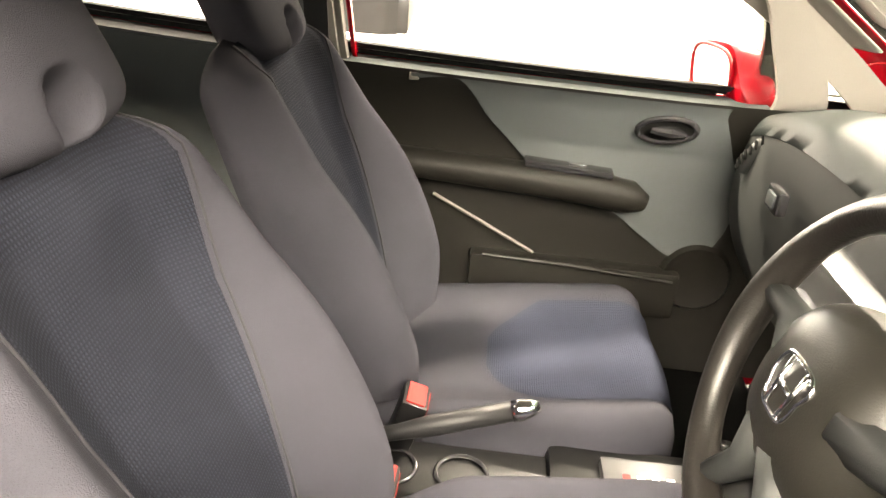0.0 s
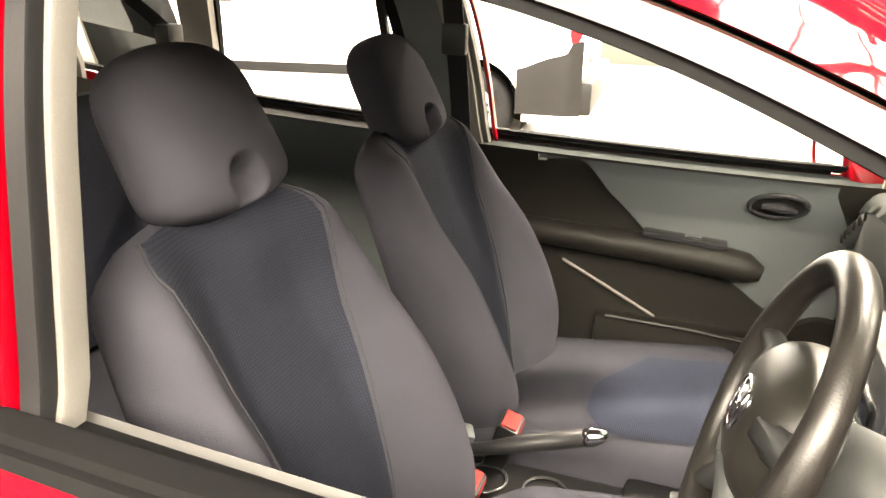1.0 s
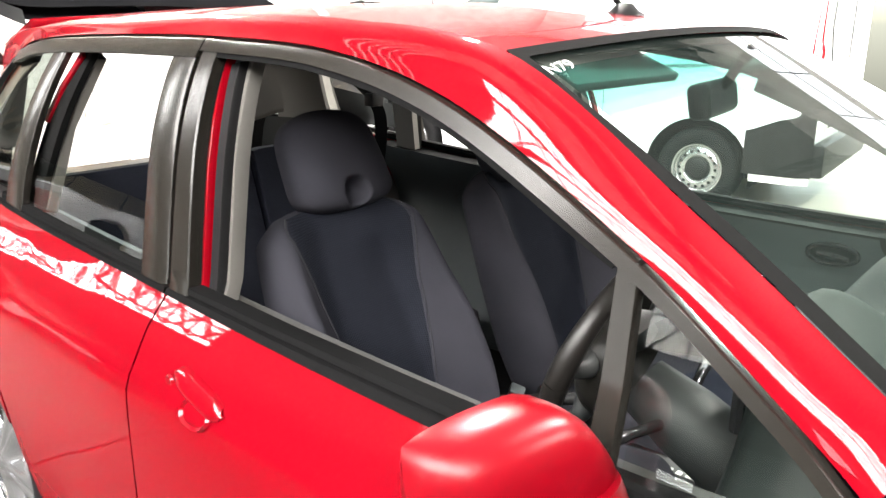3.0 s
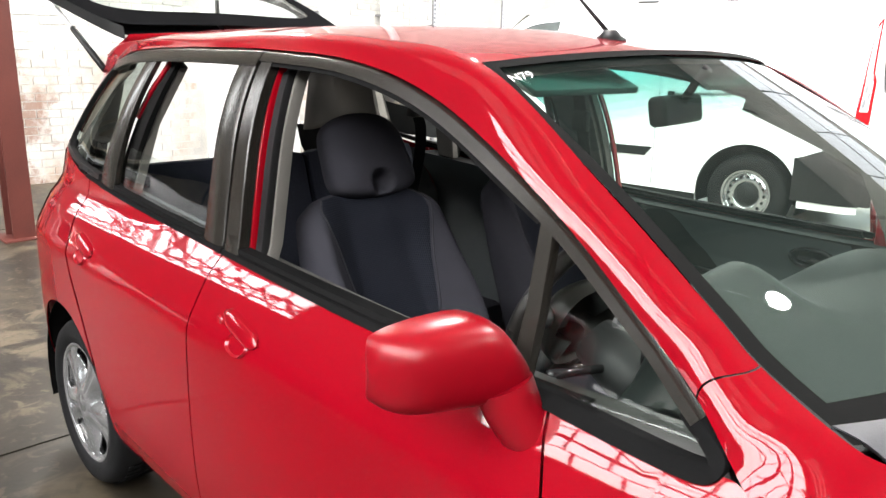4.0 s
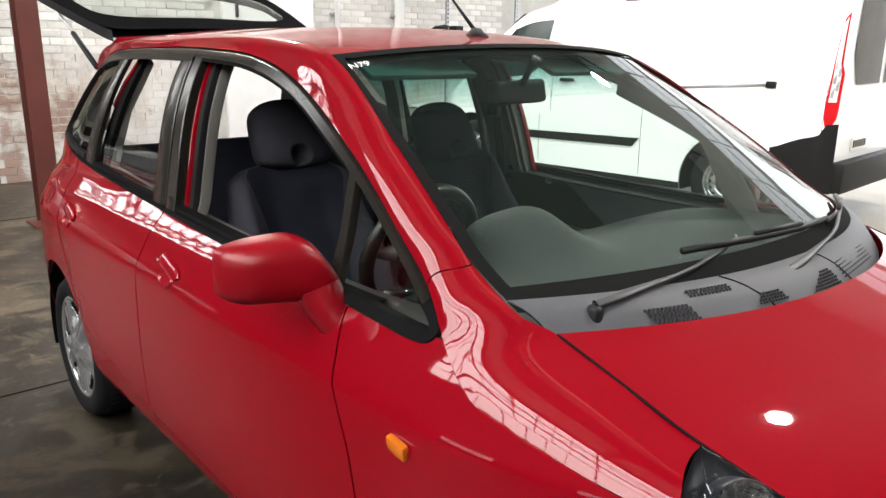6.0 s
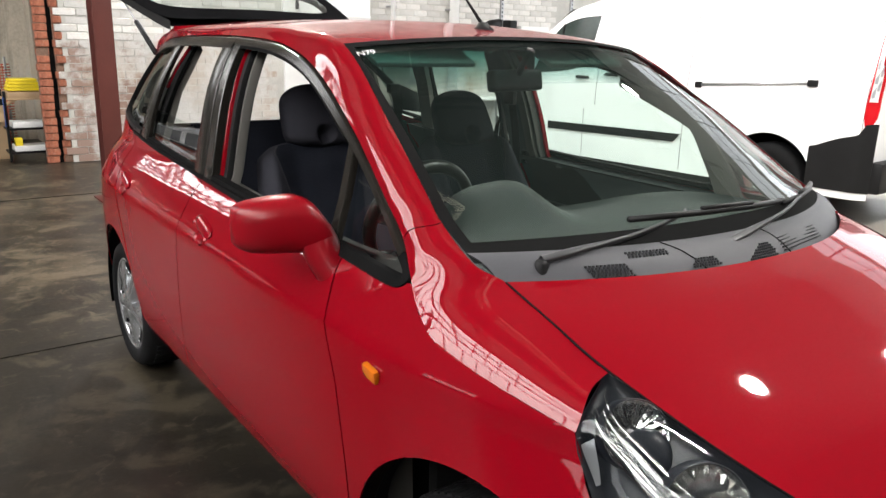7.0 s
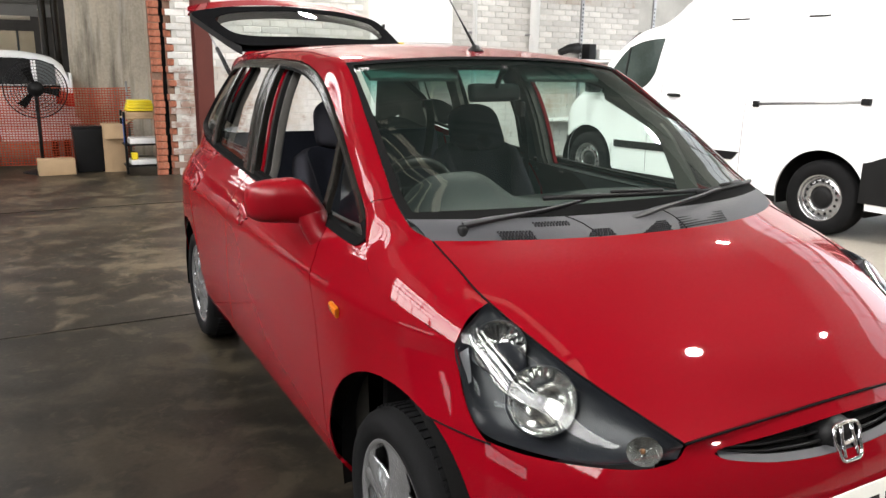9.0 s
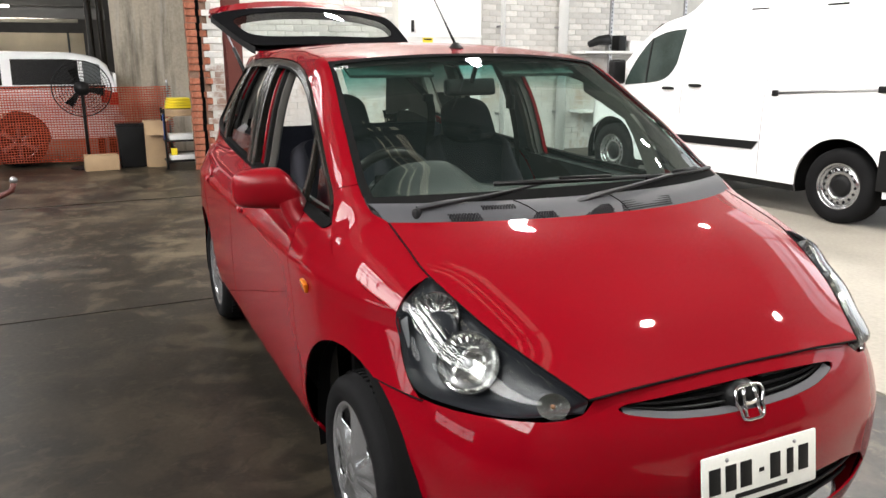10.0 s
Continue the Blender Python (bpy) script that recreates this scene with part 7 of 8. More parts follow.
def van_wheel(m):
    w = empty("wheel", None, van)
    tagged(w, "steel wheel with round holes and black tyre")
    bm = bmesh.new()
    lathe(bm, [(0.205, 0.0), (0.22, -0.014), (0.27, -0.02), (0.315, -0.01), (0.335, 0.01), (0.342, 0.06), (0.342, 0.15), (0.33, 0.20), (0.25, 0.22), (0.2, 0.2)], (0, 0, 0), "y", 56)
    part("tyre", bm, TYRE, w)
    bm = bmesh.new()
    lathe(bm, [(0.212, -0.004), (0.200, -0.006), (0.190, 0.01), (0.185, 0.045), (0.170, 0.030), (0.125, 0.018), (0.105, 0.024), (0.10, 0.05)], (0, 0, 0), "y", 56)
    part("rim", bm, SILVER, w, "silver steel rim")
    bm = bmesh.new()
    lathe(bm, [(0.0, 0.015), (0.06, 0.018), (0.098, 0.030), (0.10, 0.06)], (0, 0, 0), "y", 32)
    part("hub_cap", bm, BLACK_TRIM, w, "black hub cap")
    for k in range(16):
        a = 2 * math.pi * k / 16
        bm = bmesh.new()
        lathe(bm, [(0.0, 0.0), (0.013, 0.0)], (0.150 * math.cos(a), 0.0205, 0.150 * math.sin(a)), "y", 12)
        part("rim_hole", bm, DARK, w)
    w.matrix_local = m


for x in (0, 3.025):
    van_wheel(pose(x, 0.945, 0.342, 0, 0, 180)), van_wheel(pose(x, -0.945, 0.342, 0, 0, 0))
    for sg in (1, -1):
        bm = bmesh.new()
        lathe(bm, [(0.428, 0.0), (0.44, -0.02), (0.44, -0.30), (0.0, -0.30)], (x, 0.965, 0.34), "y", 36, -0.25, math.pi + 0.25)
        for v in bm.verts:
            v.co.y *= sg
        part("arch_liner", bm, DARK, van)

# roof gutter clips
for x in (1.10, 0.28):
    boxpart("gutter_clip", (x - 0.10, x + 0.10, van_side(x, 1.93).y - 0.01, van_side(x, 1.93).y + 0.012, 1.922, 1.936), BLACK_TRIM, van, 0.003)
# the rear overhang is short: everything behind the wheel is drawn in
for o in van.children_recursive:
    if o.type == "MESH" and (o.parent == van or o.parent.name.startswith("tail_lamp")):
        for v in o.data.vertices:
            if v.co.x < -0.43:
                v.co.x = -0.43 + (v.co.x + 0.43) * 0.68

# ---- white wagon in the side bay ----
suv = tagged(empty("wagon", pose(-9.62, -3.60, 0, 0, 0, -90)), "white four-wheel-drive wagon parked behind orange mesh", "car")
suv_top = curve([(-2.7, 1.05), (-2.66, 1.28), (-2.45, 1.46), (-2.0, 1.53), (0.2, 1.55), (0.7, 1.48), (1.3, 1.10), (2.2, 1.0), (2.4, 0.7)])
suv_in = curve([(0.2, 0.04), (0.5, 0.0), (0.85, 0.01), (1.0, 0.03), (1.3, 0.12), (1.55, 0.2)])
for sg in (1, -1):
    bm = bmesh.new()
    xs = sorted({round(-2.7 + 5.1 * k / 50, 4) for k in range(51)} | {round(c + 0.40 * math.cos(math.pi * k / 20), 4) for c in (-1.40, 1.4) for k in range(21)})
    cols = []
    for x in xs:
        low = 0.36
        for cx in (-1.40, 1.4):
            d = 0.40**2 - (x - cx) ** 2
            if d > 0:
                low = max(low, 0.36 + math.sqrt(d))
        zt = suv_top(x) - 0.06
        hw = 0.90 - 0.08 * max(0, abs(x) - 2.2)
        col = [Vector((x, hw - suv_in(mix(low, zt, j / 12)), mix(low, zt, j / 12))) for j in range(13)]
        col += [Vector((x, col[12].y - 0.08, zt + 0.05)), Vector((x, 0, zt + 0.07))]
        cols.append([bm.verts.new((p.x, p.y * sg, p.z)) for p in col])
    for p, q in zip(cols, cols[1:]):
        for j in range(14):
            bm.faces.new((p[j], q[j], q[j + 1], p[j + 1]) if sg < 0 else (p[j], p[j + 1], q[j + 1], q[j]))
    part("body_side", bm, WHITE_PAINT, suv)
    for x0, x1 in ((-2.50, -2.28), (-2.22, -1.40), (-1.28, -0.2), (-0.12, 0.7)):
        bm = bmesh.new()
        sheet(bm, lambda u, v: (lambda x, z: Vector((x, sg * (0.906 - suv_in(z)), z)))(mix(x0, x1, u), mix(1.10, min(1.44, suv_top(mix(x0, x1, u)) - 0.085), v)), 10, 6)
        part("side_window", bm, BLACK_GLOSS if x0 > -2.4 else DASH_GREY, suv, "dark side window" if x0 > -2.4 else "grey rear quarter window")
    bm = bmesh.new()
    sheet(bm, lambda u, v: Vector((mix(-2.70, -2.48, u), sg * 0.915, mix(0.80, 0.98, v) + 0.05 * u)), 3, 3)
    part("tail_lamp", bm, RED_LENS, suv, "red tail lamp")
    bm = bmesh.new()
    tube(bm, [(x, sg * (0.908 - suv_in(1.07)), 1.07) for x in (-2.55, -1.5, -0.5, 0.7)], 0.018, 6)
    part("belt_strip", bm, BLACK_TRIM, suv, "black strip below the windows")
    for cx in (-1.40, 1.4):
        bm = bmesh.new()
        lathe(bm, [(0.24, 0.0), (0.30, -0.012), (0.345, 0.0), (0.355, 0.05), (0.355, 0.2)], (0, 0, 0), "y", 40)
        t = part("tyre", bm, TYRE, suv)
        bm = bmesh.new()
        lathe(bm, [(0.245, -0.003), (0.232, -0.004), (0.225, 0.03)], (0, 0, 0), "y", 40)
        r = part("rim", bm, SILVER, suv)
        sp = []
        for k in range(6):
            sp.append(boxpart("spoke", (-0.03, 0.03, -0.004, 0.02, 0.03, 0.235), SILVER, suv, 0.006, pose(0, 0, 0, 0, 60 * k, 0)))
        bm = bmesh.new()
        lathe(bm, [(0.0, 0.06), (0.24, 0.06)], (0, 0, 0), "y", 24)
        sp.append(part("rim_backing", bm, DARK, suv))
        for o in (t, r, *sp):
            o.matrix_local = pose(cx, sg * 0.90, 0.355, 0, 0, 180 if sg > 0 else 0)
boxpart("rear_bumper", (-2.76, -2.5, -0.86, 0.86, 0.42, 0.66), WHITE_PAINT, suv, 0.05)
boxpart("rear_panel", (-2.70, -2.66, -0.85, 0.85, 0.45, 1.25), WHITE_PAINT, suv, 0.02)

# ---- orange mesh fence ----
fence = tagged(empty("mesh_fence"), "orange plastic barrier mesh on thin posts", "fence")
bm = bmesh.new()
FX = -8.62
for k in range(31):
    z = 0.06 + 0.0335 * k
    tube(bm, [(FX + 0.02 * math.sin(y * 3 + k), y, z + 0.012 * math.sin(y * 2.2)) for y in [-4.2 + 0.25 * i for i in range(17)]], 0.0062, 4)
for k in range(114):
    y = -4.2 + 0.035 * k
    tube(bm, [(FX + 0.02 * math.sin(y * 3 + z * 18), y, z + 0.012 * math.sin(y * 2.2)) for z in (0.06, 0.4, 0.75, 1.065)], 0.0050, 4)
tagged(part("net", bm, MESH_ORANGE, fence, "orange plastic net"), kind="stuff")
for y in (-4.2, -2.6, -0.25):
    bm = bmesh.new()
    tube(bm, [(FX, y, 0), (FX, y, 1.15)], 0.014, 8)
    part("post", bm, STEEL, fence)

# ---- pedestal fan ----
fan = tagged(empty("pedestal_fan"), "large black pedestal fan with a wire cage", "fan")
fc = Vector((-8.25, -1.36, 1.06))
bm = bmesh.new()
tube(bm, [(fc.x - 0.05, fc.y, 0.04), (fc.x - 0.05, fc.y, 1.06)], 0.022, 10)
part("pole", bm, BLACK_TRIM, fan)
bm = bmesh.new()
lathe(bm, [(0.0, 0.05), (0.05, 0.05), (0.24, 0.015), (0.25, 0.0), (0.0, 0.0)], (fc.x - 0.05, fc.y, 0.0), "z", 32)
part("base", bm, BLACK_TRIM, fan)
for r in (0.36, 0.32, 0.28, 0.24, 0.20, 0.16, 0.12, 0.09):
    bm = bmesh.new()
    tube(bm, [fc + Vector((0.09 - 0.16 * r, r * math.cos(a), r * math.sin(a))) for a in [2 * math.pi * k / 40 for k in range(41)]], 0.008 if r > 0.35 else 0.004, 6, False)
    part("cage_ring", bm, BLACK_TRIM, fan)
for k in range(56):
    a = 2 * math.pi * k / 56
    bm = bmesh.new()
    tube(bm, [fc + Vector((0.09 - 0.16 * r, r * math.cos(a), r * math.sin(a))) for r in (0.05, 0.2, 0.36)], 0.002, 4)
    part("cage_wire", bm, BLACK_TRIM, fan)
bm = bmesh.new()
lathe(bm, [(0.0, 0.10), (0.08, 0.09), (0.10, 0.0), (0.09, -0.2), (0.0, -0.22)], fc, "x", 24)
part("motor", bm, BLACK_TRIM, fan)
for k in range(3):
    bm = bmesh.new()
    sheet(bm, lambda u, v: Vector((0.02 + 0.06 * (v - 0.5), (v - 0.5) * mix(0.05, 0.11, u), mix(0.07, 0.27, u))), 6, 4)
    bmesh.ops.transform(bm, matrix=Matrix.Translation(fc) @ pose(0, 0, 0, 120 * k + 20, 0, 0), verts=bm.verts[:])
    part("blade", thick(bm, 0.003), DARK, fan)

# ---- shelf unit, bin, boxes ----
shelf = tagged(empty("shelf_unit", pose(-7.86, -0.17, 0)), "small black shelf unit stacked with supplies", "shelf")
for sx in (-0.16, 0.16):
    for sy in (-0.24, 0.24):
        boxpart("leg", (sx - 0.015, sx + 0.015, sy - 0.015, sy + 0.015, 0, 0.80), BLACK_TRIM, shelf, 0.003)
for z in (0.09, 0.36, 0.70):
    boxpart("shelf_board", (-0.17, 0.17, -0.25, 0.25, z, z + 0.025), BLACK_TRIM if z < 0.6 else CARD, shelf, 0.004)


def thing(name, dims, material, label, category, m=None, bevel=0.008):
    return tagged(boxpart(name, dims, material, None, bevel, m), label, category)


thing("carton", (-7.99, -7.70, -0.40, 0.05, 0.725, 0.79), CARD, "flat cardboard carton on the shelf top", "box")
for k in range(4):
    thing("folded_rag", (-7.99, -7.72, -0.37 + 0.01 * k, -0.02 - 0.012 * k, 0.80 + 0.034 * k, 0.832 + 0.034 * k), YELLOW, "folded yellow rags stacked on the shelf", "cloth", None, 0.012)
thing("paper_ream", (-7.96, -7.69, -0.36, 0.01, 0.386, 0.455), WHITE_PLASTIC, "white wrapped paper ream on the middle shelf", "paper")
thing("paper_ream", (-7.96, -7.69, -0.36, 0.01, 0.117, 0.18), WHITE_PLASTIC, "white wrapped paper ream on the lowest shelf", "paper")
thing("yellow_tin", (-7.80, -7.72, -0.35, -0.27, 0.181, 0.27), YELLOW, "small yellow tin on the white packs", "tin")
thing("blue_drape", (-7.72, -7.685, -0.43, -0.40, 0.40, 0.74), BLUE, "blue cloth hanging at the shelf end", "cloth")
bm = bmesh.new()
for z, r in ((0, 1),):
    box(bm, -0.17, 0.17, -0.20, 0.20, 0, 0.58, 0.02)
for v in bm.verts:
    k = 0.86 + 0.14 * v.co.z / 0.58
    v.co.x, v.co.y = v.co.x * k, v.co.y * k
wb = tagged(part("waste_bin", bm, BLACK_TRIM), "black plastic waste bin", "bin")
wb.matrix_world = pose(-8.2, -0.80, 0)
boxpart("bin_rim", (-0.18, 0.18, -0.21, 0.21, 0.56, 0.60), BLACK_GLOSS, wb, 0.012)
thing("cardboard_box", (-0.12, 0.12, -0.21, 0.21, 0, 0.20), CARD, "closed brown cardboard box on the floor", "box", pose(-8.02, -1.22, 0, 0, 0, 4))
ob_ = tagged(empty("open_carton", pose(-8.12, -0.52, 0)), "open brown cardboard carton beside the bin", "box")
for d in ((-0.13, -0.12, -0.12, 0.12, 0, 0.62), (0.12, 0.13, -0.12, 0.12, 0, 0.62), (-0.13, 0.13, -0.13, -0.12, 0, 0.62), (-0.13, 0.13, 0.12, 0.13, 0, 0.62)):
    boxpart("carton_side", d, CARD, ob_, 0.001)
boxpart("carton_flap", (0.0, 0.008, -0.12, 0.12, -0.20, 0.0), CARD, ob_, 0.001, pose(0.14, 0, 0.62, 0, -25, 0))
boxpart("carton_flap", (-0.12, 0.12, 0.0, 0.008, 0.0, 0.18), CARD, ob_, 0.001, pose(0, 0.13, 0.60, -60, 0, 0))
# tow hitch of a trailer at the edge of the floor
hitch = tagged(empty("tow_hitch", pose(-3.6, -1.93, 0)), "dark steel trailer tow hitch", "hitch")
bm = bmesh.new()
tube(bm, [(0, -0.8, 0.42), (0, -0.10, 0.42), (0, -0.02, 0.46), (0, 0.0, 0.52)], 0.022, 8)
part("draw_bar", bm, RUST_RED, hitch)
bm = bmesh.new()
bmesh.ops.create_uvsphere(bm, u_segments=16, v_segments=10, radius=0.03, matrix=Matrix.Translation((0, 0, 0.54)))
part("hitch_ball", bm, STEEL, hitch)
bm = bmesh.new()
box(bm, -0.1, 0.1, -1.4, -0.7, 0.0, 0.46, 0.01)
part("hitch_frame", bm, RUST_RED, hitch)

# ---- brown steel post and brick pier ----
post = tagged(empty("steel_column", pose(-5.06, 0.075, 0)), "oxide-red steel I-section column", "column", kind="structure")
boxpart("flange", (-0.10, -0.085, -0.080, 0.080, 0, H), RUST_RED, post, 0.003)
boxpart("flange", (0.085, 0.10, -0.080, 0.080, 0, H), RUST_RED, post, 0.003)
boxpart("web", (-0.085, 0.085, -0.006, 0.006, 0, H), RUST_RED, post, 0)
boxpart("base_plate", (-0.16, 0.16, -0.15, 0.15, 0, 0.015), RUST_RED, post, 0.003)

# things on the whitewashed wall
board = tagged(boxpart("white_door", (-7.42, -7.36, 2.85, 4.16, 0.0, 2.9), WHITE_PLASTIC, bevel=0.01), "tall white painted door in the brick wall", "door", kind="structure")
boxpart("door_ledge", (-7.36, -7.345, 2.85, 4.16, 1.74, 1.77), WHITE_PLASTIC, board, 0.004)
boxpart("door_handle", (-7.36, -7.31, 3.02, 3.05, 1.82, 1.98), BLACK_TRIM, board, 0.006)
thing("warning_sign", (-7.36, -7.353, 3.20, 3.36, 1.58, 1.74), YELLOW, "small yellow sign with dark bars on the white door", "sign", None, 0.002)
boxpart("sign_bar", (-7.3525, -7.351, 3.22, 3.34, 1.705, 1.725), BLACK_TRIM, bpy.data.objects["warning_sign"], 0)
boxpart("sign_bar", (-7.3525, -7.351, 3.22, 3.34, 1.60, 1.615), BLACK_TRIM, bpy.data.objects["warning_sign"], 0)
for y, r in ((4.50, 0.035), (5.58, 0.075)):
    bm = bmesh.new()
    tube(bm, [(-7.30, y, 0), (-7.30, y, H)], r, 14)
    p = tagged(part("down_pipe", bm, WHITE_PLASTIC), "white painted pipe down the brick wall", "pipe")
    for z in (0.6, 1.9, 3.2):
        boxpart("pipe_clip", (-7.42, -7.30, y - r - 0.02, y + r + 0.02, z, z + 0.03), STEEL, p, 0.003)
rack = tagged(empty("wall_rack"), "slotted steel rack with parts against the wall", "rack")
for y in (6.40, 7.9):
    boxpart("upright", (-7.2, -7.16, y - 0.025, y + 0.025, 0, 2.6), STEEL, rack, 0.003)
    for k in range(24):
        boxpart("slot", (-7.159, -7.157, y - 0.01, y + 0.01, 1.0 + 0.06 * k, 1.03 + 0.06 * k), DARK, rack, 0)
for z in (0.6, 1.52):
    boxpart("rack_shelf", (-7.38, -7.0, 5.8, 8.2, z, z + 0.04), WHITE_PLASTIC, rack, 0.005)
bm = bmesh.new()
tube(bm, [(-7.15, 5.98, 1.66), (-7.15, 6.15, 1.72), (-7.15, 6.33, 1.73)], [0.05, 0.07, 0.09], 12)
tagged(part("air_tool", bm, BLACK_TRIM), "black air tool lying on the rack", "tool")
thing("parts_box", (-7.3, -7.05, 6.48, 6.62, 1.565, 1.80), BLACK_TRIM, "black parts box on the rack", "box")
thing("white_case", (-7.3, -7.05, 6.7, 7.3, 1.565, 1.72), WHITE_PLASTIC, "white case on the rack", "case")

CREAM_PIPE = mat("cream_pipe", (0.50, 0.46, 0.38), 0.6, vary=0.2)
# side bay: low beams, ducts and a pale partition under the roof
for k, (x, z) in enumerate(((-10.8, 2.05), (-11.8, 2.30), (-12.8, 2.2), (-13.8, 2.45))):
    tagged(boxpart("roof_beam", (x - 0.06, x + 0.06, -11.6, -0.9, z, z + 0.16), ROOF_DARK, bevel=0.01), "dark low roof beam in the side bay", "beam", "bay beams")
WOOD = mat("brown_rafter", (0.13, 0.085, 0.05), 0.8, vary=0.35, scale=3)
for k in range(8):
    y = -1.35 - 0.62 * k
    tagged(boxpart("rafter", (-14.0, -10.2, y - 0.035, y + 0.035, 2.52 + 0.05 * (k % 3), 2.68 + 0.05 * (k % 3)), WOOD, bevel=0.008), "brown timber rafter in the side bay", "rafter", "bay rafters")
for k, (x, z) in enumerate(((-10.5, 1.98), (-12.3, 2.12))):
    bm = bmesh.new()
    tube(bm, [(x, -11.75, z), (x, -1.3, z + 0.03)], 0.03, 8)
    tagged(part("bay_pipe", bm, CREAM_PIPE), "pale pipe run below the bay roof", "pipe")
for y in (-1.0, -1.16):
    bm = bmesh.new()
    tube(bm, [(-9.7, y, 0), (-9.7, y, H)], 0.05, 12)
    tagged(part("wall_duct", bm, PILLAR), "dark vertical pipe at the wall corner", "pipe")
CREAM = mat("cream_painted_board", (0.55, 0.48, 0.36), 0.7, vary=0.15, scale=2)
for k in range(6):
    tagged(boxpart("panel_joint", (-14.1, -14.085, -1.5 - 1.3 * k, -1.46 - 1.3 * k, 0, 1.92), DASH_GREY, bevel=0), "grey joint strip of the cream partition", "trim", kind="structure")
tagged(boxpart("bay_partition", (-14.2, -14.1, -9, -1.2, 0, 1.92), CREAM, bevel=0), "pale partition at the end of the bay", "wall", kind="structure")
tube_glow = glow_mat("tube_glow", (1, 0.92, 0.78), 22.0)
for x, y, z in ((-10.8, -2.2, 2.05), (-11.8, -2.9, 2.30), (-13.8, -2.0, 2.45), (-12.8, -4.6, 2.2)):
    tagged(boxpart("tube_lamp", (x - 0.04, x + 0.04, y - 0.6, y + 0.6, z - 0.04, z), tube_glow, bevel=0.01), "fluorescent tube lamp under the beams", "lamp")

# ---- bricks, laid one by one ----
rng = random.Random(7)
BRICK_WHITE = mat("whitewashed_brick", (0.66, 0.645, 0.62), 0.85, vary=0.16, scale=4, fine=70, bump=0.6)
nt = BRICK_WHITE.node_tree
inf, hsv = nt.nodes.new("ShaderNodeObjectInfo"), nt.nodes.new("ShaderNodeHueSaturation")
mr = nt.nodes.new("ShaderNodeMapRange")
mr.inputs[3].default_value, mr.inputs[4].default_value = 0.80, 1.10
streaks(BRICK_WHITE, (0.50, 0.42, 0.34), (0.40, 0.27, 0.18), (1.4, 1.4, 1.0))
src = nt.nodes["Principled BSDF"].inputs["Base Color"].links[0].from_socket
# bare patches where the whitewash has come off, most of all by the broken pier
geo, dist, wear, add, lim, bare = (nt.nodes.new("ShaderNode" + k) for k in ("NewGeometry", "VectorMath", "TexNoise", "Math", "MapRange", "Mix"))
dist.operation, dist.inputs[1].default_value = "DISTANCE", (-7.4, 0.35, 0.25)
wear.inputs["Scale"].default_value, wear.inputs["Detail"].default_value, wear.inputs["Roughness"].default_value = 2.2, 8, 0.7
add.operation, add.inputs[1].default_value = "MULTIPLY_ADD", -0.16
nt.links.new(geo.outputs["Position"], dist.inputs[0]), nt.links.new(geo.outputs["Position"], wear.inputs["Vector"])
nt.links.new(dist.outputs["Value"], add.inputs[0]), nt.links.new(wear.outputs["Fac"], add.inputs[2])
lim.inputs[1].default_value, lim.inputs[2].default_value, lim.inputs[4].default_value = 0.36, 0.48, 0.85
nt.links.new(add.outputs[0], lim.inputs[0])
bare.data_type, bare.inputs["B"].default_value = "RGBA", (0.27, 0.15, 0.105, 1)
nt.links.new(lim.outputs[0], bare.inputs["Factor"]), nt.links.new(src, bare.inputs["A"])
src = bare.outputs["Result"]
nt.links.new(inf.outputs["Random"], mr.inputs[0]), nt.links.new(mr.outputs[0], hsv.inputs["Value"])
nt.links.new(src, hsv.inputs["Color"]), nt.links.new(hsv.outputs[0], nt.nodes["Principled BSDF"].inputs["Base Color"])
BL, BH, BJ = 0.230, 0.076, 0.010


def brick_mesh(name, material, l=BL, h=BH, d=0.05):
    bm = bmesh.new()
    box(bm, 0, d, 0, l, 0, h, 0.005, None, 1)
    sharpen(bm)
    me = bpy.data.meshes.new(name)
    bm.to_mesh(me), bm.free()
    me.materials.append(material)
    return me


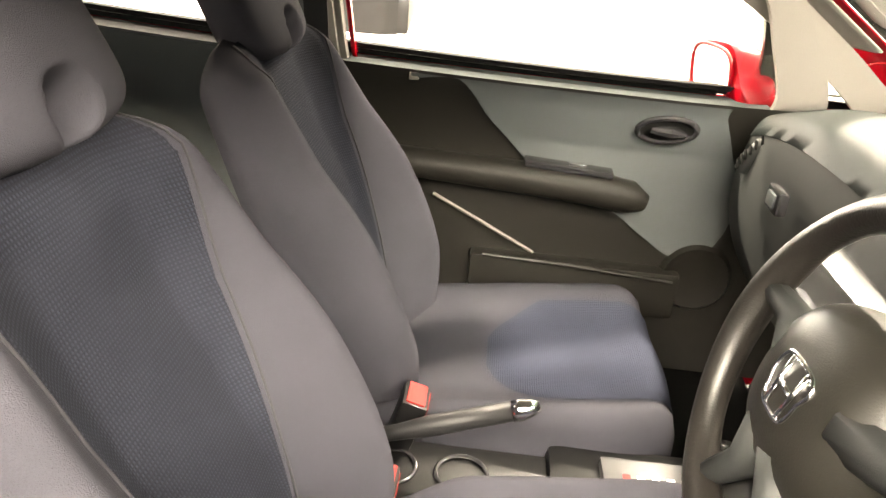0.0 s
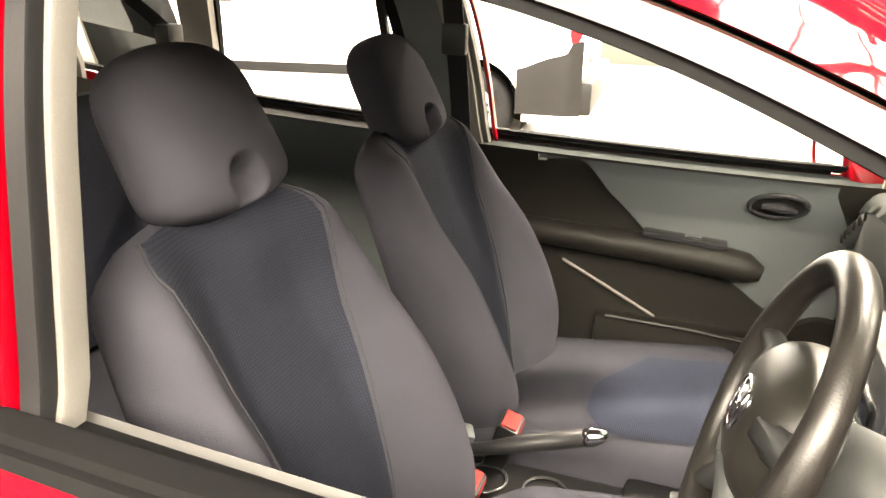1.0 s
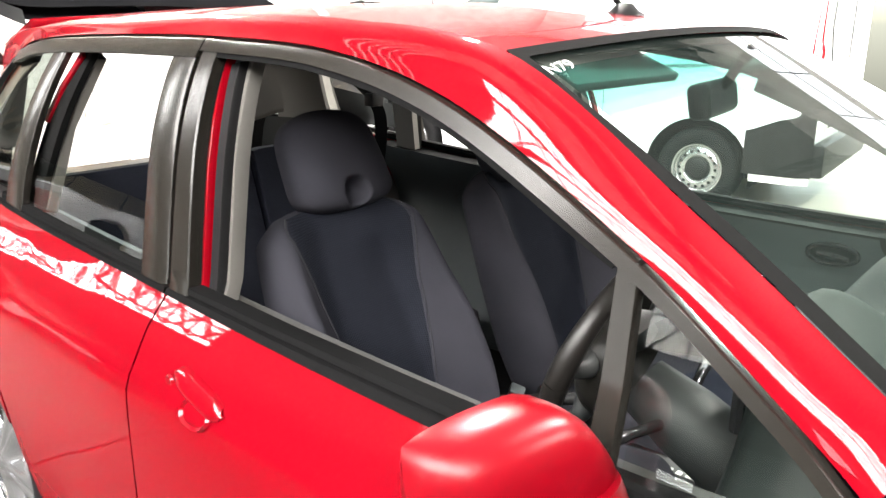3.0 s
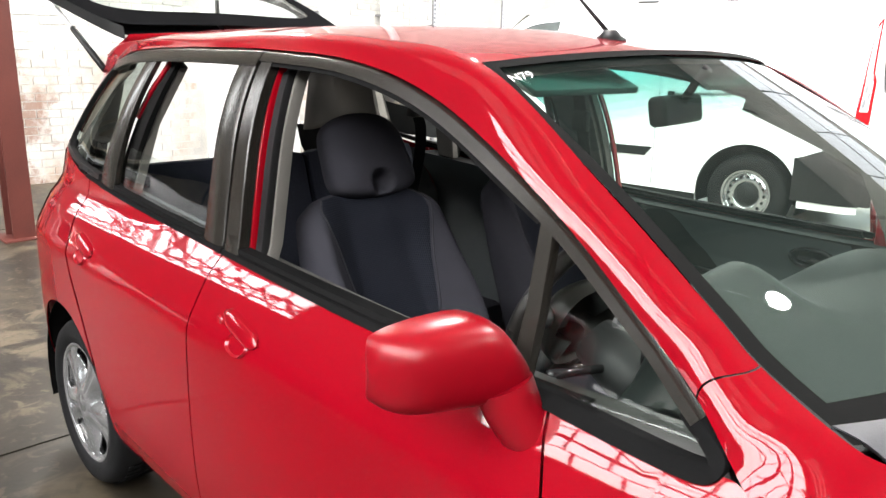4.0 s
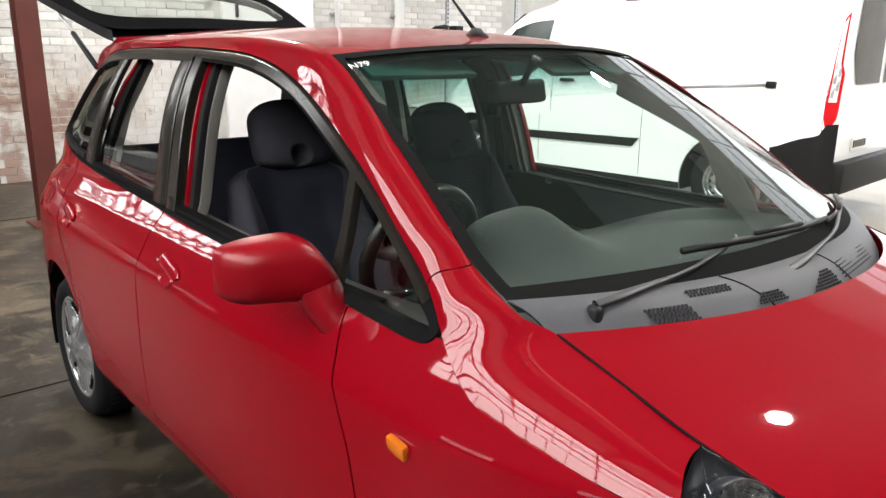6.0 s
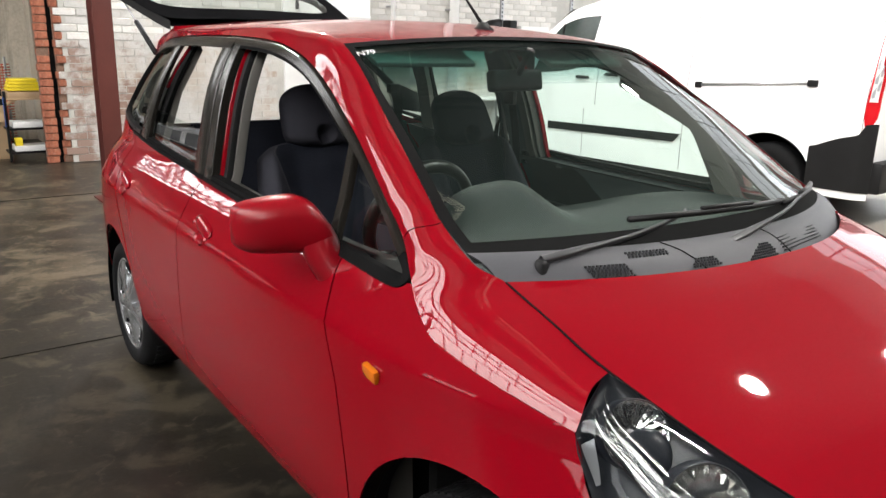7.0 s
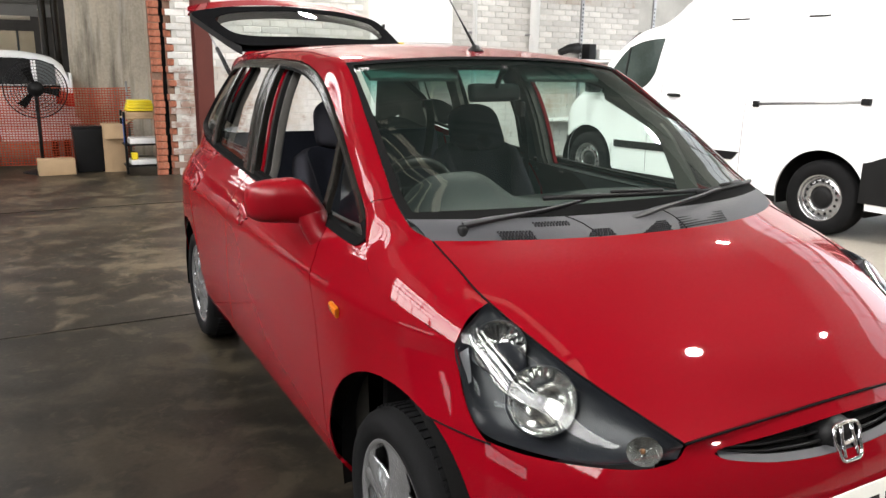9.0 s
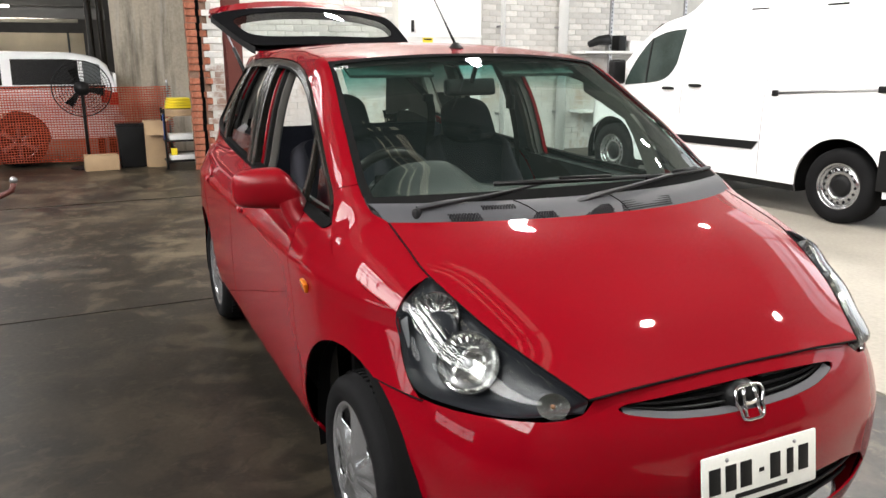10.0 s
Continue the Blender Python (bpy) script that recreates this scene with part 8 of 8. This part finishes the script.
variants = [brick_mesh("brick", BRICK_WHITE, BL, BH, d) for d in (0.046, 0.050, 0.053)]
verts, faces = [], []
count = 0
for row in range(int(3.2 / (BH + BJ))):
    z = 0.004 + row * (BH + BJ)
    y = 0.245 - (BL + BJ) / 2 * (row % 2)
    while y < 7.6:
        inside = 2.82 < y + BL and y < 4.19 and z < 2.92
        if not inside:
            d = rng.choice((0, 1, 2))
            if count < 300 and 1.35 < z < 2.35 and (y < 2.7 or y > 4.2):
                o = new("brick", variants[d])
                o.parent, o.location = wall_back, (-7.455 + rng.uniform(-0.002, 0.003), y, z)
                count += 1
            else:
                x0, x1 = -7.45, -7.405 + 0.003 * d + rng.uniform(-0.002, 0.002)
                n = len(verts)
                verts += [(a, b, c) for a in (x0, x1) for b in (y, y + BL) for c in (z, z + BH)]
                faces += [(n + 4, n + 6, n + 7, n + 5), (n, n + 4, n + 5, n + 1), (n + 2, n + 3, n + 7, n + 6), (n + 1, n + 5, n + 7, n + 3), (n, n + 2, n + 6, n + 4)]
        y += BL + BJ
me = bpy.data.meshes.new("brickwork")
me.from_pydata(verts, [], faces)
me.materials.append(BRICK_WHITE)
bw = tagged(new("brickwork", me), "whitewashed bricks", kind="stuff")
bw.parent = wall_back
# orange pier at the wall's end: two broken stacks with a dark chase between
pier = tagged(boxpart("brick_pier", (-7.72, -7.46, 0.0, 0.23, 0, H), DARK, bevel=0), "broken orange brick pier at the end of the wall", "pier", kind="structure")
PIER_MORTAR = mat("sooty_lime_mortar", (0.20, 0.12, 0.085), 0.9, vary=0.45, scale=5, fine=60, bump=0.5)
boxpart("pier_bed", (-7.458, -7.424, 0.205, 0.262, 0, 2.9), PIER_MORTAR, pier, 0.004)
for y, w in ((-0.078, 0.128), (0.108, 0.092)):
    boxpart("pier_bed", (-7.52, -7.438, y, y + w, 0, 2.9), PIER_MORTAR, pier, 0.004)
om = [brick_mesh("brick", ORANGE_BRICK, l, BH, d) for l, d in ((0.092, 0.09), (0.085, 0.07), (0.098, 0.05), (0.132, 0.09), (0.126, 0.08), (0.136, 0.07))]
for row in range(int(2.9 / (BH + BJ))):
    for y, kinds in ((-0.078, om[3:]), (0.108, om[:3])):
        o = new("brick", rng.choice(kinds))
        o.parent, o.location = pier, (-7.50 + rng.uniform(-0.010, 0.022), y + rng.uniform(-0.006, 0.006) * (1 if y < 0 else 2.5), 0.004 + row * (BH + BJ))
